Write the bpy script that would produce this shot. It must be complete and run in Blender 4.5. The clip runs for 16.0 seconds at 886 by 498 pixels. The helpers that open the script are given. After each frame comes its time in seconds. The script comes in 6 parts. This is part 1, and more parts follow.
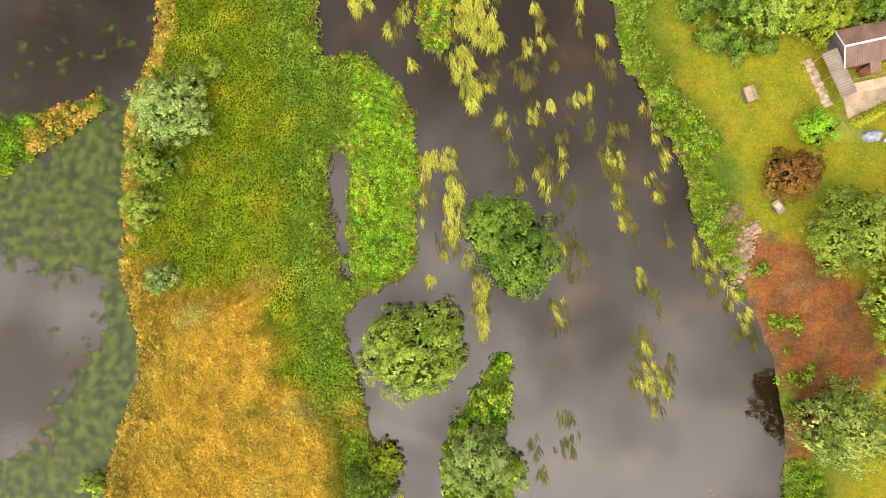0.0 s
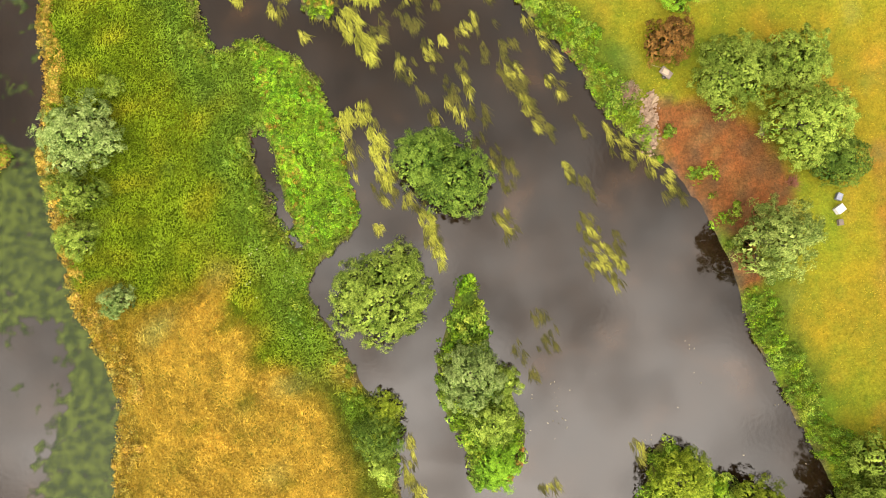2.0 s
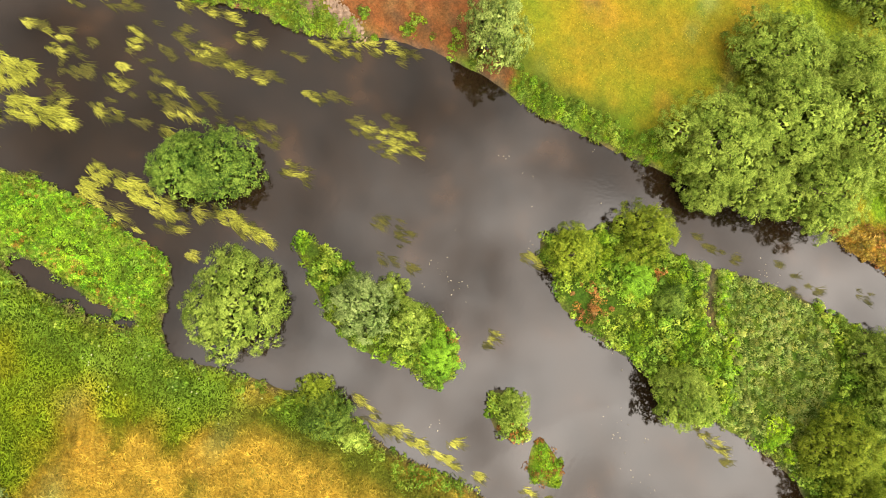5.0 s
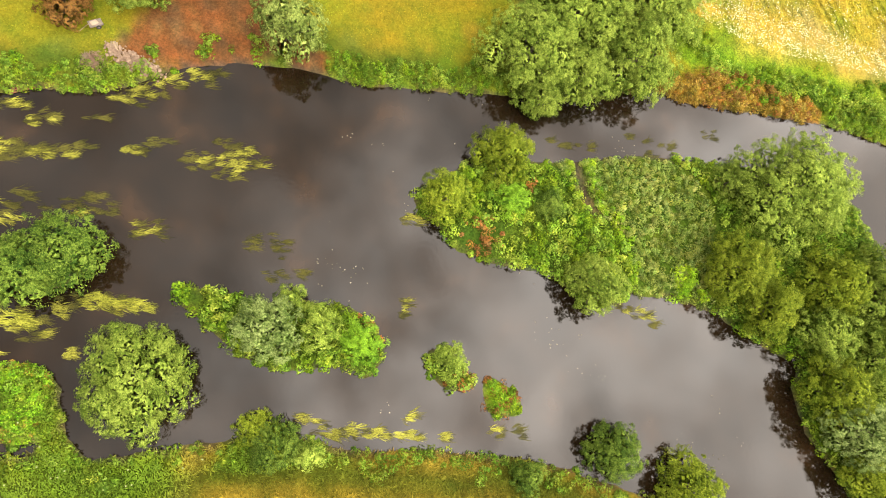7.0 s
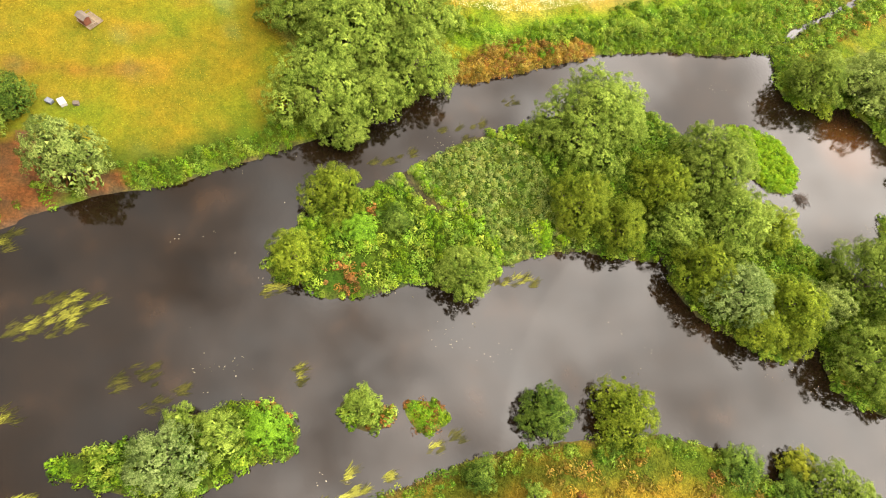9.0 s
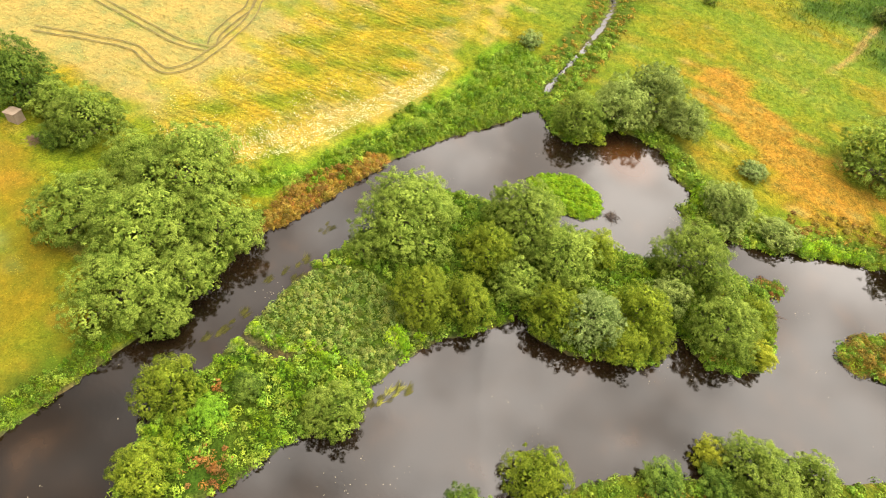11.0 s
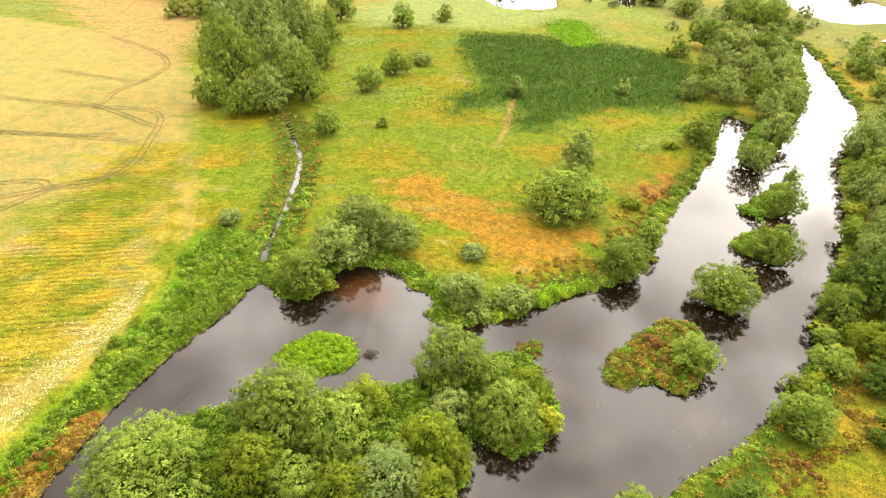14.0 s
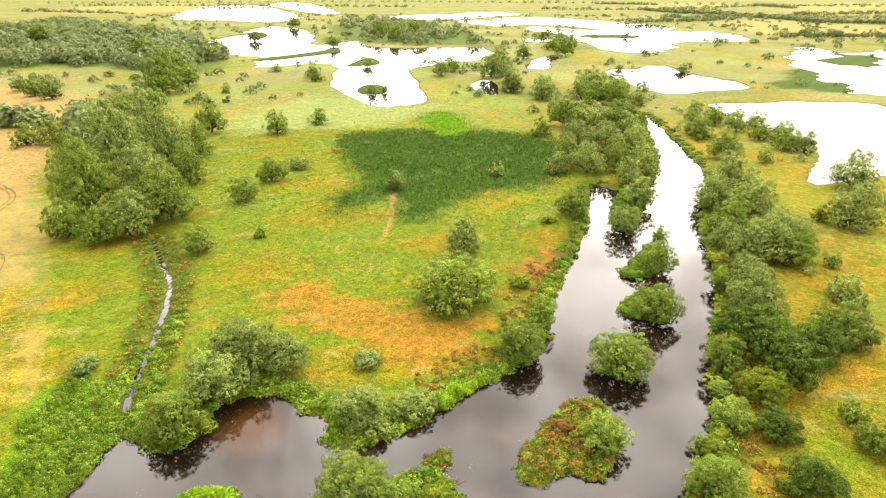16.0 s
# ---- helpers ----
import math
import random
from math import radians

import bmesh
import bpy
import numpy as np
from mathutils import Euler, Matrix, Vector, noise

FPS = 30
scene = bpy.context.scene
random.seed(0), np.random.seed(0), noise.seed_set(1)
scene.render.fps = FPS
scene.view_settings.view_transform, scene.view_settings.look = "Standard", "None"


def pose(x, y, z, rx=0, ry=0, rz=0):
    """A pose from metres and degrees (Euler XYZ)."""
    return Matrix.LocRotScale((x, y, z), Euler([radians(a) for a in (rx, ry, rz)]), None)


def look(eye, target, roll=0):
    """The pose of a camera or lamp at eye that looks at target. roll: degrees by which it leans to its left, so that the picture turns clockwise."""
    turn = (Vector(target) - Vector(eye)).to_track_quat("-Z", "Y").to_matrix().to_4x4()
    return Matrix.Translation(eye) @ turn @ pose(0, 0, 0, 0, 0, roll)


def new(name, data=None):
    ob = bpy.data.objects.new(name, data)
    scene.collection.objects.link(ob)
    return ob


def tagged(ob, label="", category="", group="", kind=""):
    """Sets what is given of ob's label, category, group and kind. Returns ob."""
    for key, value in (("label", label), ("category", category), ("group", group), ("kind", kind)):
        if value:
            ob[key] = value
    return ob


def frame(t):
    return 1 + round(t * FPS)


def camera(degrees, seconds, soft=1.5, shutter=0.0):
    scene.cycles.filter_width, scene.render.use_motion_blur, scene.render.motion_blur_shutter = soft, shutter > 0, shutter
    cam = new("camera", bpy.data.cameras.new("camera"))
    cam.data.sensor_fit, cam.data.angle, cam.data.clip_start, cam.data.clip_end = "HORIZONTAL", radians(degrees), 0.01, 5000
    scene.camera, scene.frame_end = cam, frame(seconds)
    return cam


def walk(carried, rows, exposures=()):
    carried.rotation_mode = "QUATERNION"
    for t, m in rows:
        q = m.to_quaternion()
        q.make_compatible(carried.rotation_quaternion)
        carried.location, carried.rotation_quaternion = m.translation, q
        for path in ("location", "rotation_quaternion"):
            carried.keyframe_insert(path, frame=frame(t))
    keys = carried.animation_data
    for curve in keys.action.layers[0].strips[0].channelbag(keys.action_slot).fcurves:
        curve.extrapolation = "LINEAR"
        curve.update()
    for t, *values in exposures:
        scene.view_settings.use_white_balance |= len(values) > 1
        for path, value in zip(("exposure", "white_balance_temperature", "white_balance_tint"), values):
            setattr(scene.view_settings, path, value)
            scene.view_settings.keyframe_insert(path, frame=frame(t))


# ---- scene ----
cam = camera(77.7, 16.0, 1.0)
# seconds, eye in metres, turn in degrees
PATH = [
    (0, 0.00, 0.00, 70.20, 2.75, 2.90, 0.14),
    (0.5, -0.12, -2.71, 70.73, 3.29, 1.99, -3.29),
    (1, -0.25, -5.44, 71.26, 3.79, 1.12, -7.02),
    (1.5, -0.38, -8.20, 71.79, 4.33, 0.24, -11.10),
    (2, -0.51, -10.98, 72.30, 4.66, -0.87, -16.52),
    (2.5, -0.67, -13.73, 72.76, 5.08, -1.95, -22.38),
    (3, -0.89, -16.40, 73.20, 5.56, -3.33, -29.77),
    (3.5, -1.17, -18.96, 73.62, 6.29, -4.63, -37.27),
    (6, -4.86, -28.21, 71.70, 13.07, -9.71, -69.66),
    (6.5, -5.25, -29.90, 72.10, 13.82, -10.28, -75.59),
    (7, -5.59, -31.61, 72.54, 14.83, -10.83, -82.15),
    (7.5, -5.93, -33.33, 73.02, 15.91, -11.00, -88.04),
    (8, -6.31, -35.06, 73.52, 17.39, -11.16, -95.03),
    (10.5, -10.28, -44.23, 76.12, 35.77, -9.25, -127.20),
    (11, -11.30, -46.37, 76.62, 39.08, -8.33, -133.16),
    (11.5, -12.35, -48.50, 77.11, 41.35, -7.47, -138.70),
    (12, -13.45, -50.60, 77.61, 44.05, -6.44, -145.08),
    (12.5, -14.62, -52.71, 78.13, 46.57, -5.35, -150.93),
    (13, -15.83, -54.85, 78.66, 49.54, -4.28, -156.89),
    (13.5, -17.01, -56.99, 79.15, 52.50, -3.25, -161.52),
    (14, -18.16, -59.05, 79.57, 55.33, -2.45, -165.19),
    (14.5, -19.25, -60.99, 79.87, 57.87, -1.64, -169.41),
    (15, -20.25, -62.83, 80.07, 60.74, -0.87, -173.80),
    (15.5, -21.15, -64.56, 80.19, 62.90, -0.31, -176.45),
    (16, -22.04, -66.30, 80.29, 64.43, -0.05, -177.61),
]

walk(cam, [(t, pose(x, y, z, rx, ry, rz)) for t, x, y, z, rx, ry, rz in PATH],
     [(0.0, 0.31), (6.0, 0.4), (12.0, 0.36), (16.0, 0.4)])

# ---- light: a bright broken overcast with a veiled sun ----
SUN = Vector((-0.23, -0.69, 0.69)).normalized()
world = bpy.data.worlds.new("sky")
scene.world = world
world.use_nodes = True
wn, wl = world.node_tree.nodes, world.node_tree.links
wn.clear()
w_out = wn.new("ShaderNodeOutputWorld")
sky = wn.new("ShaderNodeTexSky")
sky.sky_type, sky.sun_disc = "NISHITA", False
sky.sun_elevation, sky.sun_rotation = math.asin(SUN.z), math.atan2(SUN.x, SUN.y)
blue = wn.new("ShaderNodeBackground")
blue.inputs["Strength"].default_value = 0.12
wl.new(sky.outputs[0], blue.inputs[0])
coord = wn.new("ShaderNodeTexCoord")
stretch = wn.new("ShaderNodeMapping")
stretch.inputs["Scale"].default_value = (1.6, 1.6, 2.2)
wl.new(coord.outputs["Generated"], stretch.inputs[0])
cloud_noise = wn.new("ShaderNodeTexNoise")
cloud_noise.inputs["Scale"].default_value, cloud_noise.inputs["Detail"].default_value = 3.2, 7
wl.new(stretch.outputs[0], cloud_noise.inputs["Vector"])
cloud_ramp = wn.new("ShaderNodeValToRGB")
cloud_ramp.color_ramp.elements[0].position, cloud_ramp.color_ramp.elements[0].color = 0.37, (0.44, 0.39, 0.345, 1)
cloud_ramp.color_ramp.elements[1].position, cloud_ramp.color_ramp.elements[1].color = 0.62, (1.06, 0.965, 0.87, 1)
wl.new(cloud_noise.outputs[0], cloud_ramp.inputs[0])
cloud = wn.new("ShaderNodeBackground")
cloud.inputs["Strength"].default_value = 10.4
# the cloud is brighter round the veiled sun and towards the horizon below it
toward = wn.new("ShaderNodeVectorMath")
toward.operation, toward.inputs[1].default_value = "DOT_PRODUCT", SUN
wl.new(coord.outputs["Generated"], toward.inputs[0])
glow = wn.new("ShaderNodeValToRGB")
glow.color_ramp.interpolation = "B_SPLINE"
for place, level in ((0.2, 0.18), (0.4, 0.15), (0.6, 0.6), (0.75, 0.95), (0.88, 1.0)):
    glow.color_ramp.elements.new(place).color = (level, level, level, 1)
glow.color_ramp.elements[0].color = (0.2, 0.2, 0.2, 1)
glow.color_ramp.elements[-1].color = (0.66, 0.66, 0.66, 1)
wl.new(toward.outputs["Value"], glow.inputs[0])
shine = wn.new("ShaderNodeVectorMath")
shine.operation = "SCALE"
wl.new(cloud_ramp.outputs[0], shine.inputs[0])
wl.new(glow.outputs[0], shine.inputs["Scale"])
wl.new(shine.outputs[0], cloud.inputs[0])
veil = wn.new("ShaderNodeMixShader")
veil.inputs[0].default_value = 0.95
wl.new(blue.outputs[0], veil.inputs[1])
wl.new(cloud.outputs[0], veil.inputs[2])
wl.new(veil.outputs[0], w_out.inputs[0])
sun = new("sun", bpy.data.lights.new("sun", "SUN"))
sun.data.energy, sun.data.angle, sun.data.color = 1.15, radians(60), (1.0, 0.94, 0.84)
sun.matrix_world = look(SUN * 200, (0, 0, 0))

# ---- materials ----
def material(name, colours, rough=0.8, scale=1.0, fine=12.0, island=0.0, through_light=0.0, bump=0.0, spec=0.25, attribute="", grainy=0.45):
    """Colour from two scales of noise between two or three tones, with a random shift per object or per leaf."""
    m = bpy.data.materials.new(name)
    m.use_nodes = True
    n, l = m.node_tree.nodes, m.node_tree.links
    n.clear()
    out, bsdf = n.new("ShaderNodeOutputMaterial"), n.new("ShaderNodeBsdfPrincipled")
    bsdf.inputs["Roughness"].default_value = rough
    bsdf.inputs["Specular IOR Level"].default_value = spec
    geo = n.new("ShaderNodeNewGeometry")
    broad, grain = n.new("ShaderNodeTexNoise"), n.new("ShaderNodeTexNoise")
    broad.inputs["Scale"].default_value, broad.inputs["Detail"].default_value = scale, 3
    grain.inputs["Scale"].default_value, grain.inputs["Detail"].default_value = fine, 2
    l.new(geo.outputs["Position"], broad.inputs["Vector"])
    l.new(geo.outputs["Position"], grain.inputs["Vector"])
    mix = n.new("ShaderNodeMath")
    mix.operation, mix.inputs[2].default_value = "MULTIPLY_ADD", 0.0
    l.new(grain.outputs[0], mix.inputs[0])
    mix.inputs[1].default_value = grainy
    l.new(broad.outputs[0], mix.inputs[2])
    value = mix.outputs[0]
    if island:
        add = n.new("ShaderNodeMath")
        add.operation, add.inputs[1].default_value = "MULTIPLY_ADD", island
        l.new(geo.outputs["Random Per Island"], add.inputs[0])
        l.new(value, add.inputs[2])
        shift = n.new("ShaderNodeMath")
        shift.operation, shift.inputs[1].default_value = "SUBTRACT", island / 2 + (grainy - 0.45) / 2
        l.new(add.outputs[0], shift.inputs[0])
        value = shift.outputs[0]
    ramp = n.new("ShaderNodeValToRGB")
    ramp.color_ramp.elements[0].position, ramp.color_ramp.elements[1].position = 0.45, 1.0
    ramp.color_ramp.elements[0].color, ramp.color_ramp.elements[1].color = (*colours[0], 1), (*colours[-1], 1)
    if len(colours) > 2:
        ramp.color_ramp.elements.new(0.72).color = (*colours[1], 1)
    l.new(value, ramp.inputs[0])
    colour = ramp.outputs[0]
    if attribute:
        at = n.new("ShaderNodeAttribute")
        at.attribute_name = attribute
        times = n.new("ShaderNodeMix")
        times.data_type, times.blend_type, times.inputs[0].default_value = "RGBA", "MULTIPLY", 1.0
        l.new(at.outputs["Color"], times.inputs[6])
        l.new(colour, times.inputs[7])
        colour = times.outputs[2]
    info = n.new("ShaderNodeObjectInfo")
    hsv = n.new("ShaderNodeHueSaturation")
    spread = n.new("ShaderNodeMapRange")
    spread.inputs[3].default_value, spread.inputs[4].default_value = 0.82, 1.2
    l.new(info.outputs["Random"], spread.inputs[0])
    l.new(spread.outputs[0], hsv.inputs["Value"])
    l.new(colour, hsv.inputs["Color"])
    l.new(hsv.outputs[0], bsdf.inputs["Base Color"])
    last = bsdf.outputs[0]
    if through_light:
        trans, blend = n.new("ShaderNodeBsdfTranslucent"), n.new("ShaderNodeMixShader")
        l.new(hsv.outputs[0], trans.inputs[0])
        blend.inputs[0].default_value = through_light
        l.new(last, blend.inputs[1])
        l.new(trans.outputs[0], blend.inputs[2])
        last = blend.outputs[0]
    if bump:
        b = n.new("ShaderNodeBump")
        b.inputs["Strength"].default_value, b.inputs["Distance"].default_value = bump, 0.1
        l.new(grain.outputs[0], b.inputs["Height"])
        l.new(b.outputs[0], bsdf.inputs["Normal"])
    l.new(last, out.inputs[0])
    return m


def leaf(name, dark, light, mid=None, attribute=""):
    """Leaves: small shifts from leaf to leaf, broad ones over a crown, lit by the way their spray faces."""
    m = material(name, [dark, mid, light] if mid else [dark, light], 0.75, 0.35, 5.0, 0.54, 0.2, 0, 0.06, attribute, 0.95)
    n, l = m.node_tree.nodes, m.node_tree.links
    facing, turn = n.new("ShaderNodeAttribute"), n.new("ShaderNodeVectorTransform")
    facing.attribute_name = "facing"
    turn.vector_type, turn.convert_from, turn.convert_to = "NORMAL", "OBJECT", "WORLD"
    l.new(facing.outputs["Vector"], turn.inputs[0])
    for node in n:
        if node.bl_idname == "ShaderNodeBsdfPrincipled":
            l.new(turn.outputs[0], node.inputs["Normal"])
    return m


LEAF = {
    "w": leaf("willow_leaf", (0.056, 0.098, 0.009), (0.262, 0.335, 0.052), (0.145, 0.207, 0.025)),
    "d": leaf("alder_leaf", (0.022, 0.052, 0.006), (0.155, 0.22, 0.03), (0.07, 0.118, 0.013)),
    "l": leaf("sallow_leaf", (0.055, 0.09, 0.005), (0.25, 0.3, 0.025), (0.14, 0.19, 0.012)),
    "p": leaf("white_willow_leaf", (0.055, 0.095, 0.018), (0.25, 0.315, 0.1), (0.135, 0.19, 0.043)),
    "b": leaf("bright_leaf", (0.05, 0.12, 0.008), (0.19, 0.34, 0.02)),
    "r": leaf("russet_leaf", (0.06, 0.035, 0.008), (0.24, 0.12, 0.03)),
    # for pale willows, and for far trees with haze put into their colour
    "v": leaf("pale_hazy_willow_leaf", (0.07, 0.11, 0.018), (0.33, 0.4, 0.1), (0.175, 0.235, 0.045)),
    "y": leaf("golden_leaf", (0.12, 0.15, 0.01), (0.36, 0.38, 0.03)),
}
BARK = material("bark", [(0.05, 0.04, 0.03), (0.12, 0.1, 0.075)], 0.9, 3, 30, bump=0.5)

# ---- the plan: banks, islands, lakes and kinds of ground, in metres ----
EAST_BANK = [(18.6, 30.3), (21, 25.1), (23.8, 19.6), (26.5, 15.2), (27.6, 8.4), (30.1, 2.7), (32.7, -0.8), (34.7, -3.9), (36.3, -8.4), (37.2, -11.9), (38.5, -20.7), (38.1, -23.1), (37.9, -27.9), (38.9, -33.2), (39.9, -40.8), (41.6, -48.1), (43, -58.2), (48.1, -72.2), (48, -80), (48.8, -90.4), (49.9, -103.4), (49.4, -116.8), (45.6, -134.8), (45.6, -142.4)]
DITCH = [(45.8, -146.6), (50.2, -159.2), (55.1, -178.3), (61.4, -197.5), (66.8, -208.9), (76.1, -221.9), (86.8, -236.8)]
MEADOW_BANK = [(44.2, -145.9), (37.6, -142.2), (33.3, -142), (30.2, -147.3), (28.1, -156.1), (16.7, -158.8), (11.4, -153.4), (4, -152.1), (4.7, -146.1), (1.1, -143.8), (-7.2, -146.6), (-15.7, -153.2), (-25.1, -162.4), (-32.9, -168.6), (-40.4, -177.7), (-45.9, -193.2), (-49.2, -205.4), (-56.6, -225.6), (-67.9, -256.2), (-78.4, -301.4), (-88.3, -295.8), (-104.3, -302.5), (-121.4, -347.8), (-143.6, -452.1)]
WEST_BANK = [(-146.4, -443.3), (-143, -389.8), (-137.3, -329.1), (-126.5, -296), (-108.8, -258), (-101.6, -225.6), (-92.4, -201.1), (-83.5, -181.9), (-75.5, -159.7), (-70.2, -147), (-60.9, -136), (-54.9, -128.1), (-46.2, -120.2), (-35, -106.5), (-24.5, -96.2), (-16.2, -85.3), (-11.2, -66), (-10.4, -58.1), (-10.4, -50.5), (-10.7, -43.1), (-12, -36.1), (-11, -29.8), (-12, -22.9), (-13.4, -16.4), (-15.2, -10.3), (-16.1, -4.8), (-9.7, -0.9), (-7.1, 1.3), (-7.1, 6.4), (-7, 13.7), (-7.6, 20.3), (-9.8, 24.9), (-13.6, 28.7), (-17, 29.3), (-20.3, 28.8), (-20.1, 31.8)]
REED_POOL = [(-17.2, 16.9), (-15.7, 13.7), (-16.2, 7.8), (-15.7, 3.4), (-15.4, -0.2), (-16.7, 0.9), (-18, 6.4), (-18.4, 10.8), (-18.6, 14.5)]
POND_SHORE = [(-42, 36.9), (-42.6, 29.2), (-45.1, 23.1), (-45.4, 14), (-45.8, 6.4), (-46, 2.7), (-44.7, -3.2), (-43, -8.4), (-43.2, -14.2), (-45.3, -20.1), (-46.7, -24.4), (-47.3, -28.7)]
SPIT = [(-68.3, 20.2), (-58.8, 20.8), (-54.1, 22.8), (-50.2, 23.8), (-49.2, 22), (-53.2, 19), (-58.6, 16), (-67.9, 11.4)]
LONG_ISLAND = [(3.6, -9.9), (4.8, -10.4), (5.1, -13.7), (4.8, -19), (4.3, -21), (6.5, -23.6), (5.1, -26.9), (5.9, -31), (4.2, -34.2), (1.8, -36.4), (-1.6, -36.4), (-3.2, -35), (-2.1, -33.4), (-2.8, -28.3), (-3.8, -23.7), (-2.4, -19.1), (-0.1, -15.3)]
BIG_ISLAND = [(22, -37.3), (18.6, -41.6), (15.7, -45.1), (15, -52.2), (14.4, -59.3), (11.6, -63.6), (11.9, -69.6), (13.8, -70.9), (14.5, -77.9), (13.1, -85.2), (8.7, -95.3), (8.8, -98.8), (3.7, -97.2), (-1.2, -99), (-8.6, -105.1), (-12.2, -109.8), (-11.4, -117.8), (-16, -116.6), (-20.2, -116.7), (-24.6, -122.4), (-24.1, -131.1), (-18.5, -139), (-11.3, -138.5), (0.8, -128), (10.6, -122.4), (19.9, -118.2), (31.9, -111.9), (39.1, -104.8), (38, -85.6), (37, -76), (35.6, -69.5), (31.8, -56.1), (30.9, -47.2), (25.3, -40.6)]
GREEN_ISLET = [(29.9, -126.2), (25, -133.6), (17.7, -134.1), (14, -129.5), (16.2, -125), (21.3, -122.3), (27, -123.2)]
GRAVEL_ISLET = [(-14.6, -141.8), (-17.9, -144.7), (-20.6, -143.5), (-19.2, -139.6)]
FLOWER_ISLAND = [(-32.4, -140.7), (-36.2, -136.6), (-41.5, -140.3), (-47.6, -139.1), (-52.5, -146.1), (-53.3, -152.8), (-51.8, -159.5), (-45.9, -159.5), (-38.5, -151.7)]
WILLOW_ISLET = [(-54.6, -169.1), (-59.9, -167.7), (-64.5, -173.8), (-64.5, -178.8), (-58.4, -176.9)]
BUSH_ISLET = [(-64.6, -195.8), (-68.9, -203.6), (-78.5, -209), (-81.4, -203.4), (-75.7, -191.9), (-71, -192.2)]
SPLIT_ISLET = [(-70.5, -217.9), (-75, -216.5), (-82.1, -219.4), (-87.8, -231.5), (-87.1, -241.4), (-78.5, -229.7)]
UPPER_ISLET = [(-77.4, -254.6), (-82.1, -251.4), (-91.5, -270.6), (-101.8, -296), (-90.7, -296.7), (-79.9, -270.2)]
RED_ISLET = [(-1.1, -42.9), (-2.9, -45.8), (-1.7, -49.2), (0.5, -47.4), (2.2, -45.1), (1.3, -42.7)]
RAFT_ISLET = [(-3.6, -50.8), (-0.2, -50.6), (-0.9, -53.1), (-2.6, -55.6), (-4.7, -55.9), (-5.4, -51.8)]
ROUND_ISLET = [(0.8, 6.9), (3.4, 8.0), (6.2, 5.6), (8.0, 2.6), (6.8, 0.2), (4.4, 0.4), (1.6, 3.4)]
LAKE = [(398, -972), (381, -1081), (415, -1330), (299, -1220), (205, -936), (154, -1036), (112, -891), (-41, -907), (-37, -771), (31, -690), (26, -593), (8, -501), (30, -478), (52, -483), (87, -544), (104, -589), (131, -725), (209, -682), (232, -787), (287, -797)]
LAKE_RIGHT = [(-163, -657), (-201, -693), (-239, -718), (-244, -661), (-273, -575), (-227, -558), (-184, -543)]
LAKE_NEAR = [(-203, -491), (-239, -501), (-303, -511), (-332, -490), (-329, -419), (-263, -335), (-221, -324), (-181, -308), (-184, -322), (-217, -374), (-208, -426)]
LAKE_FAR = [(-139, -1321), (-194, -1364), (-282, -1240), (-487, -1251), (-487, -1056), (-416, -1012), (-352, -1009), (-294, -868), (-228, -864), (-195, -1018), (-132, -998), (-115, -1054), (-201, -1116), (-154, -1250)]
LAKE_MARSH = [(-434, -820), (-507, -930), (-526, -857), (-643, -899), (-413, -516), (-364, -538), (-340, -550), (-308, -577), (-290, -591), (-334, -627)]
LAKE_BEND = [(-25, -563), (-35, -602), (-46, -593), (-47, -523)]
LAKE_SLIT = [(-82, -687), (-107, -774), (-138, -825), (-115, -707)]
LAKE_HORIZON = [(-91, -1689), (-220, -1780), (-308, -1670), (-391, -1535), (-468, -1359), (-406, -1264), (-324, -1259), (-234, -1408), (-127, -1482)]
LAKE_STRIP = [(53, -1856), (-65, -2080), (-192, -1973), (-58, -1753), (44, -1650)]
LAKE_POOL = [(9, -1565), (-64, -1611), (-134, -1425), (-72, -1399)]
LAKE_SLIP = [(199, -1809), (56, -1936), (44, -1650), (137, -1644)]
LAKE_UPPER = [(962, -3020), (838, -3141), (430, -2098), (480, -1998)]
LAKE_WEST_FAR = [(774, -1669), (1090, -2555), (968, -2773), (505, -1867), (450, -1513), (600, -1572)]
HAY = [(-37.1, -4.3), (-25.8, -4.2), (-24.2, -11.8), (-21.2, -16.8), (-16.2, -17.8), (-15.6, -24.5), (-13.7, -30.9), (-10.7, -41.6), (-13.3, -68.9), (-28.2, -55.9), (-48.9, -37.3), (-43.5, -17.1), (-40, -8.4)]
SOIL = [(32.7, 4.1), (36.3, 6.4), (41.7, 3.4), (46.9, -2.1), (50, -10.4), (43.2, -15.9), (41, -21.4), (38.7, -20.7), (37.4, -11.9), (34.7, -3.9)]
WHEAT = [(110, -67), (86, -72), (73, -77), (62, -103), (63, -127), (84, -168), (70, -154), (91, -189), (149, -269), (194, -300), (306, -315), (368, -301), (190, -133), (165, -95), (150, -62), (125, -58)]
LAWN = [(16.6, 41.5), (20, 31), (24.8, 20.7), (28.2, 13.4), (32.3, 8.4), (35, 7), (39.6, -0.8), (44.5, -14.5), (41.7, -21.5), (43.3, -41.2), (45.5, -43.6), (62.5, -47.1), (78.6, -50.9), (96.5, -49.8), (108.9, -43.6), (126.9, -11), (106.1, 20.3)]
ORANGE_BAND = [(30.8, -194.2), (24.8, -207.2), (13.7, -202.7), (-13.2, -191.8), (-29.9, -192.5), (-26.6, -179.4), (-19.8, -172.3), (-12, -169.8), (2.8, -178.2), (15.2, -182.6)]
RUST_PATCH = [(-39.7, -219), (-48.3, -231.4), (-58.4, -236.2), (-50.2, -212.2), (-40.8, -211.8)]
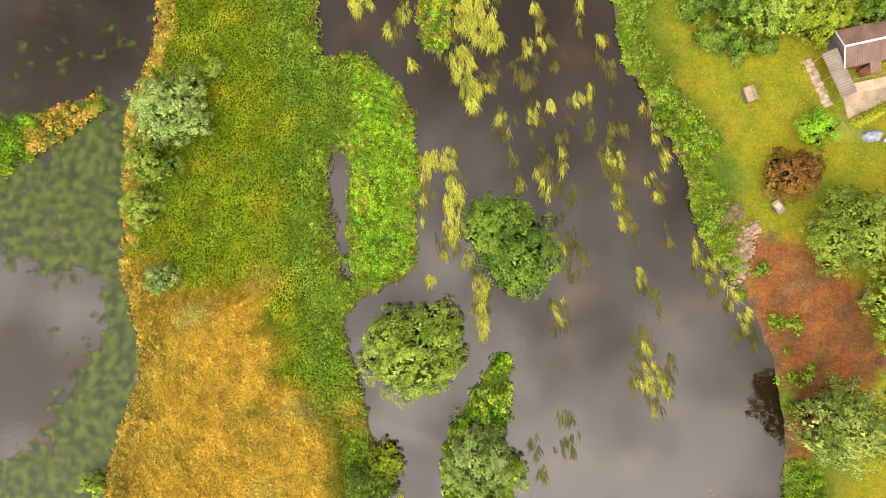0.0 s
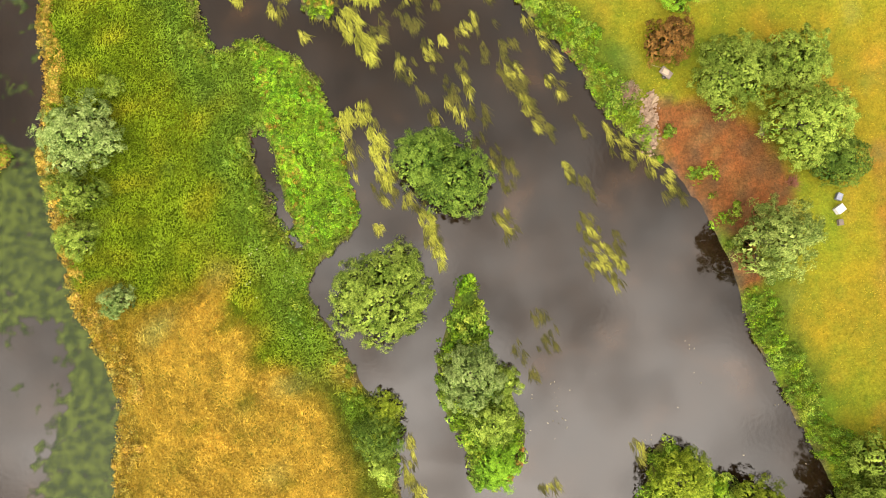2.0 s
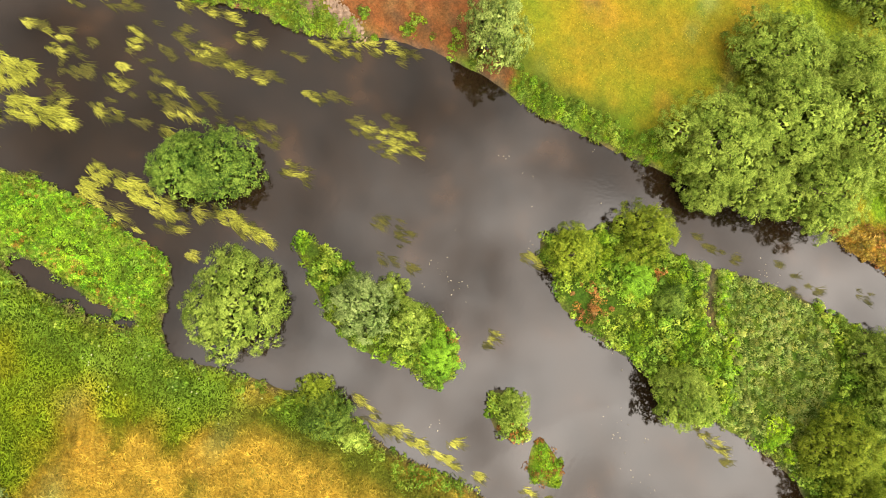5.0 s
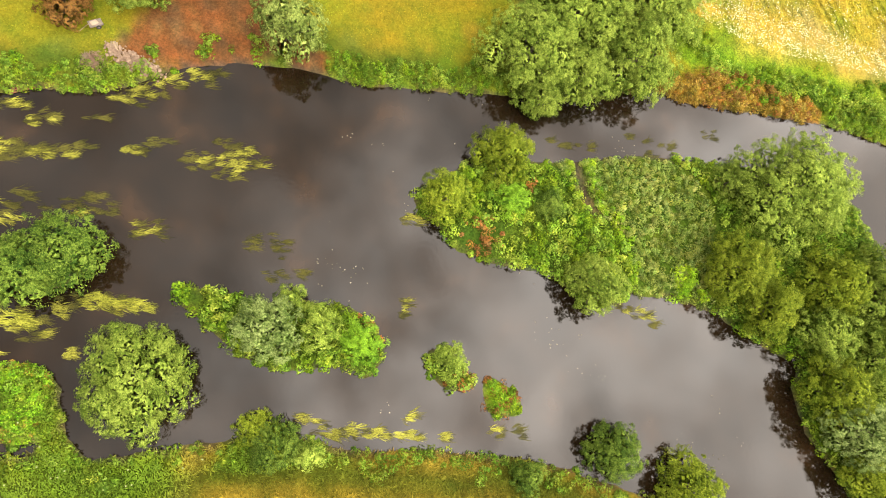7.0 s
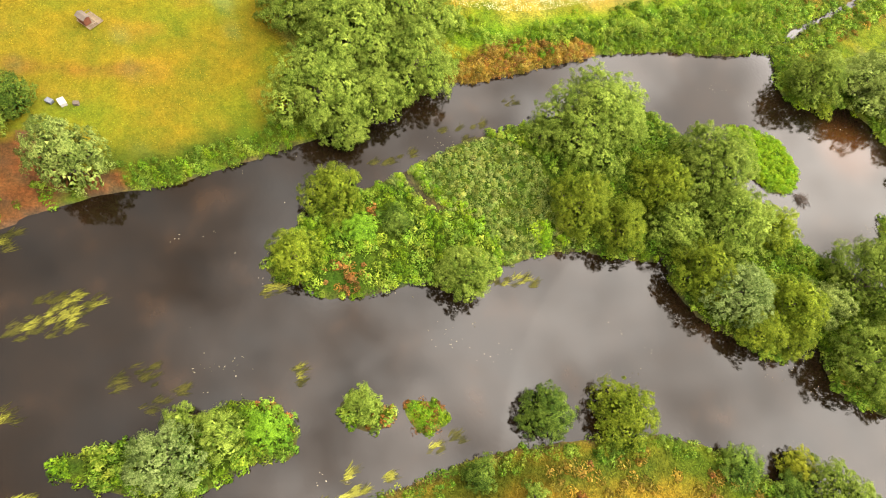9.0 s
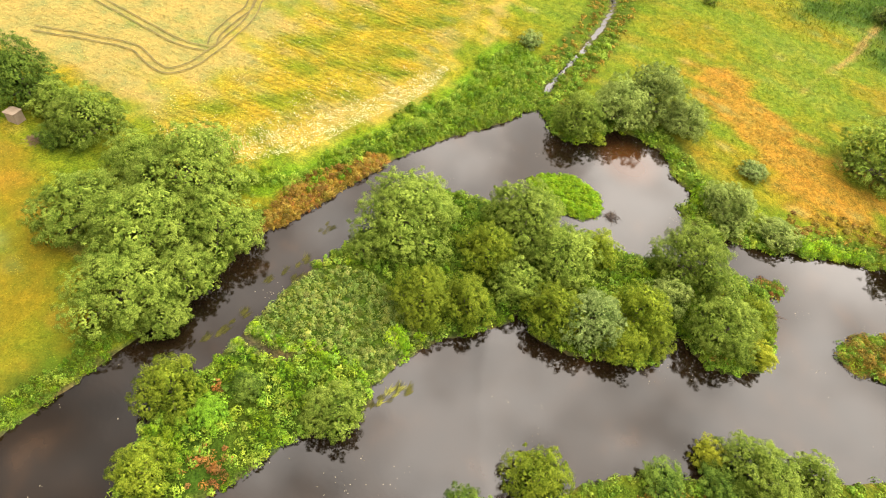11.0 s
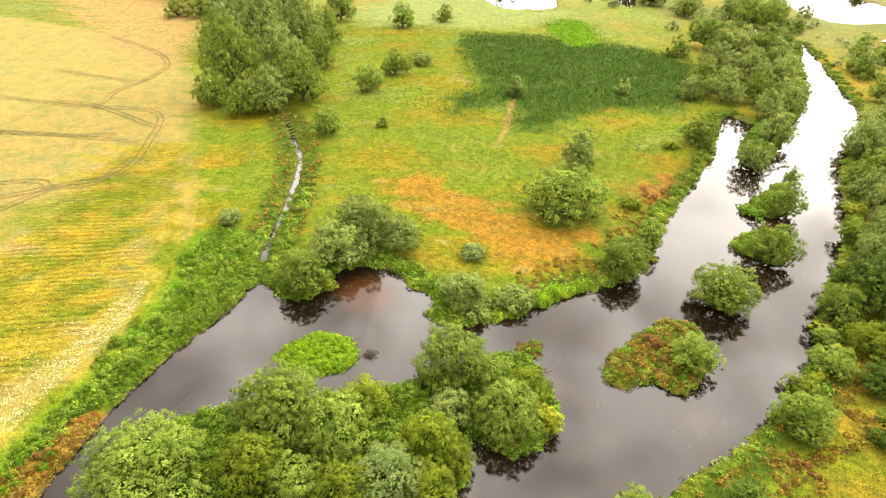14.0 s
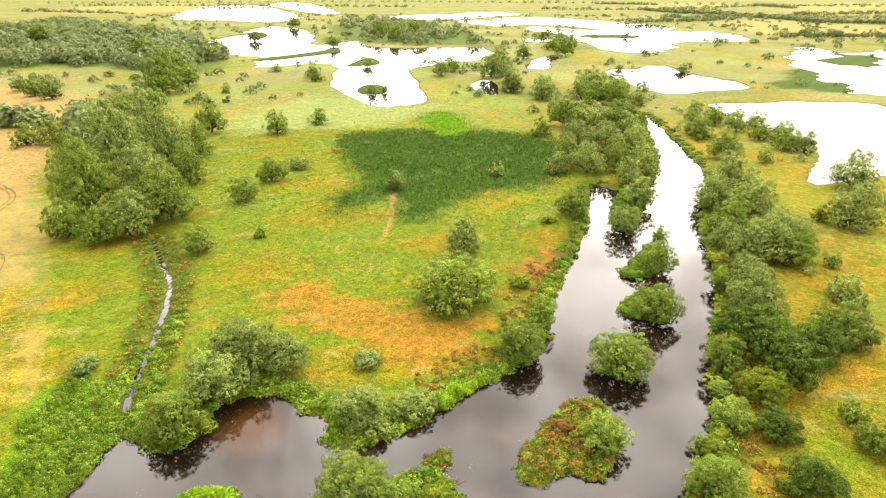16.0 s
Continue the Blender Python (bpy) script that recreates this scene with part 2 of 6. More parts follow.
DARK_REEDS = [(52, -368), (41, -392), (-24, -403), (-75, -374), (-63, -305), (-29, -288), (-1, -253), (9, -283), (26, -260), (32, -282), (24, -301)]
BRIGHT_REEDS = [(10, -436), (-12, -455), (-24, -398), (-7, -390)]
DRY_SOUTH = [(548, -552), (281, -508), (227, -394), (169, -290), (209, -289)]
MARSH_PALE = [(130, -449), (81, -517), (22, -474), (-3, -486), (17, -427), (70, -401), (120, -385)]
LAKE_ISLET_A = [(72, -550), (65, -574), (48, -560), (46, -529), (64, -526)]
LAKE_ISLET_B = [(112, -696), (101, -776), (82, -748), (79, -712), (95, -701)]
LAKE_SPIT = [(235, -746), (202, -808), (165, -873), (149, -844), (181, -784), (212, -747)]
LAKE_ISLET_C = [(376, -1106), (383, -1186), (336, -1120), (323, -1027)]
LAKE_ISLET_D = [(212, -1002), (211, -1078), (180, -1014), (179, -937)]
MARSH_ISLET = [(-295, -591), (-341, -620), (-367, -595), (-339, -564), (-300, -562)]
MARSH_ISLET_B = [(-436, -774), (-506, -824), (-517, -778), (-451, -733)]
FAR_BAR = [(-215, -1120), (-262, -1160), (-330, -1130), (-300, -1075), (-240, -1085)]
MARSH_BAR = [(-438, -756), (-484, -782), (-489, -731), (-457, -721)]
MARSH_BAR_B = [(-318, -606), (-356, -620), (-350, -558), (-323, -547)]
MARSH_BAR_C = [(-348, -669), (-382, -695), (-372, -642), (-331, -611)]
MARSH_BAR_D = [(-498, -851), (-529, -842), (-542, -808), (-531, -791), (-504, -803)]
WHITE_BAND = [(77.8, -73.3), (65.8, -79.7), (62.4, -89), (61.3, -97.3), (62.1, -109.8), (62.2, -123.5), (67.1, -136.3), (68.4, -129.9), (67.6, -118.3), (68.3, -106.1), (69.7, -88.3), (74.6, -77.7)]
BANK_RUST = [(48.6, -74.5), (53, -79.5), (55.4, -87.2), (54.1, -95.2), (52.7, -104), (49.3, -103.7), (49.7, -94.1), (48.1, -86.2), (46.5, -77.8)]
GREEN_VERGE = [(64.6, -75.6), (59.9, -87.1), (60.4, -99.3), (60, -114.3), (62.7, -135.6), (69.3, -159), (54.5, -161), (48.6, -146), (47.2, -138), (50.6, -116), (50.9, -97.5), (51.7, -86.7), (54.3, -79.3), (59.2, -75.1)]
FAR_FIELD_A = [(-629, -1554), (-872, -1667), (-915, -1368), (-995, -1246), (-828, -1036), (-740, -1105), (-582, -1108)]
FAR_FIELD_B = [(-1617, -3108), (-2097, -3452), (-2059, -2964), (-1525, -1952), (-1346, -2015), (-1037, -1922)]
FAR_FIELD_C = [(1427, -2006), (1574, -2706), (1413, -3079), (1019, -2335), (1073, -1866)]
FAR_FIELD_D = [(-885, -3054), (-1241, -3278), (-1188, -2747), (-765, -2341)]
NORTH_WOOD = [(936, -995), (896, -1188), (945, -1464), (582, -1133), (394, -973), (259, -729), (254, -617), (332, -654), (423, -671), (565, -622)]
LAKE_WOOD = [(282, -1395), (169, -1633), (11, -1317), (-51, -996), (34, -928), (123, -958), (204, -1090)]
TRACK_A = [(207.1, -214.1), (180.8, -216.6), (156.9, -219.6), (160.1, -236.5), (159.7, -256.1), (166.5, -275.5), (186.5, -290.2), (220.2, -303)]
TRACK_B = [(156.9, -219.6), (130.5, -221.8), (115.9, -197.9), (109.7, -178.5), (120.3, -165.5), (129.1, -155.6)]
TOP_ISLET = [(-6.6, 39.1), (-6.8, 36.1), (-7, 31.6), (-6.3, 29.6), (-4.3, 29.1), (-3, 30.4), (-3.2, 33), (-2.5, 36), (-2.5, 39)]
WEEDY = [(83, -72), (70, -76), (66, -88), (68, -106), (65, -127), (81, -160), (105, -203), (120, -184), (107, -146), (105, -122), (96, -103), (89, -89), (89, -78)]
TRACK_E = [(134.2, -82), (117.4, -86.4), (105.9, -90), (101.2, -93.7)]
TRACK_C = [(176.6, -186), (156.1, -192.7), (132.6, -196.5), (119.4, -199)]

RIVER = [(13, 75)] + EAST_BANK + MEADOW_BANK + WEST_BANK + [(-22, 75)]
POND = [(-44, 75)] + POND_SHORE + [(-49, -40), (-58, -56), (-90, -60), (-140, -40), (-140, 75)]
WATERS = [RIVER, POND, REED_POOL, LAKE, LAKE_RIGHT, LAKE_NEAR, LAKE_FAR, LAKE_MARSH, LAKE_BEND, LAKE_SLIT, LAKE_HORIZON, LAKE_WEST_FAR, LAKE_STRIP, LAKE_POOL, LAKE_SLIP, LAKE_UPPER]
ISLANDS = [SPIT, LONG_ISLAND, BIG_ISLAND, GREEN_ISLET, GRAVEL_ISLET, FLOWER_ISLAND, WILLOW_ISLET, BUSH_ISLET, SPLIT_ISLET,
           UPPER_ISLET, RED_ISLET, RAFT_ISLET, ROUND_ISLET,
           LAKE_ISLET_A, LAKE_ISLET_B, LAKE_SPIT, LAKE_ISLET_C, LAKE_ISLET_D, MARSH_ISLET, MARSH_ISLET_B, FAR_BAR, MARSH_BAR, MARSH_BAR_B, MARSH_BAR_C, MARSH_BAR_D, TOP_ISLET]


def rounded(poly, closed=True, steps=3):
    """A smooth line through the corners of a plan."""
    p = np.array(poly, float)
    if closed:
        p = np.vstack([p[-1:], p, p[:2]])
    else:
        p = np.vstack([2 * p[:1] - p[1:2], p, 2 * p[-1:] - p[-2:-1]])
    out = []
    for i in range(1, len(p) - 2):
        a, b, c, e = p[i - 1], p[i], p[i + 1], p[i + 2]
        for k in range(steps):
            t = k / steps
            out.append(0.5 * (2 * b + (c - a) * t + (2 * a - 5 * b + 4 * c - e) * t * t + (3 * b - a - 3 * c + e) * t ** 3))
    if not closed:
        out.append(p[-2])
    return np.array(out)


def line_distance(x, y, line, closed):
    ends = np.roll(line, -1, 0) if closed else line[1:]
    best = np.full(x.shape, 1e9)
    inside = np.zeros(x.shape, bool)
    for (ax, ay), (bx, by) in zip(line, ends):
        dx, dy = bx - ax, by - ay
        t = np.clip(((x - ax) * dx + (y - ay) * dy) / (dx * dx + dy * dy + 1e-9), 0, 1)
        np.minimum(best, (x - ax - t * dx) ** 2 + (y - ay - t * dy) ** 2, out=best)
        if closed and ay != by:
            cross = ((ay > y) != (by > y)) & (x < (bx - ax) * (y - ay) / (by - ay) + ax)
            inside ^= cross
    best = np.sqrt(best)
    return np.where(inside, best, -best) if closed else best


def inside_by(x, y, poly, margin=15.0, smooth=True):
    """Distance inside a plan outline: positive within, negative outside, at most margin away."""
    line = rounded(poly) if smooth else np.array(poly, float)
    lo, hi = line.min(0) - margin, line.max(0) + margin
    near = (x > lo[0]) & (x < hi[0]) & (y > lo[1]) & (y < hi[1])
    out = np.full(x.shape, -margin)
    if near.any():
        out[near] = np.maximum(line_distance(x[near], y[near], line, True), -margin)
    return out


def waves(x, y, size, seed):
    """Cheap smooth noise from crossing sines, about -1 to 1."""
    r = np.random.RandomState(seed)
    x, y = np.asarray(x, float), np.asarray(y, float)
    out = np.zeros(x.shape)
    for k in range(7):
        a, f, p = r.uniform(0, 6.28), r.uniform(0.6, 2.2) / size, r.uniform(0, 6.28)
        bend = np.sin((x * math.sin(a) - y * math.cos(a)) * f * 0.7 + p * 2)
        out += np.sin((x * math.cos(a) + y * math.sin(a)) * 6.28 * f / 2 + p + 1.4 * bend)
    return out / 4.0


def water_depth(x, y):
    """Distance into the water: positive on water, negative on land."""
    wet = np.full(x.shape, -15.0)
    for poly in WATERS:
        wet = np.maximum(wet, inside_by(x, y, poly))
    far = np.clip((np.hypot(x, y + 60) - 420) / 400, 0, 1)
    wet = np.where(far > 0, np.minimum(wet, 40 - 26 * far) + far * 9 * waves(x, y, 55, 99), wet)
    wet = np.maximum(wet, 0.75 - line_distance(x, y, rounded(DITCH, False), False))
    wet = np.maximum(wet, 0.75 - line_distance(x, y, rounded(CREEK, False), False))
    for poly in ISLANDS:
        wet = np.minimum(wet, -inside_by(x, y, poly))
    return wet + 0.35 * waves(x, y, 3.0, 3) + 0.2 * waves(x, y, 1.1, 4)


CREEK = [(36, -59), (33.4, -61), (30.2, -61.6), (26.2, -63.5), (23.2, -66.7), (20, -68.6), (16.5, -69), (12, -69.3)]


def ground_height(x, y, wet=None):
    wet = water_depth(x, y) if wet is None else wet
    land = np.clip(-wet / 1.6, 0, 1)
    land = 0.75 * land * land * (3 - 2 * land)
    bed = -1.3 * np.clip(wet / 3.5, 0, 1)
    return np.where(wet > 0, bed, land + 0.12 * waves(x, y, 9, 8) * np.clip(-wet / 4, 0, 1))


# ground colours by what grows there, at real brightness; far grass paled for haze
TONES = {
    "meadow": (0.086, 0.116, 0.008), "reed": (0.047, 0.068, 0.0035), "hay": (0.235, 0.158, 0.021), "soil": (0.092, 0.037, 0.013),
    "weed_gold": (0.195, 0.162, 0.012), "wheat": (0.185, 0.155, 0.047), "daisies": (0.22, 0.17, 0.03), "lawn": (0.118, 0.098, 0.008), "garden": (0.082, 0.108, 0.008), "orange": (0.185, 0.104, 0.014), "verge": (0.07, 0.13, 0.007),
    "rust": (0.2, 0.08, 0.02), "dark_reed": (0.04, 0.075, 0.01), "bright_reed": (0.095, 0.185, 0.008), "dry": (0.2, 0.14, 0.05),
    "pale": (0.13, 0.16, 0.05), "herb": (0.034, 0.058, 0.006), "bed": (0.05, 0.041, 0.034), "mud": (0.045, 0.034, 0.02), "scrub": (0.055, 0.08, 0.015),
    "hazy_far_grass": (0.115, 0.12, 0.042), "gold": (0.15, 0.11, 0.008),
}
STRIP = [(-44, 75), (-42, 37), (-45, 14), (-46, 3), (-43, -10), (-48, -30), (-30, -56), (-13, -60), (-9, -40), (-12, -20), (-16, -5), (-6, 2), (-6, 20), (-12, 29), (-21, 31), (-22, 75)]
MEADOW_PATHS = [([(7.6, -287), (6.8, -270), (5.4, -253), (6.5, -240)], 1.3), ([(6.5, -240), (6.8, -233), (6.9, -217)], 0.3), ([(41, -311), (36, -306), (29, -300)], 1.6),
                ([(-140, -262), (-160, -252), (-175, -243), (-200, -232)], 1.2)]
GARDEN = [(14, 46), (20, 31), (25, 20.7), (28.5, 13), (35, 8), (40, 4), (52, 6), (70, 8), (80, 20), (60, 46)]
GREEN_WHEAT = [(118, -222), (97, -192), (97.5, -178.8), (112.7, -166), (123.9, -147), (119, -121), (113, -112), (108, -124), (112, -138), (101, -156), (88, -170), (94, -194), (110, -222)]
FAR_FIELDS = [FAR_FIELD_A, FAR_FIELD_B, FAR_FIELD_C, FAR_FIELD_D]
FAR_WOOD = [NORTH_WOOD, LAKE_WOOD]


def cover(x, y, wet):
    """Ground colour at each place, blended over soft, uneven borders."""
    colour = np.empty((*x.shape, 3))
    colour[:] = TONES["meadow"]
    patch = waves(x, y, 26, 21)
    rough = waves(x, y, 7, 22)

    def lay(tone, amount):
        a = np.clip(amount, 0, 1)[..., None]
        colour[:] = colour * (1 - a) + np.array(TONES[tone]) * a

    def zone(tone, poly, soft=2.5, part=1.0):
        lay(tone, part * np.clip((inside_by(x, y, poly, smooth=True) + rough * soft * 0.8) / soft + 0.5, 0, 1))

    lay("gold", 0.65 * np.clip(patch * 1.1 + rough * 0.4, 0, 1))
    lay("pale", 0.4 * np.clip(-patch - 0.1, 0, 1) * np.clip((-y - 150) / 150, 0, 1))
    lay("orange", 0.5 * np.clip(waves(x, y, 15, 31) - 0.3, 0, 1))
    lay("orange", 0.4 * np.clip((-x - 60) / 25, 0, 1) * np.clip(0.7 + waves(x, y, 14, 32), 0, 1) * (y < -90))
    # haze painted into the far ground: tones grow paler and greyer with distance
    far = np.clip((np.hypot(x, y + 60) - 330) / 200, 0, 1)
    lay("hazy_far_grass", far * np.clip(0.75 + waves(x, y, 90, 41), 0, 1))
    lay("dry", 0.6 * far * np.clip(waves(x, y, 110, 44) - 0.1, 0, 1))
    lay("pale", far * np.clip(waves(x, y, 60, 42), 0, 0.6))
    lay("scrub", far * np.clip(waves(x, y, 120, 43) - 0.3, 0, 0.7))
    zone("wheat", WHEAT, 4)
    zone("weed_gold", WEEDY, 14, 0.9)
    weedy = np.clip(inside_by(x, y, WEEDY) / 5, 0, 1)
    lay("meadow", 0.85 * weedy * np.clip(1.2 * waves(x, y, 8, 57) + 0.25, 0, 1))
    lay("orange", 0.4 * weedy * np.clip(waves(x, y, 7, 58) - 0.1, 0, 1))
    zone("meadow", GREEN_WHEAT, 7, 0.6)
    zone("dry", DRY_SOUTH, 12)
    for f in FAR_FIELDS:
        zone("wheat", f, 10)
    for f in FAR_WOOD:
        zone("scrub", f, 12)
    zone("lawn", LAWN, 3)
    lay("meadow", np.clip(inside_by(x, y, LAWN), 0, 1) * np.clip(0.5 * patch + 0.6 * waves(x, y, 11, 51), 0, 0.7))
    lay("orange", np.clip(inside_by(x, y, LAWN), 0, 1) * np.clip(0.7 * waves(x, y, 8, 52) - 0.15, 0, 0.5))
    zone("garden", GARDEN, 9, 0.45)
    zone("reed", STRIP, 1.5)
    zone("hay", [(-45, 3), (-38, 2), (-35, -12), (-36, -32), (-47, -32), (-44, -12)], 4, 0.65)
    zone("orange", HAY, 8, 0.4)
    zone("hay", HAY, 3)
    lay("reed", 0.7 * np.clip(inside_by(x, y, HAY) / 2, 0, 1) * np.clip(1.6 * waves(x, y, 4, 28) - 0.9, 0, 1))
    zone("orange", ORANGE_BAND, 6, 0.9)
    zone("rust", RUST_PATCH, 5, 0.8)
    zone("dark_reed", DARK_REEDS, 9)
    zone("bright_reed", BRIGHT_REEDS, 4)
    for line, wide in MEADOW_PATHS:
        lay("dry", 0.85 * np.clip(wide + 0.5 * rough - line_distance(x, y, rounded(line, False), False), 0, 1))
    zone("pale", MARSH_PALE, 15, 0.8)
    zone("soil", SOIL, 1.5)
    lay("mud", 0.55 * np.clip(inside_by(x, y, SOIL), 0, 1) * np.clip(waves(x, y, 3.2, 53) + 0.1, 0, 1))
    lay("dry", 0.3 * np.clip(inside_by(x, y, SOIL), 0, 1) * np.clip(waves(x, y, 2.2, 54) - 0.2, 0, 1))
    zone("verge", GREEN_VERGE, 2.5, 0.95)
    zone("orange", BANK_RUST, 2)
    zone("orange", [(-12, -60), (-15, -75), (-24, -90), (-45, -110), (-60, -105), (-40, -80), (-26, -62)], 6, 0.7)
    zone("daisies", WHITE_BAND, 5, 0.6)
    zone("soil", [(61.6, -9), (63, -9), (60.2, -20), (58.8, -26), (58, -25), (58.6, -18)], 1.2, 0.45)
    for poly in ISLANDS:
        zone("herb", poly, 1.0)
    for poly in (GREEN_ISLET, RAFT_ISLET):
        zone("bright_reed", poly, 1.0)
    zone("orange", FLOWER_ISLAND, 2, 0.8)
    lay("gold", 0.25 * np.clip(waves(x, y, 5, 27) - 0.1, 0, 1) * (inside_by(x, y, STRIP) > 0) * (inside_by(x, y, HAY) < 0))
    edge = np.clip(1.2 - np.abs(wet + 3.5 + rough) / 3.5, 0, 1) * (np.hypot(x, y + 80) < 260)
    lay("herb", 0.85 * edge * (1 - 0.85 * (x < -28) * (y > -60)) * (inside_by(x, y, SOIL) < 0) * (inside_by(x, y, BANK_RUST) < 0))
    lay("mud", np.clip(1.3 - line_distance(x, y, rounded(CREEK, False), False), 0, 1) * (np.hypot(x - 28, y + 61.5) < 4.5))
    lay("mud", np.clip((wet + 0.45) / 0.4, 0, 1))
    lay("bed", np.clip(wet / 0.8, 0, 1))
    return colour


def roughness(x, y):
    """How tussocky the ground is: mown grass and ripe wheat are even, wet meadow is rough."""
    even = np.ones(x.shape)
    for poly, level in ((LAWN, 0.45), (WHEAT, 0.45), (WEEDY, 0.9), (SOIL, 0.6)):
        a = np.clip(inside_by(x, y, poly) / 3 + 0.5, 0, 1)
        even = even * (1 - a) + level * a
    return even


def array_mesh(name, verts, faces, mats, smooth=False, facing=None):
    """A mesh from arrays of places and of four-cornered faces."""
    me = bpy.data.meshes.new(name)
    v, f = np.asarray(verts, np.float32), np.asarray(faces, np.int32)
    me.vertices.add(len(v))
    me.vertices.foreach_set("co", v.ravel())
    me.loops.add(f.size)
    me.loops.foreach_set("vertex_index", f.ravel())
    me.polygons.add(len(f))
    me.polygons.foreach_set("loop_start", np.arange(0, f.size, f.shape[1], dtype=np.int32))
    me.polygons.foreach_set("use_smooth", np.full(len(f), smooth))
    me.update(calc_edges=True)
    if facing is not None:
        way = me.attributes.new("facing", "FLOAT_VECTOR", "POINT")
        way.data.foreach_set("vector", np.repeat(facing, f.shape[1], 0).astype(np.float32).ravel())
    for m in mats:
        me.materials.append(m)
    return me


def spread_steps(core_lo, core_hi, step, out_lo, out_hi, growth):
    mid = list(np.arange(core_lo, core_hi + step / 2, step))
    down, up, s = [], [], step
    p = core_lo
    while p > out_lo:
        s = min(s * growth, 60)
        p -= s
        down.append(p)
    p, s = mid[-1], step
    while p < out_hi:
        s = min(s * growth, 60)
        p += s
        up.append(p)
    return np.array(down[::-1] + mid + up)


def turf(name):
    """Tussocky ground: the cover's colour, broken by drifts, tussocks and blades; the cover's alpha says how rough."""
    m = bpy.data.materials.new(name)
    m.use_nodes = True
    n, l = m.node_tree.nodes, m.node_tree.links
    bsdf = next(node for node in n if node.bl_idname == "ShaderNodeBsdfPrincipled")
    bsdf.inputs["Roughness"].default_value, bsdf.inputs["Specular IOR Level"].default_value = 0.95, 0.03
    at, geo = n.new("ShaderNodeAttribute"), n.new("ShaderNodeNewGeometry")
    at.attribute_name = "cover"
    colour = at.outputs["Color"]
    tussock = None
    for scale, detail, rough, low, high, by_alpha in ((0.16, 7, 0.68, (0.78, 0.92, 0.95), (1.26, 1.08, 1.0), False), (0.7, 6, 0.7, (0.62, 0.72, 0.75), (1.38, 1.28, 1.2), True), (3.4, 4, 0.75, (0.5, 0.52, 0.55), (1.5, 1.48, 1.4), True)):
        grain, ramp, times = n.new("ShaderNodeTexNoise"), n.new("ShaderNodeValToRGB"), n.new("ShaderNodeMix")
        grain.inputs["Scale"].default_value, grain.inputs["Detail"].default_value, grain.inputs["Roughness"].default_value = scale, detail, rough
        l.new(geo.outputs["Position"], grain.inputs["Vector"])
        ramp.color_ramp.elements[0].position, ramp.color_ramp.elements[1].position = 0.36, 0.64
        ramp.color_ramp.elements[0].color, ramp.color_ramp.elements[1].color = (*low, 1), (*high, 1)
        l.new(grain.outputs[0], ramp.inputs[0])
        times.data_type, times.blend_type, times.inputs[0].default_value = "RGBA", "MULTIPLY", 1.0
        if by_alpha:
            l.new(at.outputs["Alpha"], times.inputs[0])
        l.new(colour, times.inputs[6])
        l.new(ramp.outputs[0], times.inputs[7])
        colour, tussock = times.outputs[2], grain
        if scale < 1:
            lump = grain
    l.new(colour, bsdf.inputs["Base Color"])
    rise, fine = n.new("ShaderNodeBump"), n.new("ShaderNodeBump")
    rise.inputs["Strength"].default_value, rise.inputs["Distance"].default_value = 0.6, 0.5
    fine.inputs["Strength"].default_value, fine.inputs["Distance"].default_value = 0.6, 0.12
    l.new(lump.outputs[0], rise.inputs["Height"])
    l.new(tussock.outputs[0], fine.inputs["Height"])
    l.new(rise.outputs[0], fine.inputs["Normal"])
    l.new(fine.outputs[0], bsdf.inputs["Normal"])
    return m


# ---- ground sheet to the horizon, with the river and the lakes cut into it ----
gx = spread_steps(-88, 72, 1.25, -3200, 3200, 1.05)
gy = spread_steps(-170, 42, 1.25, -4300, 700, 1.018)
X, Y = np.meshgrid(gx, gy)
WET = water_depth(X, Y)
Z = ground_height(X, Y, WET)
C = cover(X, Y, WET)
rows_n, cols_n = X.shape
idx = np.arange(rows_n * cols_n).reshape(rows_n, cols_n)
quads = np.stack([idx[:-1, :-1], idx[:-1, 1:], idx[1:, 1:], idx[1:, :-1]], -1).reshape(-1, 4)
ground_mat = turf("ground_cover")
ground_me = array_mesh("ground", np.stack([X, Y, Z], -1).reshape(-1, 3), quads, [ground_mat], True)
att = ground_me.attributes.new("cover", "FLOAT_COLOR", "POINT")
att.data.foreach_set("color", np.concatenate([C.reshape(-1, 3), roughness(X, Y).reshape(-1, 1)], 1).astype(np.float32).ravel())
tagged(new("ground", ground_me), "river meadows of green, golden and straw-coloured grass", "ground", kind="structure")

# ---- water ----
wm = bpy.data.materials.new("river_water")
wm.use_nodes = True
n, l = wm.node_tree.nodes, wm.node_tree.links
n.clear()
o_w, mix_w = n.new("ShaderNodeOutputMaterial"), n.new("ShaderNodeMixShader")
murk, gloss_w, fres = n.new("ShaderNodeBsdfDiffuse"), n.new("ShaderNodeBsdfGlossy"), n.new("ShaderNodeFresnel")
fres.inputs[0].default_value = 1.44
gloss_w.inputs["Roughness"].default_value = 0.04
gw, nw, bw = n.new("ShaderNodeNewGeometry"), n.new("ShaderNodeTexNoise"), n.new("ShaderNodeBump")
nw.inputs["Scale"].default_value, nw.inputs["Detail"].default_value = 1.8, 4
bw.inputs["Distance"].default_value = 0.1
gust, calm = n.new("ShaderNodeTexNoise"), n.new("ShaderNodeMapRange")
gust.inputs["Scale"].default_value, gust.inputs["Detail"].default_value = 0.06, 5
calm.inputs[1].default_value, calm.inputs[2].default_value, calm.inputs[3].default_value, calm.inputs[4].default_value = 0.45, 0.68, 0.02, 0.075
l.new(gw.outputs["Position"], gust.inputs["Vector"])
l.new(gust.outputs[0], calm.inputs[0])
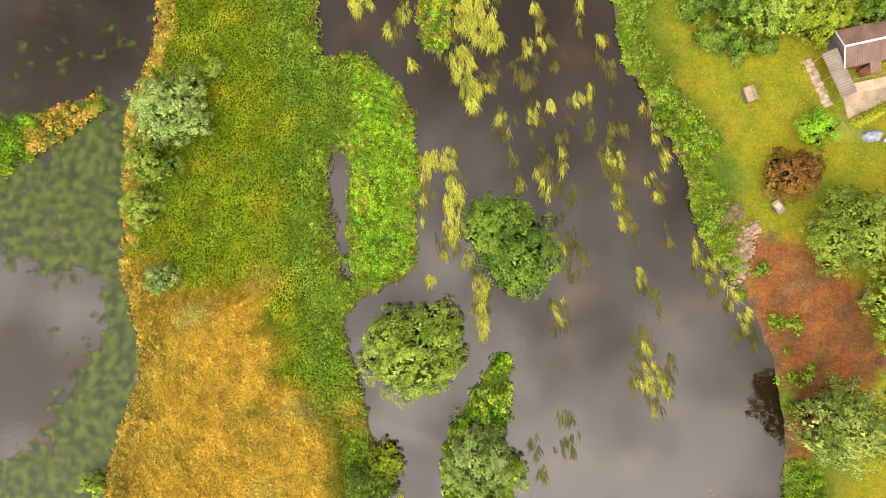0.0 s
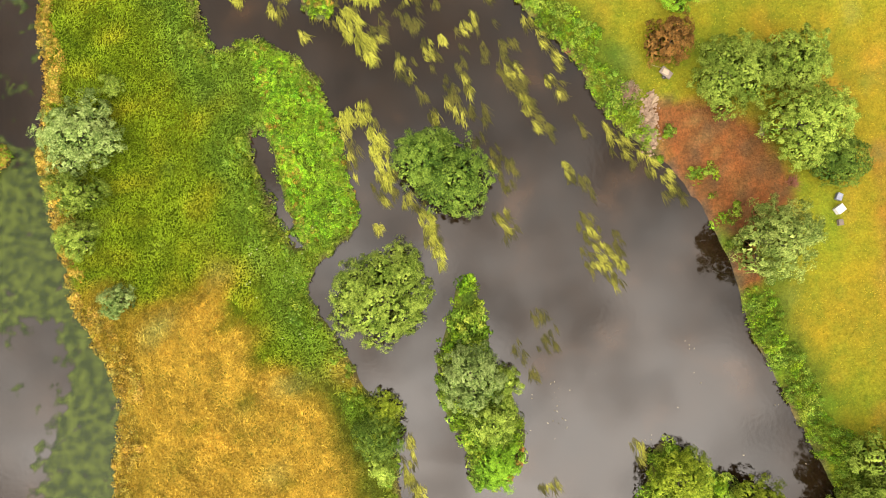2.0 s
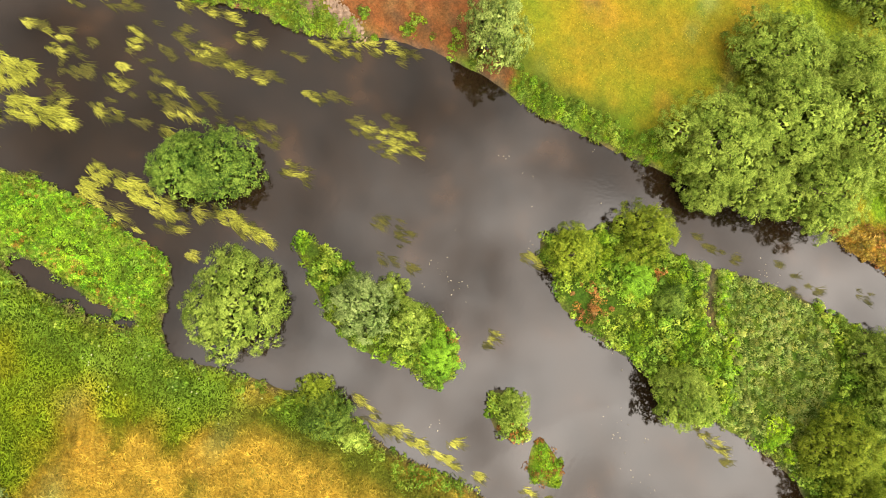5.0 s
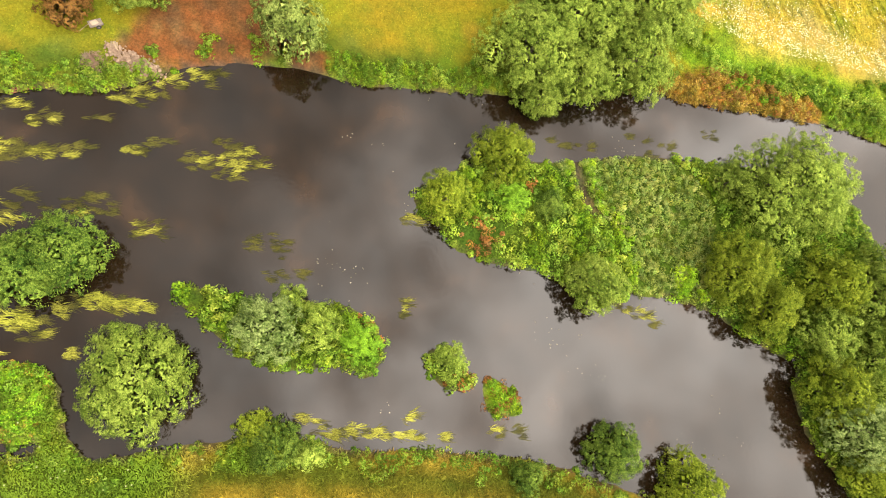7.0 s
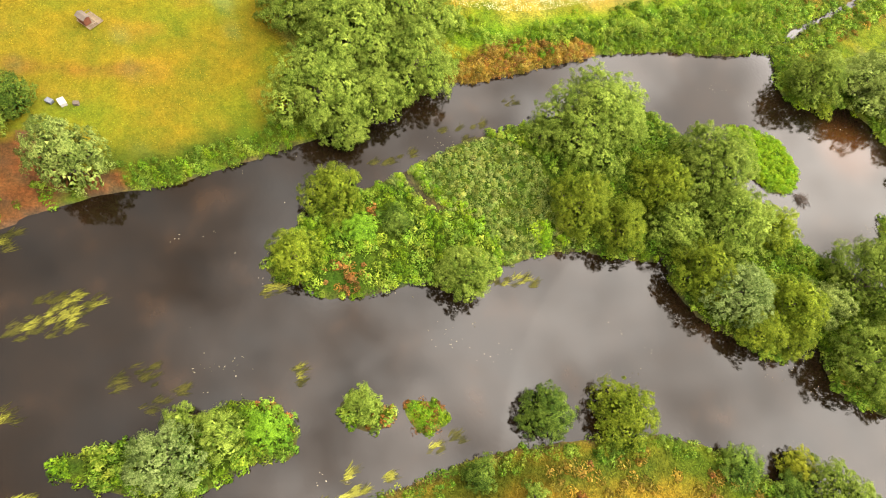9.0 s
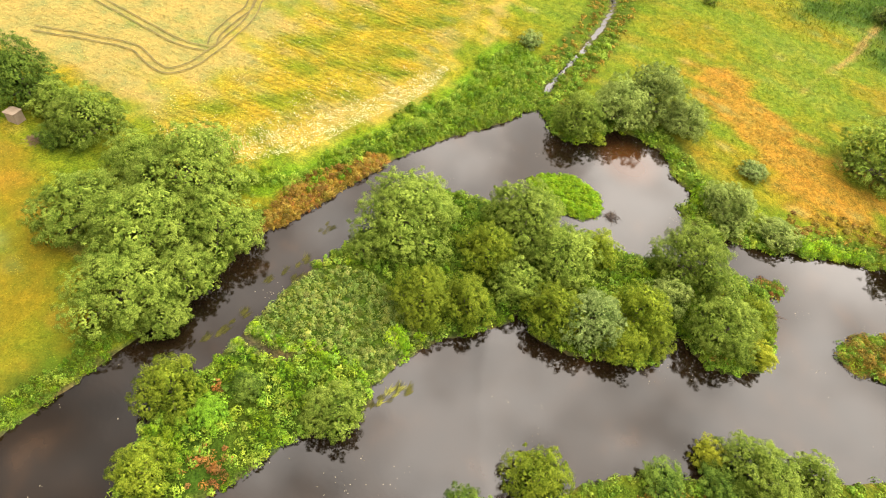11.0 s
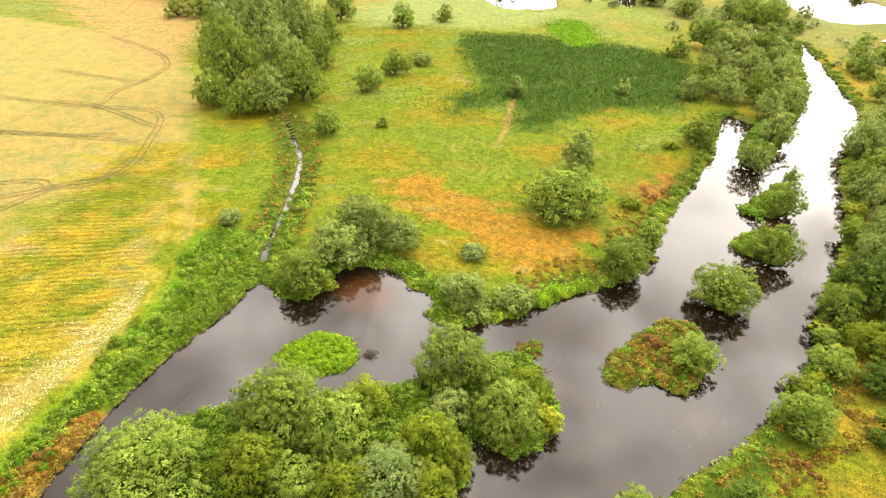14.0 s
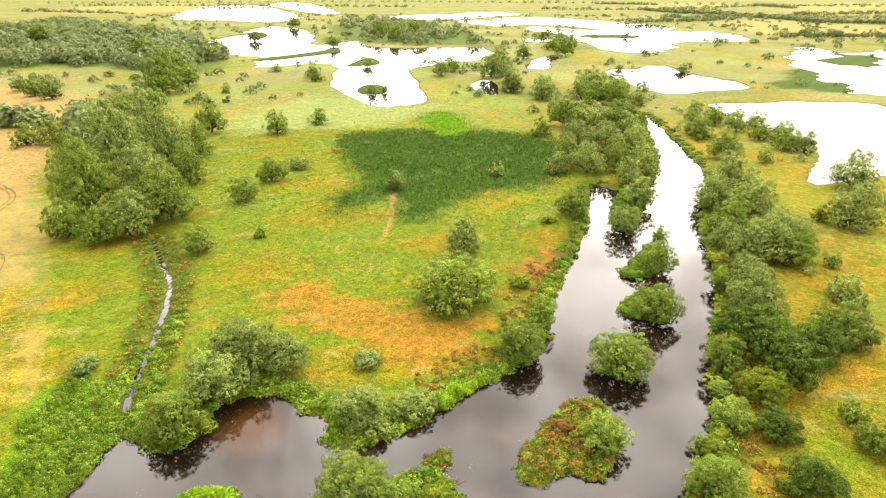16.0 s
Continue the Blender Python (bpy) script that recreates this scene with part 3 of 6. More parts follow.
l.new(calm.outputs[0], bw.inputs["Strength"])
l.new(gw.outputs["Position"], nw.inputs["Vector"])
l.new(nw.outputs[0], bw.inputs["Height"])
l.new(bw.outputs[0], gloss_w.inputs["Normal"])
silt, shoal = n.new("ShaderNodeTexNoise"), n.new("ShaderNodeValToRGB")
silt.inputs["Scale"].default_value, silt.inputs["Detail"].default_value = 0.11, 6
shoal.color_ramp.elements[0].position, shoal.color_ramp.elements[0].color = 0.35, (0.004, 0.0025, 0.0013, 1)
shoal.color_ramp.elements[1].position, shoal.color_ramp.elements[1].color = 0.82, (0.028, 0.014, 0.0055, 1)
shoal.color_ramp.elements.new(0.58).color = (0.0085, 0.0048, 0.0022, 1)
l.new(gw.outputs["Position"], silt.inputs["Vector"])
l.new(silt.outputs[0], shoal.inputs[0])
bottom = shoal.outputs[0]
# rusty bottom painted in where the inlet willow's reflection hides the sky
for place, wide in (((19.5, -148.5, 0), 9.0),):
    away, near, blend_w = n.new("ShaderNodeVectorMath"), n.new("ShaderNodeMapRange"), n.new("ShaderNodeMix")
    away.operation, away.inputs[1].default_value = "DISTANCE", place
    l.new(gw.outputs["Position"], away.inputs[0])
    l.new(away.outputs["Value"], near.inputs[0])
    near.interpolation_type = "SMOOTHSTEP"
    near.inputs[1].default_value, near.inputs[2].default_value, near.inputs[3].default_value, near.inputs[4].default_value = wide, wide * 0.3, 0.0, 0.6
    blend_w.data_type = "RGBA"
    l.new(near.outputs[0], blend_w.inputs[0])
    l.new(bottom, blend_w.inputs[6])
    blend_w.inputs[7].default_value = (0.055, 0.02, 0.005, 1)
    bottom = blend_w.outputs[2]
l.new(bottom, murk.inputs[0])
l.new(fres.outputs[0], mix_w.inputs[0])
l.new(murk.outputs[0], mix_w.inputs[1])
l.new(gloss_w.outputs[0], mix_w.inputs[2])
l.new(mix_w.outputs[0], o_w.inputs[0])
water_me = array_mesh("water", [(-3200, -4300, 0), (3200, -4300, 0), (3200, 700, 0), (-3200, 700, 0)], [(0, 1, 2, 3)], [wm])
tagged(new("water", water_me), "dark brown slow river water mirroring grey clouds", "water", kind="structure")


# ---- trees ----
def part(name, me, parent, label=""):
    ob = new(name, me)
    ob.parent = parent
    return tagged(ob, label)


def tube(path, radii, sides=7):
    """Places and faces of a tapering round bar along a path."""
    path = np.array(path, float)
    verts, faces = [], []
    for i, (p, r) in enumerate(zip(path, radii)):
        t = path[min(i + 1, len(path) - 1)] - path[max(i - 1, 0)]
        t /= np.linalg.norm(t) + 1e-9
        a = np.cross(t, (0.3, 1, 0.2))
        a /= np.linalg.norm(a) + 1e-9
        b = np.cross(t, a)
        for k in range(sides):
            w = 2 * math.pi * k / sides
            verts.append(p + r * (math.cos(w) * a + math.sin(w) * b))
    for i in range(len(path) - 1):
        for k in range(sides):
            q = (k + 1) % sides
            faces.append((i * sides + k, i * sides + q, (i + 1) * sides + q, (i + 1) * sides + k))
    return np.array(verts), np.array(faces)


def leaf_quads(centre, normal, length, width, rng):
    """One pointed leaf or spray at each centre, facing along normal."""
    n_ = normal / (np.linalg.norm(normal, axis=1, keepdims=True) + 1e-9)
    t = np.cross(n_, rng.normal(size=n_.shape))
    t /= np.linalg.norm(t, axis=1, keepdims=True) + 1e-9
    b = np.cross(n_, t)
    L, W = np.broadcast_to(length, len(centre))[:, None] / 2, np.broadcast_to(width, len(centre))[:, None] / 2
    v = np.stack([centre - t * L, centre + b * W - t * L * 0.1 - n_ * L * 0.12, centre + t * L - n_ * L * 0.3, centre - b * W - t * L * 0.1 - n_ * L * 0.12], 1).reshape(-1, 3)
    return v, np.arange(len(v)).reshape(-1, 4)


def leaf_tris(centre, normal, length, width, rng):
    """One narrow three-cornered leaf at each centre, facing along normal."""
    n_ = normal / (np.linalg.norm(normal, axis=1, keepdims=True) + 1e-9)
    t = np.cross(n_, rng.normal(size=n_.shape))
    t /= np.linalg.norm(t, axis=1, keepdims=True) + 1e-9
    b = np.cross(n_, t)
    L, W = np.broadcast_to(length, len(centre))[:, None] / 2, np.broadcast_to(width, len(centre))[:, None] / 2
    v = np.stack([centre - t * L + b * W, centre - t * L * 0.8 - b * W, centre + t * L - n_ * L * 0.25], 1).reshape(-1, 3)
    return v, np.arange(len(v)).reshape(-1, 3)


def tree_shape(seed, radius, height, leaves, size):
    """Trunk with limbs, and a crown of leaf clumps on several uneven domes, about a base at the origin."""
    rng = np.random.RandomState(seed)
    domes = [(np.array([0, 0, height * 0.45]), radius * 0.6)]
    for ring, count, low, high, out, thin, thick in ((0, 8, 0.2, 0.36, 0.62, 0.3, 0.42), (1, 5, 0.48, 0.62, 0.42, 0.28, 0.4), (2, 2, 0.68, 0.78, 0.14, 0.26, 0.34)):
        count = count if radius > 2.5 else max(2, count - 3)
        for k in range(count):
            a = 2 * math.pi * (k + rng.uniform(-0.35, 0.35)) / count + ring
            d = radius * out * rng.uniform(0.72, 1.2)
            domes.append((np.array([math.cos(a) * d, math.sin(a) * d, height * rng.uniform(low, high)]), radius * rng.uniform(thin, thick)))
    flat = np.array([1, 1, min(1.0, height / (2 * radius) + 0.25)])
    weight = np.array([r * r for _, r in domes])
    bunch = size * 2.1
    size = size * 0.7
    per = 70
    tufts = int(leaves / per)
    pick = rng.choice(len(domes), tufts * 4, p=weight / weight.sum())
    way = rng.normal(size=(tufts * 4, 3))
    way /= np.linalg.norm(way, axis=1, keepdims=True)
    c = np.array([domes[k][0] for k in pick])
    r = np.array([domes[k][1] for k in pick])
    p = c + way * (r * rng.normal(0.88, 0.12, len(pick)))[:, None] * flat
    keep = (p[:, 2] > 0.05 * height) & (way[:, 2] > -0.4)
    for k, (cc, rr) in enumerate(domes):
        keep &= (np.linalg.norm((p - cc) / flat, axis=1) > 0.74 * rr) | (pick == k)
    p, way = p[keep][:tufts], way[keep][:tufts]
    p[:, 2] *= height / max(p[:, 2].max(), 1e-3)
    up = way * 0.75 + np.array([0, 0, 0.5])
    spray = rng.normal(size=(len(p), per, 3)) * 0.7 + up[:, None, :] * 1.15
    spray /= np.linalg.norm(spray, axis=2, keepdims=True)
    reach = bunch * rng.uniform(0.55, 1.4, (len(p), 1, 1)) * rng.uniform(0.5, 1.08, (len(p), per, 1))
    q = (p[:, None, :] + spray * reach * np.array([1, 1, 0.85])).reshape(-1, 3)
    q[:, 2] = np.maximum(q[:, 2], 0.12)
    face = spray + 0.45 * way[:, None, :] + np.array([0, 0, 0.1])
    face = face.reshape(-1, 3) + rng.normal(0, 0.16, q.shape)
    nrm = spray.reshape(-1, 3) * 0.9 + rng.normal(size=q.shape) * 0.5 + np.array([0, 0, 0.25])
    v, f = leaf_tris(q, nrm, size * rng.uniform(0.7, 1.4, len(q)), size * rng.uniform(0.34, 0.54, len(q)), rng)
    # leaves deeper in the crown
    k = len(q) // 6
    pick, way = rng.choice(len(domes), k, p=weight / weight.sum()), rng.normal(size=(k, 3))
    way /= np.linalg.norm(way, axis=1, keepdims=True)
    deep = np.array([domes[j][0] for j in pick]) + way * (np.array([domes[j][1] for j in pick]) * rng.uniform(0.55, 0.82, k))[:, None] * flat
    deep[:, 2] = np.clip(deep[:, 2], 0.2, height * 0.9)
    dv, df = leaf_tris(deep, way + np.array([0, 0, 0.4]), size * 2.1, size * 1.5, rng)
    v, f = np.concatenate([v, dv]), np.concatenate([f, df + len(v)])
    face = np.concatenate([face, way])
    face /= np.linalg.norm(face, axis=1, keepdims=True) + 1e-9
    tv, tf = tube([(0, 0, -0.6), (0.05 * radius, 0, height * 0.2), (0, 0.04 * radius, height * 0.55)], [0.07 * radius, 0.055 * radius, 0.025 * radius])
    for cc, rr in domes[1:10]:
        lv, lf = tube([(0, 0, height * 0.12), cc * np.array([0.55, 0.55, 0.75]), cc], [0.035 * radius, 0.022 * radius, 0.008 * radius], 5)
        tf = np.vstack([tf, lf + len(tv)])
        tv = np.vstack([tv, lv])
    return (v, f, face), (tv, tf)


SHAPES = {}
WORDS = {
    "w": ("willow_tree", "rounded grey-green willow with dense narrow leaves", "tree"),
    "d": ("alder_tree", "dark green bushy alder with dense leaves", "tree"),
    "l": ("sallow_tree", "yellow-green sallow with a loose leafy crown", "tree"),
    "p": ("white_willow", "pale silvery willow with a soft leafy crown", "tree"),
    "v": ("willow_tree", "broad pale green willow with a full rounded crown", "tree"),
    "b": ("green_shrub", "bright green leafy shrub", "shrub"),
    "r": ("russet_shrub", "loose reddish-brown leafy shrub", "shrub"),
    "y": ("golden_shrub", "golden yellow-green leafy shrub", "shrub"),
}
tree_rng = np.random.RandomState(11)


def grove(rows):
    """Trees and shrubs: x, y, crown radius, height, kind."""
    for x, y, radius, height, kind in rows:
        far = math.hypot(x + 10, y + 50)
        tier = 0 if far < 135 else 1 if far < 330 else 2
        full = height > radius * 1.2
        radius, height = radius * (1.08 if tier == 0 else 1.02), height * ((1.1, 1.24, 1.15)[tier] if full else 1.04)
        # haze put into the colour: distant alders and willows take a paler kind's leaves
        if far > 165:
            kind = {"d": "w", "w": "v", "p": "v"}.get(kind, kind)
        klass = min((1.8, 3.0, 4.5, 6.5, 9.0, 13.0), key=lambda c: abs(math.log(c / radius)))
        key = (kind, tier, klass, tree_rng.randint(2))
        leaf_size = (0.33, 0.5, 0.95)[tier] * (0.8 + 0.04 * klass)
        if key not in SHAPES:
            bunches = (1.2, 0.95, 0.9)[tier] * 2.4 * klass * klass / (leaf_size * 2.0) ** 2
            crown, trunk = tree_shape(hash_of(key), klass, klass * 1.35, int(bunches * 70), leaf_size)
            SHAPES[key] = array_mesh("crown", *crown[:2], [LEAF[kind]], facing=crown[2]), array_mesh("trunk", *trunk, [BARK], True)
        name, label, category = WORDS[kind]
        root = new(name)
        z = float(ground_height(np.array([float(x)]), np.array([float(y)]))[0])
        root.empty_display_size = 0.5
        root.matrix_world = Matrix.LocRotScale((x, y, max(z, -0.5) - 0.05), Euler((0, 0, tree_rng.uniform(0, 6.28))),
                                               (radius / klass * tree_rng.uniform(0.88, 1.13), radius / klass * tree_rng.uniform(0.88, 1.13), height / (klass * 1.35)))
        tagged(root, label, category, "riverside trees" if category == "tree" else "riverside shrubs")
        part("crown", SHAPES[key][0], root)
        part("trunk", SHAPES[key][1], root, "grey-brown forked trunk")


def hash_of(key):
    return sum(ord(c) * (i + 3) for i, c in enumerate(str(key))) % 99991


grove([(-38.2, 20.9, 4.9, 6.3, "p"), (-40.8, 14.3, 3.1, 4.1, "w"), (-42.1, 8.5, 2.5, 3.3, "w"), (-39.4, -0.6, 2, 2.7, "p"), (-33.4, 27, 1.3, 1.8, "w"), (-6.7, -8.7, 6.5, 7.4, "w"), (3.0, 6.0, 4.7, 5.4, "d"), (6.3, 2.3, 4.9, 5.6, "d"), (-48.4, -26.9, 1.8, 2.4, "w")])  # reed strip
grove([(38.7, 12.2, 3.3, 4.4, "r"), (44.5, 5.6, 5.2, 7, "w"), (27.8, 33.7, 2.8, 3.8, "d"), (32.4, 33, 3.3, 4.5, "d"), (37, 33.1, 3.8, 5.1, "w"), (42.3, 31.8, 4, 5.4, "l"), (48.6, 32.3, 3.1, 4.2, "d"), (29.8, 29.5, 2.1, 2.1, "d"), (32.9, 28.7, 2, 2, "d"), (36.4, 28.5, 1.8, 1.8, "d"), (42.2, 18.2, 2.1, 1.9, "b"), (53, 4.7, 4.5, 6, "w"), (51.7, -3.7, 5.6, 7.6, "w"), (54.5, -9.2, 3.9, 5.3, "d"), (42.0, -16.2, 4.5, 10.4, "v"), (55.9, 18.2, 2.7, 3.6, "d")])  # garden
grove([(0.9, -22.1, 4, 5.5, "p"), (2, -28.6, 2.9, 3.9, "w"), (0.9, -33.4, 2.9, 3.6, "b"), (5.1, -24, 1.9, 2.5, "w"), (-12.1, -25.9, 3, 4, "d"), (0.4, -45.6, 2.5, 3.6, "w"), (-12.9, -29.9, 1.8, 2.4, "w")])  # long island
grove([(30.8, -49, 4.2, 6.4, "l"), (22.4, -41.7, 3.6, 4.9, "l"), (13.8, -64, 4.2, 5.6, "w"), (24.5, -57.3, 2.3, 2.3, "d"), (24.1, -51.7, 2.9, 2.6, "b"), (34.2, -95.1, 10.1, 11.1, "w"), (19.9, -85.7, 5.7, 7.6, "l"), (34, -85.2, 2.7, 3.7, "w"), (14.7, -90.9, 4.7, 6.4, "l")])  # big island west
grove([(20.5, -111.4, 8, 10.8, "w"), (10.4, -110.6, 6.1, 8.3, "w"), (20.1, -101.6, 5.7, 7.7, "l"), (8.3, -118.4, 4.3, 5.8, "l"), (-0.4, -104.5, 6, 8.2, "p"), (-4.8, -112.8, 5.8, 7.9, "l"), (4.4, -101.5, 5.2, 7, "l"), (-5.4, -129.8, 7.6, 10.3, "w"), (-16.7, -121.7, 6.1, 8.3, "w"), (-23.4, -123.8, 2.6, 3.5, "y"), (-6.9, -105.9, 3.8, 5.2, "l"), (-9.1, -111.3, 3.7, 5, "l"), (-6.1, -120.5, 3.9, 5.3, "v"), (-18.3, -129.2, 4.4, 5.9, "l"), (12.6, -100.5, 4.3, 5.8, "w")])  # big island east
grove([(62.9, -69.3, 10.1, 13.2, "w"), (55.8, -58.5, 8.9, 11.5, "w"), (47.5, -51, 7.4, 9.6, "w"), (51.2, -68, 6.7, 8.7, "w"), (46, -59.8, 5.8, 6.9, "w"), (65.5, -53.1, 6.9, 9, "w"), (41.1, -53.6, 3.7, 5, "w"), (72.6, -64.4, 5.7, 8, "w"), (87.1, -62.3, 6.4, 8.9, "w"), (95.2, -59.9, 4.4, 5.9, "w"), (104.4, -57.1, 7.7, 10.8, "d"), (113.1, -50.1, 5.6, 7.5, "d"), (87.5, -55.9, 2.6, 3.6, "d")])  # east bank
grove([(-7.6, -68.6, 4.1, 5.5, "d"), (-11.3, -79.4, 4.4, 6, "l"), (-12.3, -57, 2.3, 3.1, "d"), (-10.7, -23.3, 2.4, 3.2, "l"), (-16.9, -63.2, 1.6, 2.2, "w"), (-12.1, -26.3, 1.8, 2.5, "l"), (-32.1, -103.7, 5.9, 7.9, "w"), (-38.5, -111.6, 3.4, 4.6, "w"), (-25.7, -102.1, 2.5, 3.4, "y"), (-53.8, -115.7, 4.1, 5.6, "d"), (-23.2, -93.2, 3.2, 2.6, "d"), (-29.6, -99, 3.2, 2.6, "d")])  # west bank
grove([(27.9, -167.2, 8.6, 11.7, "v"), (31.5, -157.8, 7.2, 9.7, "v"), (34.3, -146.5, 6.3, 8.4, "w"), (18.9, -168.8, 5.7, 7.7, "v"), (29.3, -148.2, 2.2, 2.2, "l"), (-2, -151.5, 5.8, 7.2, "v"), (-12.2, -154.8, 4.5, 3.6, "v"), (0, -169.8, 3.5, 2.8, "p"), (-5.1, -149, 3.4, 2.7, "v")])  # inlet
grove([(-19.1, -198.1, 11.8, 14.1, "w"), (-22.3, -232.4, 7.1, 9.6, "p"), (-36.4, -174.9, 6.4, 8.7, "w"), (-42.5, -188.2, 4.1, 5.5, "w"), (65.3, -226.4, 5.6, 7.5, "d"), (7.8, -291, 4.9, 6.6, "p"), (-37, -312, 3.4, 4.6, "p"), (-62.8, -265.1, 6.1, 8.2, "d"), (90, -387.8, 8.4, 11.3, "d"), (71.2, -413.7, 5.8, 7.8, "d"), (67.8, -274.7, 6, 8.1, "d"), (65, -300.7, 6.6, 8.9, "d"), (58, -320.8, 6, 5.4, "w"), (49.1, -239.7, 2.4, 3.2, "d"), (64.1, -164.6, 3.9, 3.1, "p"), (174.8, -520.7, 4.6, 6.2, "d"), (116.6, -587, 6.3, 8.4, "d"), (-38.8, -208.8, 4, 3.2, "l")])  # meadow
grove([(-53.4, -257.7, 3.4, 2.7, "l")])  # meadow
grove([(121.4, -258, 13.2, 23.8, "d"), (134.9, -306.5, 15.5, 27.9, "w"), (87.4, -253.7, 10.5, 16.8, "d"), (94.2, -238.5, 8.9, 13.3, "w"), (116.5, -236.4, 6.7, 10, "d"), (101.6, -233.6, 7.7, 10.8, "d"), (124.6, -326.7, 12.8, 23, "w"), (130, -388.4, 9.4, 16.9, "d"), (116.1, -337.3, 9.2, 14.8, "d"), (107.8, -272.1, 11.4, 19.3, "w"), (162.8, -335.7, 12.9, 23.3, "w"), (101.5, -296.7, 9, 13.5, "d"), (162.1, -377.8, 13.1, 22.2, "w"), (155.2, -300.9, 10.2, 17.4, "d")])  # copse
grove([(-91.7, -277.4, 7.2, 9.8, "w"), (-79.6, -251.3, 5.7, 7.7, "p"), (-82, -220, 5.9, 8, "d"), (-90.2, -243.9, 3.3, 4.5, "d"), (-73.5, -191.9, 6.2, 8.4, "w"), (-58.7, -171.2, 6.7, 8.1, "w"), (-49.6, -146.8, 4.6, 5.6, "w"), (-41.7, -150.2, 2.5, 1.7, "r"), (-19.6, -142, 0.8, 0.4, "b"), (-73.8, -216.7, 3.5, 2.1, "b")])  # islets
grove([(-83.6, -413.4, 11.2, 15.2, "d"), (-96.8, -405.6, 10.3, 13.9, "w"), (-112.6, -406.3, 10.3, 13.9, "d"), (-81.1, -355.5, 9.6, 12.9, "w"), (-96, -356.2, 9.6, 12.9, "w"), (-109.4, -352.8, 8.9, 12, "w"), (-79.6, -319.6, 8.5, 11.5, "w"), (-93.3, -321.9, 8.6, 11.5, "d"), (-106.1, -320.4, 7.4, 10, "w"), (-72.6, -336.6, 7.3, 9.9, "d"), (-94.9, -305.2, 7.1, 9.5, "w"), (-64.9, -317.6, 5.8, 7.9, "w"), (-66.9, -388.6, 6.6, 8.9, "d"), (-117.1, -394, 8, 10.8, "w"), (-120.6, -489.8, 12.6, 17, "d"), (-133.5, -482.7, 11.6, 15.6, "d"), (-111.9, -510.1, 10.6, 14.3, "w")])  # channel wood
grove([(-135.1, -297.2, 10.2, 13.7, "w"), (-121.8, -274.9, 7.6, 10.2, "w"), (-129.5, -263.9, 9.7, 13.1, "w"), (-115.2, -249.1, 8.4, 11.3, "d"), (-119.7, -229.8, 9.4, 12.7, "w"), (-126.3, -227, 7.1, 9.6, "d"), (-112.2, -229.4, 6.5, 8.8, "w"), (-101.3, -201.2, 7.8, 10.5, "w"), (-89.2, -183.2, 6.4, 8.7, "d"), (-92.5, -177.4, 7.5, 10.1, "d"), (-94.8, -166.7, 7.2, 9.7, "d"), (-115.3, -183.1, 6.4, 8.6, "d"), (-127.3, -202.1, 5.3, 7.2, "w"), (-81.9, -170.8, 4.6, 6.3, "w"), (-78.4, -163.3, 2.9, 2.4, "w"), (-137.3, -224.9, 2.8, 3.8, "d"), (-103.4, -227.1, 3.3, 2.6, "y"), (-78.6, -167.6, 1.9, 1.5, "y")])  # far bank trees
grove([(-66.8, -136.1, 5.4, 7.3, "w"), (-83.2, -137.2, 5.1, 6.8, "d"), (-100.6, -147.3, 3.8, 5.2, "w"), (-101, -154.7, 3, 4, "w"), (-190.4, -300.6, 9.7, 13.1, "w"), (-163.4, -258.5, 9.5, 12.8, "w"), (-157, -386.1, 6.5, 8.8, "d"), (-153.8, -345.8, 8, 10.9, "d"), (-171.7, -339.6, 4.5, 6.1, "w"), (-169.7, -434.4, 5.9, 8, "d"), (-179, -421.4, 6.4, 8.7, "d"), (-185.8, -404.9, 6.8, 9.2, "w"), (-189.9, -385, 6.5, 8.7, "d"), (-193.7, -364.9, 7.9, 10.7, "d"), (-201.3, -359.4, 6.6, 8.9, "w"), (-154.9, -262.7, 3.4, 4.6, "l")])  # south bank trees
grove([(-45.7, -617.5, 13, 17.5, "w"), (-59, -537.7, 11.2, 15.2, "w"), (-80.6, -503.9, 10.5, 14.1, "w"), (3.5, -625.4, 11, 14.9, "w"), (-6.8, -654.7, 10.4, 14.1, "d"), (-145.9, -810.9, 14.3, 19.3, "d"), (-140.5, -873.4, 10.9, 14.7, "d"), (226.1, -518.4, 16.5, 22.3, "d"), (321.7, -501.4, 9, 12.1, "d"), (299.3, -489.5, 9.6, 13, "w"), (219.7, -355.2, 6.8, 9.2, "d"), (56.4, -531.5, 4.7, 6.3, "w"), (46.2, -532.2, 3.3, 4.4, "w"), (86.9, -692.1, 6.2, 8.3, "w"), (172.2, -907.3, 9.8, 13.3, "d"), (317.8, -990, 10.8, 14.6, "d"), (93.6, -1008.4, 16.3, 22.1, "d"), (131.1, -1075.9, 15.6, 21, "d")])  # lake trees
grove([(76.1, -1114.6, 16.1, 21.7, "d"), (349.5, -1320.7, 14.5, 19.6, "d"), (198.5, -458.1, 8.1, 10.9, "d"), (212.5, -440, 10.1, 13.6, "d"), (205, -455.1, 8.8, 11.9, "w")])  # lake trees


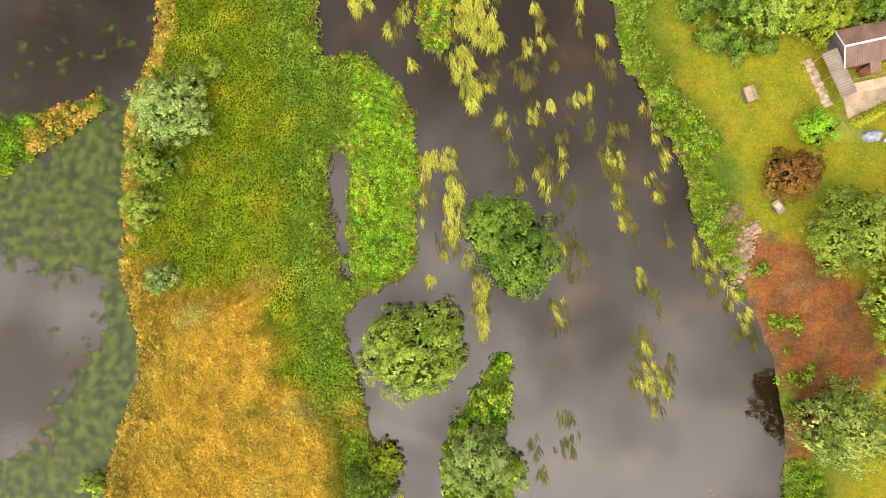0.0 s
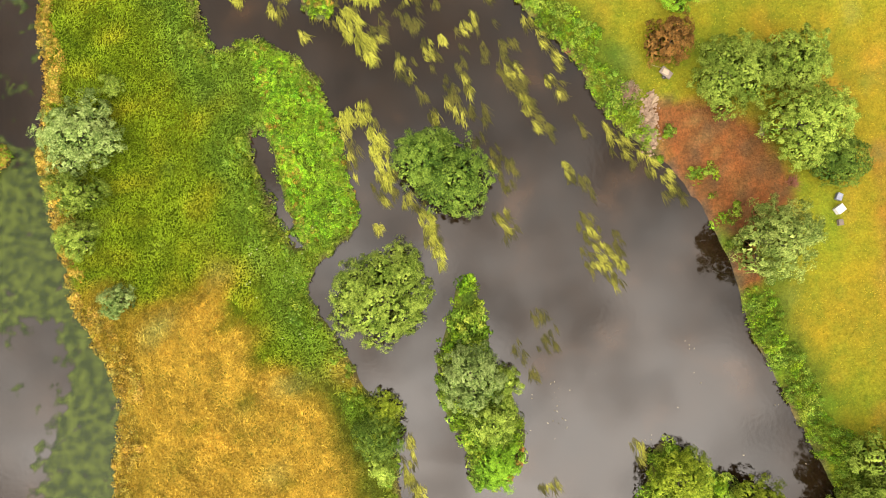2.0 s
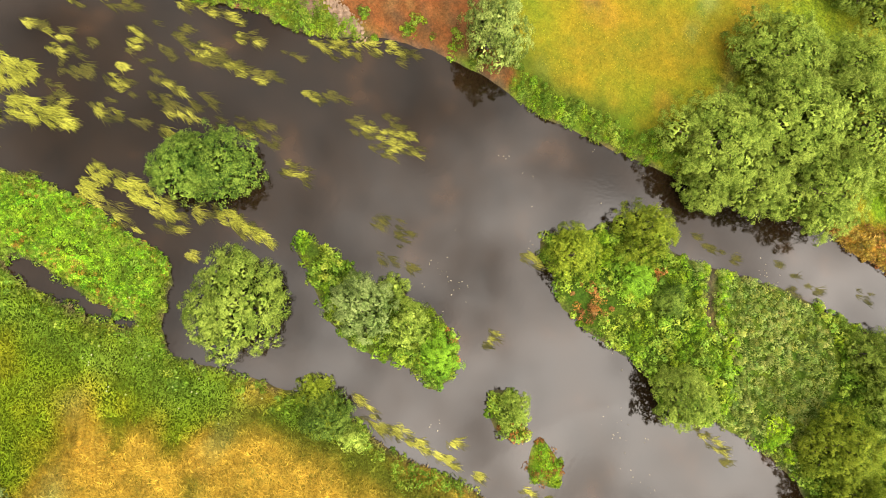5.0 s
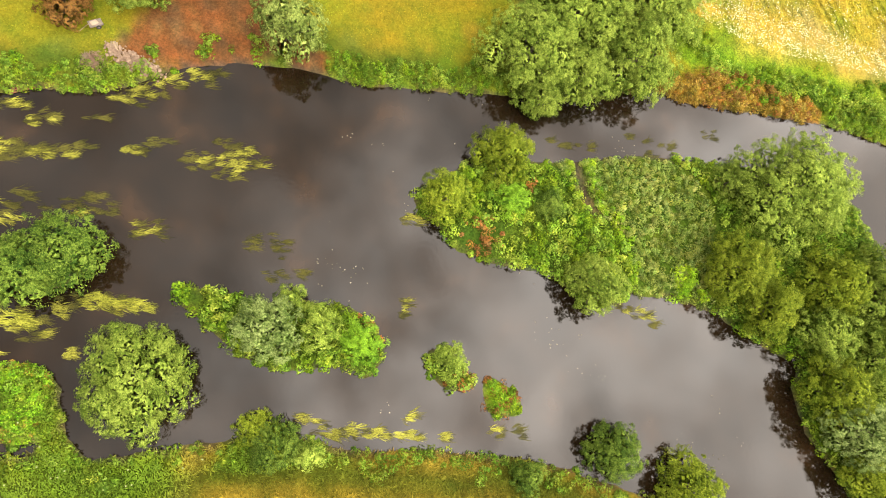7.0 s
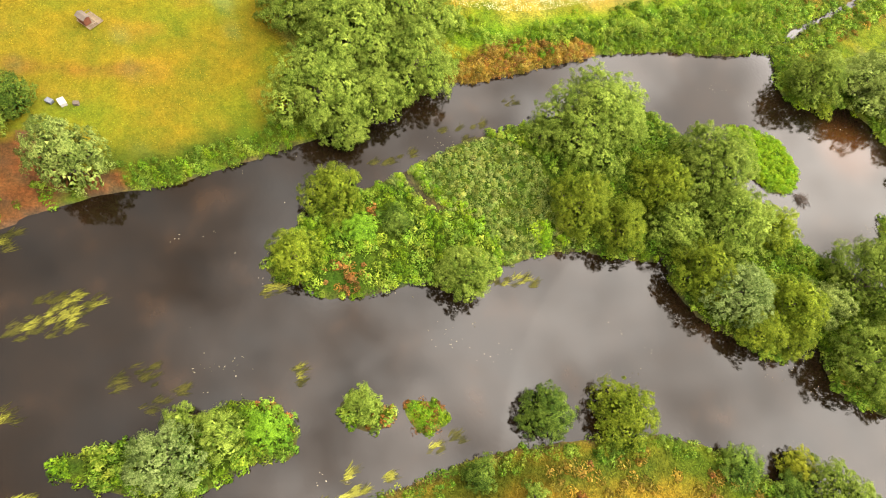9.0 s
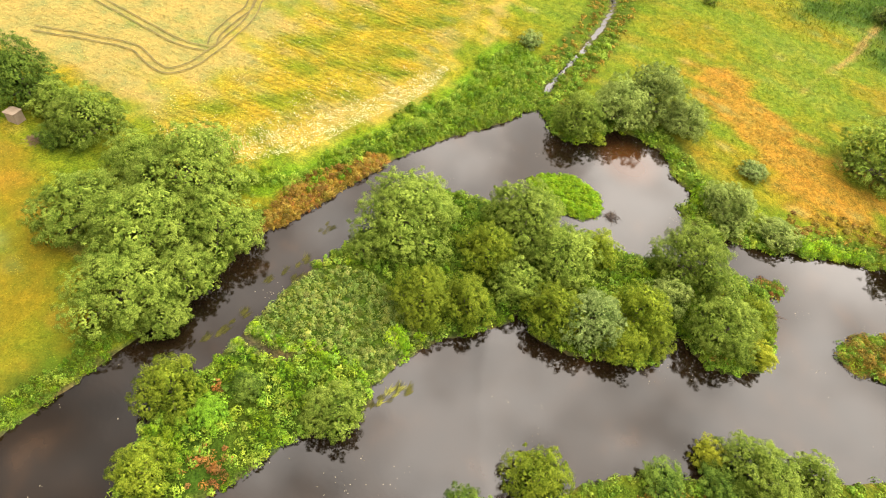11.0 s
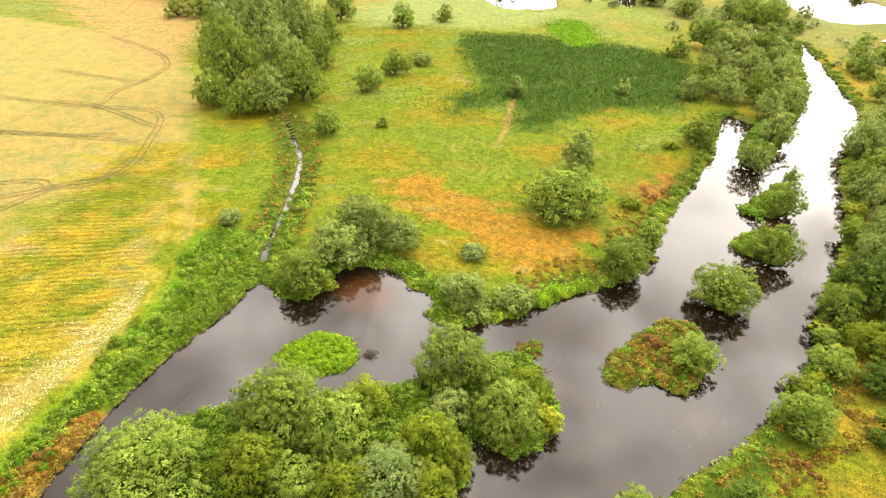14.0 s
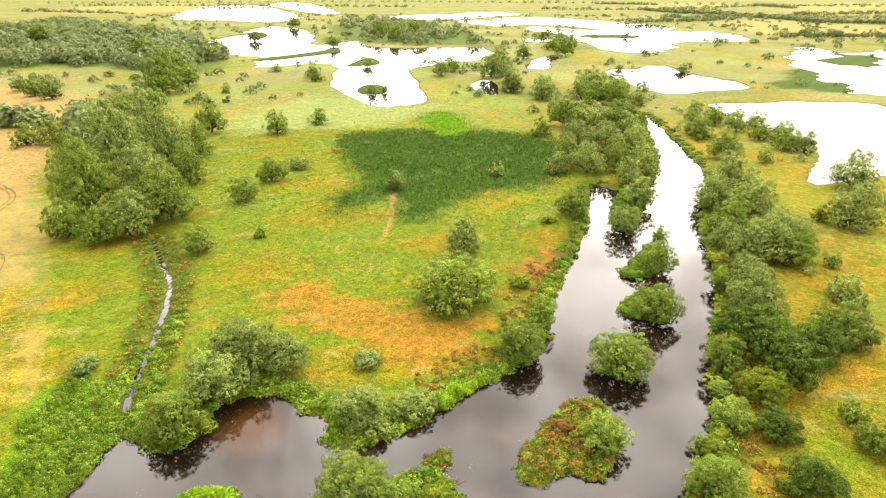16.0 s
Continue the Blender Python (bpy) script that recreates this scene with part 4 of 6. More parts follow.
grove([(-99.1, -193.5, 6.8, 9.2, "w"), (-86, -161, 5.2, 6.6, "l"), (-76.6, -153.5, 4.2, 4.6, "w"), (-105, -176, 6.2, 8.4, "d"), (-117.5, -182, 5.2, 7, "w"), (-84.5, -176, 3.6, 4.6, "l"), (-105, -212, 5.4, 7.2, "w"), (-96.6, -209, 3.6, 4.8, "l"), (-110, -240, 5.6, 7.4, "w"), (-137, -243, 5.4, 7.2, "w"), (-131, -246, 6.4, 8.6, "w"), (-123, -283, 6.2, 8.2, "w"), (-69.5, -146, 3.2, 3.6, "l"), (-84, -150.5, 4.2, 5.6, "d")])  # belt on the dry bank
grove([(-85.2, -171.4, 1.7, 1.5, "y"), (-79.4, -159.2, 1.8, 1.5, "y"), (-92.6, -194.5, 1.7, 1.5, "y"), (-110, -233, 2.4, 2.4, "y"), (-73.5, -150.6, 1.5, 1.4, "y"), (-43.8, -183.4, 1.3, 1.3, "y")])  # golden bushes by the water
grove([(-143, -1002, 13, 17, "w"), (-160, -951, 13, 18, "w"), (-168, -904, 13, 18, "w"), (-90, -768, 11, 15, "w"), (-58, -707, 12, 17, "w"), (-57, -624, 12, 16, "w"), (-61, -535, 9, 12, "w"), (-84, -522, 10, 13, "w"), (-128, -554, 12, 16, "d"), (-136, -510, 11, 15, "d"), (-88, -449, 9, 12, "w"), (-132, -441, 7, 9, "d"), (-149, -485, 6, 8, "d"), (-184, -687, 6, 5, "w"), (-243, -666, 7, 8, "w"), (-182, -464, 6, 7, "w"), (-187, -444, 7, 8, "d"), (-203, -417, 8, 9, "w"), (-195, -430, 7, 8, "w"), (-201, -385, 7, 9, "w"), (-158, -398, 7, 9, "d")])  # by the far lakes
grove([(300, -800, 13, 17, "d"), (283, -733, 12, 16, "d"), (250, -589, 17, 24, "d"), (222, -554, 13, 17, "d"), (291, -652, 14, 18, "d"), (226, -507, 12, 16, "d"), (349, -524, 9, 11, "w"), (320, -517, 10, 12, "w"), (288, -587, 6, 6, "w"), (323, -605, 6, 6, "w"), (124, -605, 7, 11, "w"), (173, -646, 6, 7, "d"), (160, -483, 3.5, 4, "d"), (206, -360, 9, 11, "d"), (382, -778, 16, 20, "d"), (608, -911, 22, 27, "d"), (477, -970, 18, 22, "d")])  # wood's edge


# ---- low plants: reeds, herbs, hay and meadow grass ----
def at_place(field, x, y):
    """A field of the ground grid, read between its points."""
    i = np.clip(np.searchsorted(gx, x) - 1, 0, len(gx) - 2)
    j = np.clip(np.searchsorted(gy, y) - 1, 0, len(gy) - 2)
    u, v = (x - gx[i]) / (gx[i + 1] - gx[i]), (y - gy[j]) / (gy[j + 1] - gy[j])
    if field.ndim == 3:
        u, v = u[:, None], v[:, None]
    return field[j, i] * (1 - u) * (1 - v) + field[j, i + 1] * u * (1 - v) + field[j + 1, i] * (1 - u) * v + field[j + 1, i + 1] * u * v


def sown(rng, box, density):
    x0, y0, x1, y1 = box
    k = int((x1 - x0) * (y1 - y0) * density)
    return rng.uniform(x0, x1, k), rng.uniform(y0, y1, k)


def box_of(*polys):
    p = np.vstack([np.array(q, float) for q in polys])
    return (*p.min(0), *p.max(0))


def plant_mesh(name, verts, faces, mat, tint=None, per=4, facing=None):
    me = array_mesh(name, verts, faces, [mat], facing=facing)
    if tint is not None:
        a = me.attributes.new("cover", "FLOAT_COLOR", "POINT")
        c = np.concatenate([np.repeat(tint, per, 0), np.ones((len(tint) * per, 1))], 1)
        a.data.foreach_set("color", c.astype(np.float32).ravel())
    return me


def blades(rng, x, y, z, length, width, tilt, heading):
    """A narrow bent blade at each place: foot, middle and tip, leaning tilt from upright towards heading."""
    d = np.stack([np.cos(heading) * np.sin(tilt), np.sin(heading) * np.sin(tilt), np.cos(tilt)], 1)
    side = np.stack([-np.sin(heading), np.cos(heading), np.zeros_like(x)], 1) * (width / 2)[:, None]
    foot = np.stack([x, y, z], 1)
    mid = foot + d * (length * 0.55)[:, None]
    tip = foot + d * length[:, None]
    tip[:, 2] -= 0.15 * length
    v = np.stack([foot, mid + side, tip, mid - side], 1).reshape(-1, 3)
    return v, np.arange(len(v)).reshape(-1, 4)


BLADE = material("grass_blade", [(0.6, 0.6, 0.6), (1.05, 1.05, 1.0), (1.65, 1.6, 1.45)], 0.7, 0.5, 4.0, 0.34, 0.28, 0, 0.03, "cover")
HERB = leaf("nettle_leaf", (0.05, 0.1, 0.006), (0.21, 0.29, 0.032), (0.108, 0.18, 0.013), "cover")
LIME = leaf("cress_leaf", (0.045, 0.1, 0.005), (0.175, 0.28, 0.012), None, "cover")
PALE_HERB = leaf("balsam_leaf", (0.085, 0.14, 0.02), (0.3, 0.35, 0.085), (0.17, 0.24, 0.034), "cover")
VIVID = leaf("vivid_cress_leaf", (0.085, 0.17, 0.006), (0.25, 0.41, 0.014), None, "cover")
FRESH = leaf("fresh_reed_leaf", (0.035, 0.1, 0.005), (0.2, 0.36, 0.016), (0.1, 0.21, 0.009), "cover")
RUST = leaf("dock_seed", (0.09, 0.042, 0.011), (0.27, 0.13, 0.032), None, "cover")
STRAW = leaf("dry_grass", (0.1, 0.074, 0.011), (0.32, 0.24, 0.04), (0.195, 0.14, 0.017), "cover")
plants = np.random.RandomState(5)


ROW = (0.915, 0.403)


def grass(name, label, polys, density, length, width, tilt, lean, keep=None, lift=0.0, tint_scale=1.0, area=None, soft=0.5, rows=0.0, cap=0.5):
    rng = plants
    x, y = sown(rng, area or box_of(*polys), density)
    ok = at_place(WET, x, y) < -0.15
    if polys:
        ins = np.full(x.shape, -9.0)
        for p in polys:
            ins = np.maximum(ins, inside_by(x, y, p, 9.0))
        ok &= ins > rng.normal(0, soft, len(x))
    if keep is not None:
        ok &= keep(x, y)
    x, y = x[ok], y[ok]
    k = len(x)
    if rows:
        # drilled in rows
        along, across = x * ROW[0] + y * ROW[1], y * ROW[0] - x * ROW[1]
        across = np.round(across / rows) * rows + rng.normal(0, 0.16 * rows, k) + 0.5 * waves(x, y, 16, 66)
        x, y = along * ROW[0] - across * ROW[1], along * ROW[1] + across * ROW[0]
    z = at_place(Z, x, y) + lift
    head = lean + 1.1 * waves(x, y, 5, 61) + rng.normal(0, 0.8, k)
    v, f = blades(rng, x, y, z, length * rng.uniform(0.6, 1.4, k), width * rng.uniform(0.7, 1.4, k), np.clip(rng.normal(tilt, 0.25, k), 0.05, 1.45), head)
    tint = at_place(C, x, y) * tint_scale
    tint *= np.minimum(1, cap / tint.max(1, keepdims=True))
    tagged(new(name, plant_mesh(name, v, f, BLADE, tint)), label, "grass", kind="stuff")


def out_of(*polys):
    return lambda x, y: np.all([inside_by(x, y, p, 3.0) < 0.2 for p in polys], 0)


def blotch(x, y, size, seed, over):
    return waves(x, y, size, seed) > over


TRACK_LOOP = [(112.5, -186.2), (112.1, -170.4), (120.2, -164.1), (123.5, -149.6), (124.4, -136.8), (122.8, -125), (115.4, -114.9), (109, -108.3), (102.7, -97.9), (98.4, -88.9),
              (98.3, -82.4), (102.7, -80.8), (109.8, -80.2), (118, -74), (127, -66)]
SIDE_TRACKS = [[(185, -94), (155.8, -103.8), (139.6, -109.2), (117.7, -115.7)], [(169.6, -123.3), (147, -129.6), (130.5, -137.7)], [(140.2, -159.3), (127.7, -166.4), (120.2, -164.1)],
               [(202.5, -248.7), (181, -248.7), (162.2, -248.1)], [(172.9, -218.6), (155.6, -220.3), (121.9, -210.7)], [(176, -188), (148.5, -193.9), (130.4, -201.6)],
               [(127.5, -139), (118.8, -117.5), (113, -110), (107, -99), (102.8, -94.7)]]
REED_STRIP = [(-42, 42), (-42.3, 30), (-44.6, 23), (-45, 14), (-45.4, 6), (-45.6, 2.7), (-44.4, -3.2), (-42.8, -8.4), (-43, -14), (-45, -20), (-46.3, -24.4), (-47, -29), (-40, -42), (-28, -54), (-15, -62),
              (-10.5, -58), (-10.8, -50), (-11, -43), (-12.3, -36), (-11.4, -30), (-12.4, -23), (-13.8, -16.4), (-15.6, -10), (-16.5, -4.8), (-10, -1), (-7.4, 1.5), (-7.4, 20), (-10, 25), (-14, 28.5), (-20.5, 29), (-20.5, 42)]
TRACKS = [TRACK_A, TRACK_B, TRACK_C, TRACK_E, TRACK_LOOP, *SIDE_TRACKS]
off_tracks = lambda x, y: np.all([np.abs(line_distance(x, y, rounded(t, False), False) - 0.95) > 0.5 for t in TRACKS], 0)
grass("reed_bed", "dense green reeds and sedge leaning in the wind", [REED_STRIP], 38, 0.62, 0.12, 0.8, -0.6, out_of(HAY), 0.1, 2.4, cap=0.18)
grass("hay_grass", "golden dry hay grass bent in swirls", [HAY], 46, 0.62, 0.085, 1.0, 0.8, None, 0.05, 1.1)
grass("hay_tufts", "pale golden tufts standing out of the hay", [HAY], 18, 0.7, 0.09, 0.9, 0.8, lambda x, y: blotch(x, y, 1.3, 45, 0.3), 0.2, 1.45)
grass("wheat_stand", "ripe pale golden wheat", [WHEAT], 2.6, 0.45, 0.16, 1.36, 2.4, off_tracks, 0.1, 1.3, (60, -240, 175, -62), 0.5, 1.5)
grass("weedy_wheat", "golden field weeds and thin wheat in rows", [WEEDY], 8, 0.5, 0.17, 1.3, 2.4, None, 0.1, 1.4, None, 3.0, 1.7)
grass("meadow_grass", "rough green and golden meadow grass", [], 2.7, 0.6, 0.22, 1.25, 0.6,
      lambda x, y: (inside_by(x, y, WHEAT, 3) < 0) & (inside_by(x, y, DARK_REEDS, 3) < 0) & (inside_by(x, y, LAWN, 3) < 0), 0.0, 1.35, (-62, -262, 140, -142))
grass("far_meadow_grass", "rough green and golden meadow grass", [], 0.8, 1.2, 0.45, 1.32, 0.6,
      lambda x, y: (inside_by(x, y, DARK_REEDS, 3) < 0), 0.0, 1.35, (-75, -400, 120, -262))
grass("west_meadow_grass", "rough golden-brown grass between the bank trees", [], 2.4, 0.5, 0.22, 1.32, 0.6,
      lambda x, y: at_place(WET, x, y) < -3, 0.0, 1.35, (-160, -260, -30, -95))
grass("bank_grass", "rough golden-brown grass behind the bank", [], 7, 0.6, 0.16, 1.15, 0.6,
      lambda x, y: (at_place(WET, x, y) < -1.5) & (inside_by(x, y, HAY, 3) < 0), 0.0, 1.3, (-48, -98, -9, -57))
grass("lawn_grass", "short mown green and yellow grass", [LAWN], 5, 0.26, 0.13, 1.25, 0.4, out_of(SOIL), 0.0, 1.1)
grass("dark_reed_bed", "dark green even reed bed", [DARK_REEDS, BRIGHT_REEDS], 2.2, 1.3, 0.4, 0.7, 0.3, None, 0.2, 1.0, None, 4.0)


def herbs(name, label, mat, polys, density, size, top, keep=None, area=None):
    """Leafy tall herbs in uneven mounds."""
    rng = plants
    x, y = sown(rng, area or box_of(*polys), density)
    ok = (at_place(WET, x, y) < 0.1) & ((x < 9) | (x > 36) | (y > -54) | (y < -73) | (line_distance(x, y, rounded(CREEK, False), False) > np.where(np.hypot(x - 28, y + 61.5) < 4.5, 0.8, 0.1)))
    if polys:
        ins = np.full(x.shape, -9.0)
        for p in polys:
            ins = np.maximum(ins, inside_by(x, y, p, 3.0))
        ok &= ins > -0.25
    if keep is not None:
        ok &= keep(x, y)
    x, y = x[ok], y[ok]
    # tussocks: small leafy domes of uneven size, each of a shade of its own
    per = 38
    k = max(1, len(x) // 14)
    x, y = x[:k], y[:k]
    swell = np.clip(0.75 + 0.35 * waves(x, y, 4.0, 72), 0.35, 1.4)
    radius = size * 1.9 * rng.uniform(0.6, 1.5, k)
    rim = np.clip((0.9 - at_place(WET, x, y)) / 1.2, 0.6, 1)
    hgt = top * swell * rim * rng.uniform(0.55, 1.3, k)
    way = rng.normal(size=(k, per, 3))
    way /= np.linalg.norm(way, axis=2, keepdims=True)
    way[:, :, 2] = np.abs(way[:, :, 2])
    reach = rng.uniform(0.75, 1.1, (k, per, 1)) * np.stack([radius, radius, hgt * 0.8], 1)[:, None, :]
    p = np.stack([x, y, np.maximum(at_place(Z, x, y), 0) + 0.2 * hgt], 1)[:, None, :] + way * reach
    nrm = way + rng.normal(0, 0.38, way.shape) + np.array([0, 0, 0.25])
    big = np.repeat(size * rng.uniform(0.8, 1.25, k), per) * rng.uniform(0.8, 1.3, k * per)
    v, f = leaf_tris(p.reshape(-1, 3), nrm.reshape(-1, 3), big * 1.0, big * rng.uniform(0.42, 0.66, k * per), rng)
    face = way + rng.normal(0, 0.14, way.shape) + np.array([0, 0, 0.2])
    face = (face / np.linalg.norm(face, axis=2, keepdims=True)).reshape(-1, 3)
    shade = np.clip(1.0 + 0.25 * waves(x, y, 2.6, 75) + rng.normal(0, 0.14, k), 0.55, 1.5)
    tint = np.stack([shade * rng.uniform(0.85, 1.2, k), shade, shade * rng.uniform(0.8, 1.3, k)], 1)
    tagged(new(name, plant_mesh(name, v, f, mat, np.repeat(tint, per, 0), 3, face)), label, "plants", kind="stuff")


def bank(x, y, width=4.5):
    wet = at_place(WET, x, y)
    return (wet < 0.1) & (wet > -width - 1.2 * waves(x, y, 6, 73))


island_list = [LONG_ISLAND, BIG_ISLAND, FLOWER_ISLAND, WILLOW_ISLET, BUSH_ISLET, SPLIT_ISLET, UPPER_ISLET, RED_ISLET]
PALE_SIDE = [(33, -58), (26, -64), (22, -70), (14, -72), (13, -82), (22, -84), (32, -82), (36, -74)]
RUST_SPOTS = [[(19, -44), (21, -49), (17, -51), (15, -47)], [(5, -31), (7, -34), (5.5, -37), (3.5, -34)],
              [(-2.5, -45.5), (-2.5, -49), (0, -48.5), (0.5, -46)], [(27.5, -53.2), (28.4, -54.6), (27, -55), (26.4, -53.8)], [(1.5, -33), (3, -35), (1.5, -37.2), (0, -35.5)]]
off_rust = lambda x, y: np.all([inside_by(x, y, p, 3) < 0.8 * waves(x, y, 1.2, 77) for p in RUST_SPOTS], 0)
off_isles = lambda x, y: np.all([inside_by(x, y, p, 3) < 0 for p in ISLANDS], 0)
SPOTTY = lambda x, y: (blotch(x, y, 0.9, 88, 0.1))
herbs("island_nettles", "mounded green nettles and willowherb", HERB, island_list, 19, 0.37, 1.7, lambda x, y: off_rust(x, y) & (inside_by(x, y, FLOWER_ISLAND, 3) < 0) & (inside_by(x, y, PALE_SIDE, 3) < 0) & ~blotch(x, y, 4, 81, 0.2))
herbs("island_cress", "bright lime-green herbs", LIME, island_list, 26, 0.34, 1.3, lambda x, y: off_rust(x, y) & (inside_by(x, y, FLOWER_ISLAND, 3) < 0) & (inside_by(x, y, PALE_SIDE, 3) < 0) & blotch(x, y, 4, 81, 0.2))
herbs("island_balsam", "pale green flowering herbs", PALE_HERB, [PALE_SIDE], 44, 0.22, 0.95)
herbs("creek_fringe", "bright green herbs along the creek", LIME, [], 30, 0.3, 1.1, lambda x, y: np.abs(line_distance(x, y, rounded(CREEK, False), False) - 1.7) < 0.8, (10, -73, 35, -55))
herbs("green_islet_cress", "bright lime-green watercress", VIVID, [GREEN_ISLET], 50, 0.26, 0.7)
herbs("raft_cress", "bright green water plants with brown edges", LIME, [RAFT_ISLET], 30, 0.3, 0.5, lambda x, y: SPOTTY(x, y) | (inside_by(x, y, RAFT_ISLET, 3) > 0.8))
herbs("raft_dock", "reddish brown dock on a raft of plants", RUST, [RAFT_ISLET, GRAVEL_ISLET], 18, 0.25, 0.35)
herbs("rust_dock", "reddish-brown dock in seed", RUST, RUST_SPOTS, 14, 0.26, 1.25)
herbs("flower_island_straw", "orange-gold dry herbs on a small island", STRAW, [FLOWER_ISLAND], 26, 0.34, 1.4, lambda x, y: blotch(x, y, 3, 17, -0.1))
herbs("flower_island_herbs", "green herbs on a small island", HERB, [FLOWER_ISLAND], 22, 0.34, 1.2, lambda x, y: ~blotch(x, y, 3, 17, -0.1))
herbs("top_islet_herbs", "green and straw herbs on a raft of weed", STRAW, [TOP_ISLET], 12, 0.24, 0.5)
herbs("top_islet_cress", "lime-green cress on a raft of weed", LIME, [TOP_ISLET], 22, 0.24, 0.45)
herbs("top_islet_dock", "reddish dock on a raft of weed", RUST, [TOP_ISLET], 8, 0.24, 0.5, lambda x, y: blotch(x, y, 1.6, 19, 0.3))
herbs("spit_grass", "straw-coloured reeds on a narrow spit", STRAW, [SPIT], 30, 0.34, 0.9, lambda x, y: x > -58.5 + waves(x, y, 3, 5))
herbs("spit_reeds", "fresh green reeds at the spit's root", LIME, [SPIT], 34, 0.34, 1.0, lambda x, y: (x < -57.5 + waves(x, y, 3, 5)) | (x > -50.5))
herbs("spit_dock", "reddish dock on the spit", RUST, [SPIT], 6, 0.26, 1.1, lambda x, y: blotch(x, y, 2.5, 12, 0.25) & (x > -58))
east = lambda x, y: (x > 15) & off_isles(x, y) & bank(x, y, 4 + 4.0 * (y < -95)) & (inside_by(x, y, BANK_RUST, 3) < 0) & ((inside_by(x, y, SOIL, 3) < -0.5) | (waves(x, y, 3.0, 24) > 0.45))
herbs("east_bank_herbs", "tall green herbs and bramble along the river bank", HERB, [], 44, 0.24, 1.15, lambda x, y: east(x, y) & ~blotch(x, y, 3.5, 83, 0.4), (16, -150, 62, 45))
herbs("east_bank_cress", "bright green herbs along the river bank", LIME, [], 46, 0.22, 1.0, lambda x, y: east(x, y) & blotch(x, y, 3.5, 83, 0.4), (16, -150, 62, 45))
herbs("verge_herbs", "thick green herbs between field and river", HERB, [GREEN_VERGE], 30, 0.3, 1.8, lambda x, y: ~blotch(x, y, 5, 36, 0.3) & (inside_by(x, y, GREEN_VERGE, 4) > 2.2 + waves(x, y, 6, 37)))
herbs("verge_cress", "bright green herbs between field and river", LIME, [GREEN_VERGE], 26, 0.3, 1.4, lambda x, y: blotch(x, y, 5, 36, 0.3))
herbs("bank_rust_grass", "orange-brown dry herbs on the bank", STRAW, [BANK_RUST], 26, 0.34, 0.9)
herbs("bank_rust_dock", "rusty dock among dry bank grass", RUST, [BANK_RUST], 9, 0.28, 1.0)
west = lambda x, y: bank(x, y, 2.2) & (x < -6)
herbs("strip_edge_herbs", "green herbs at the reed strip's edge", HERB, [], 18, 0.32, 0.9, lambda x, y: west(x, y) & (x > -32) & (inside_by(x, y, SPIT, 3) < 0), (-32, -110, -6, 42))
herbs("strip_edge_straw", "golden dry reeds at the pond's edge", STRAW, [], 46, 0.27, 0.8, lambda x, y: bank(x, y, 2.6) & (inside_by(x, y, SPIT, 3) < 0) & (inside_by(x, y, RIVER, 3) < 0), (-49, -32, -38, 42))
MARSHY = [(-6.5, 1), (-6.8, 13), (-8, 20), (-11, 25), (-14, 27.5), (-15.5, 20), (-14.8, 10), (-14.8, 0)]
herbs("hump_herbs", "bright green marsh herbs on the reed hump", FRESH, [MARSHY], 75, 0.19, 0.7)
herbs("hump_straw", "golden dry tips along the reed hump's rim", STRAW, [MARSHY], 30, 0.17, 0.8, lambda x, y: (np.abs(inside_by(x, y, MARSHY, 4) - 0.6) < 0.9) & blotch(x, y, 3, 92, -0.2))
south = lambda x, y: bank(x, y, 5) & off_isles(x, y)
herbs("inlet_herbs", "green herbs along the meadow bank", HERB, [], 12, 0.48, 1.1, lambda x, y: south(x, y) & ~blotch(x, y, 5, 95, 0.5), (-75, -215, 55, -137))
herbs("inlet_cress", "bright lime-green herbs along the meadow bank", LIME, [], 12, 0.44, 0.8, lambda x, y: south(x, y) & blotch(x, y, 5, 95, 0.5), (-75, -215, 55, -137))
herbs("far_bank_herbs", "green herbs along the far river banks", HERB, [], 3, 0.8, 1.3, lambda x, y: bank(x, y, 4), (-160, -460, -40, -215))
herbs("ditch_herbs", "green herbs along a narrow ditch", HERB, [], 8, 0.32, 0.5, lambda x, y: (np.abs(line_distance(x, y, rounded(DITCH, False), False) - 2.3) < 0.9), (44, -240, 90, -145))
herbs("west_bank_herbs", "green and gold herbs along the tree-lined bank", HERB, [], 9, 0.42, 1.0, lambda x, y: bank(x, y, 2.6) & (y < -95), (-110, -225, -14, -95))
herbs("ditch_straw", "golden dry grass beside a narrow ditch", STRAW, [], 5, 0.36, 0.6, lambda x, y: (np.abs(line_distance(x, y, rounded(DITCH, False), False) - 4.5) < 2.4) & blotch(x, y, 4, 98, -0.3), (38, -240, 96, -147))
herbs("west_bank_straw", "orange-gold dry herbs above the tree-lined bank", STRAW, [], 6, 0.4, 0.7, lambda x, y: bank(x, y, 12) & ~bank(x, y, 2.5) & blotch(x, y, 6, 99, -0.35), (-110, -225, -12, -66))
herbs("west_bank_dock", "rusty dock above the tree-lined bank", RUST, [], 2.4, 0.34, 0.7, lambda x, y: bank(x, y, 12) & ~bank(x, y, 3) & blotch(x, y, 6, 100, 0.2), (-110, -225, -12, -66))
herbs("soil_weeds", "green weeds on bare soil by the river", LIME, [SOIL], 26, 0.32, 0.6, lambda x, y: (blotch(x, y, 2.2, 97, 0.8) & (at_place(WET, x, y) > -4.5)))

LIME_SPOTS = [[(15.5, -82), (19, -79), (19, -77), (14.5, -77.5)], [(-16, -158), (-23, -163.5), (-28, -166), (-27, -163), (-18, -156)], [(3, -149), (6, -152), (4, -155), (1, -151)]]
herbs("bank_lime", "vivid lime-green cress at the water's edge", VIVID, LIME_SPOTS, 30, 0.34, 1.9)

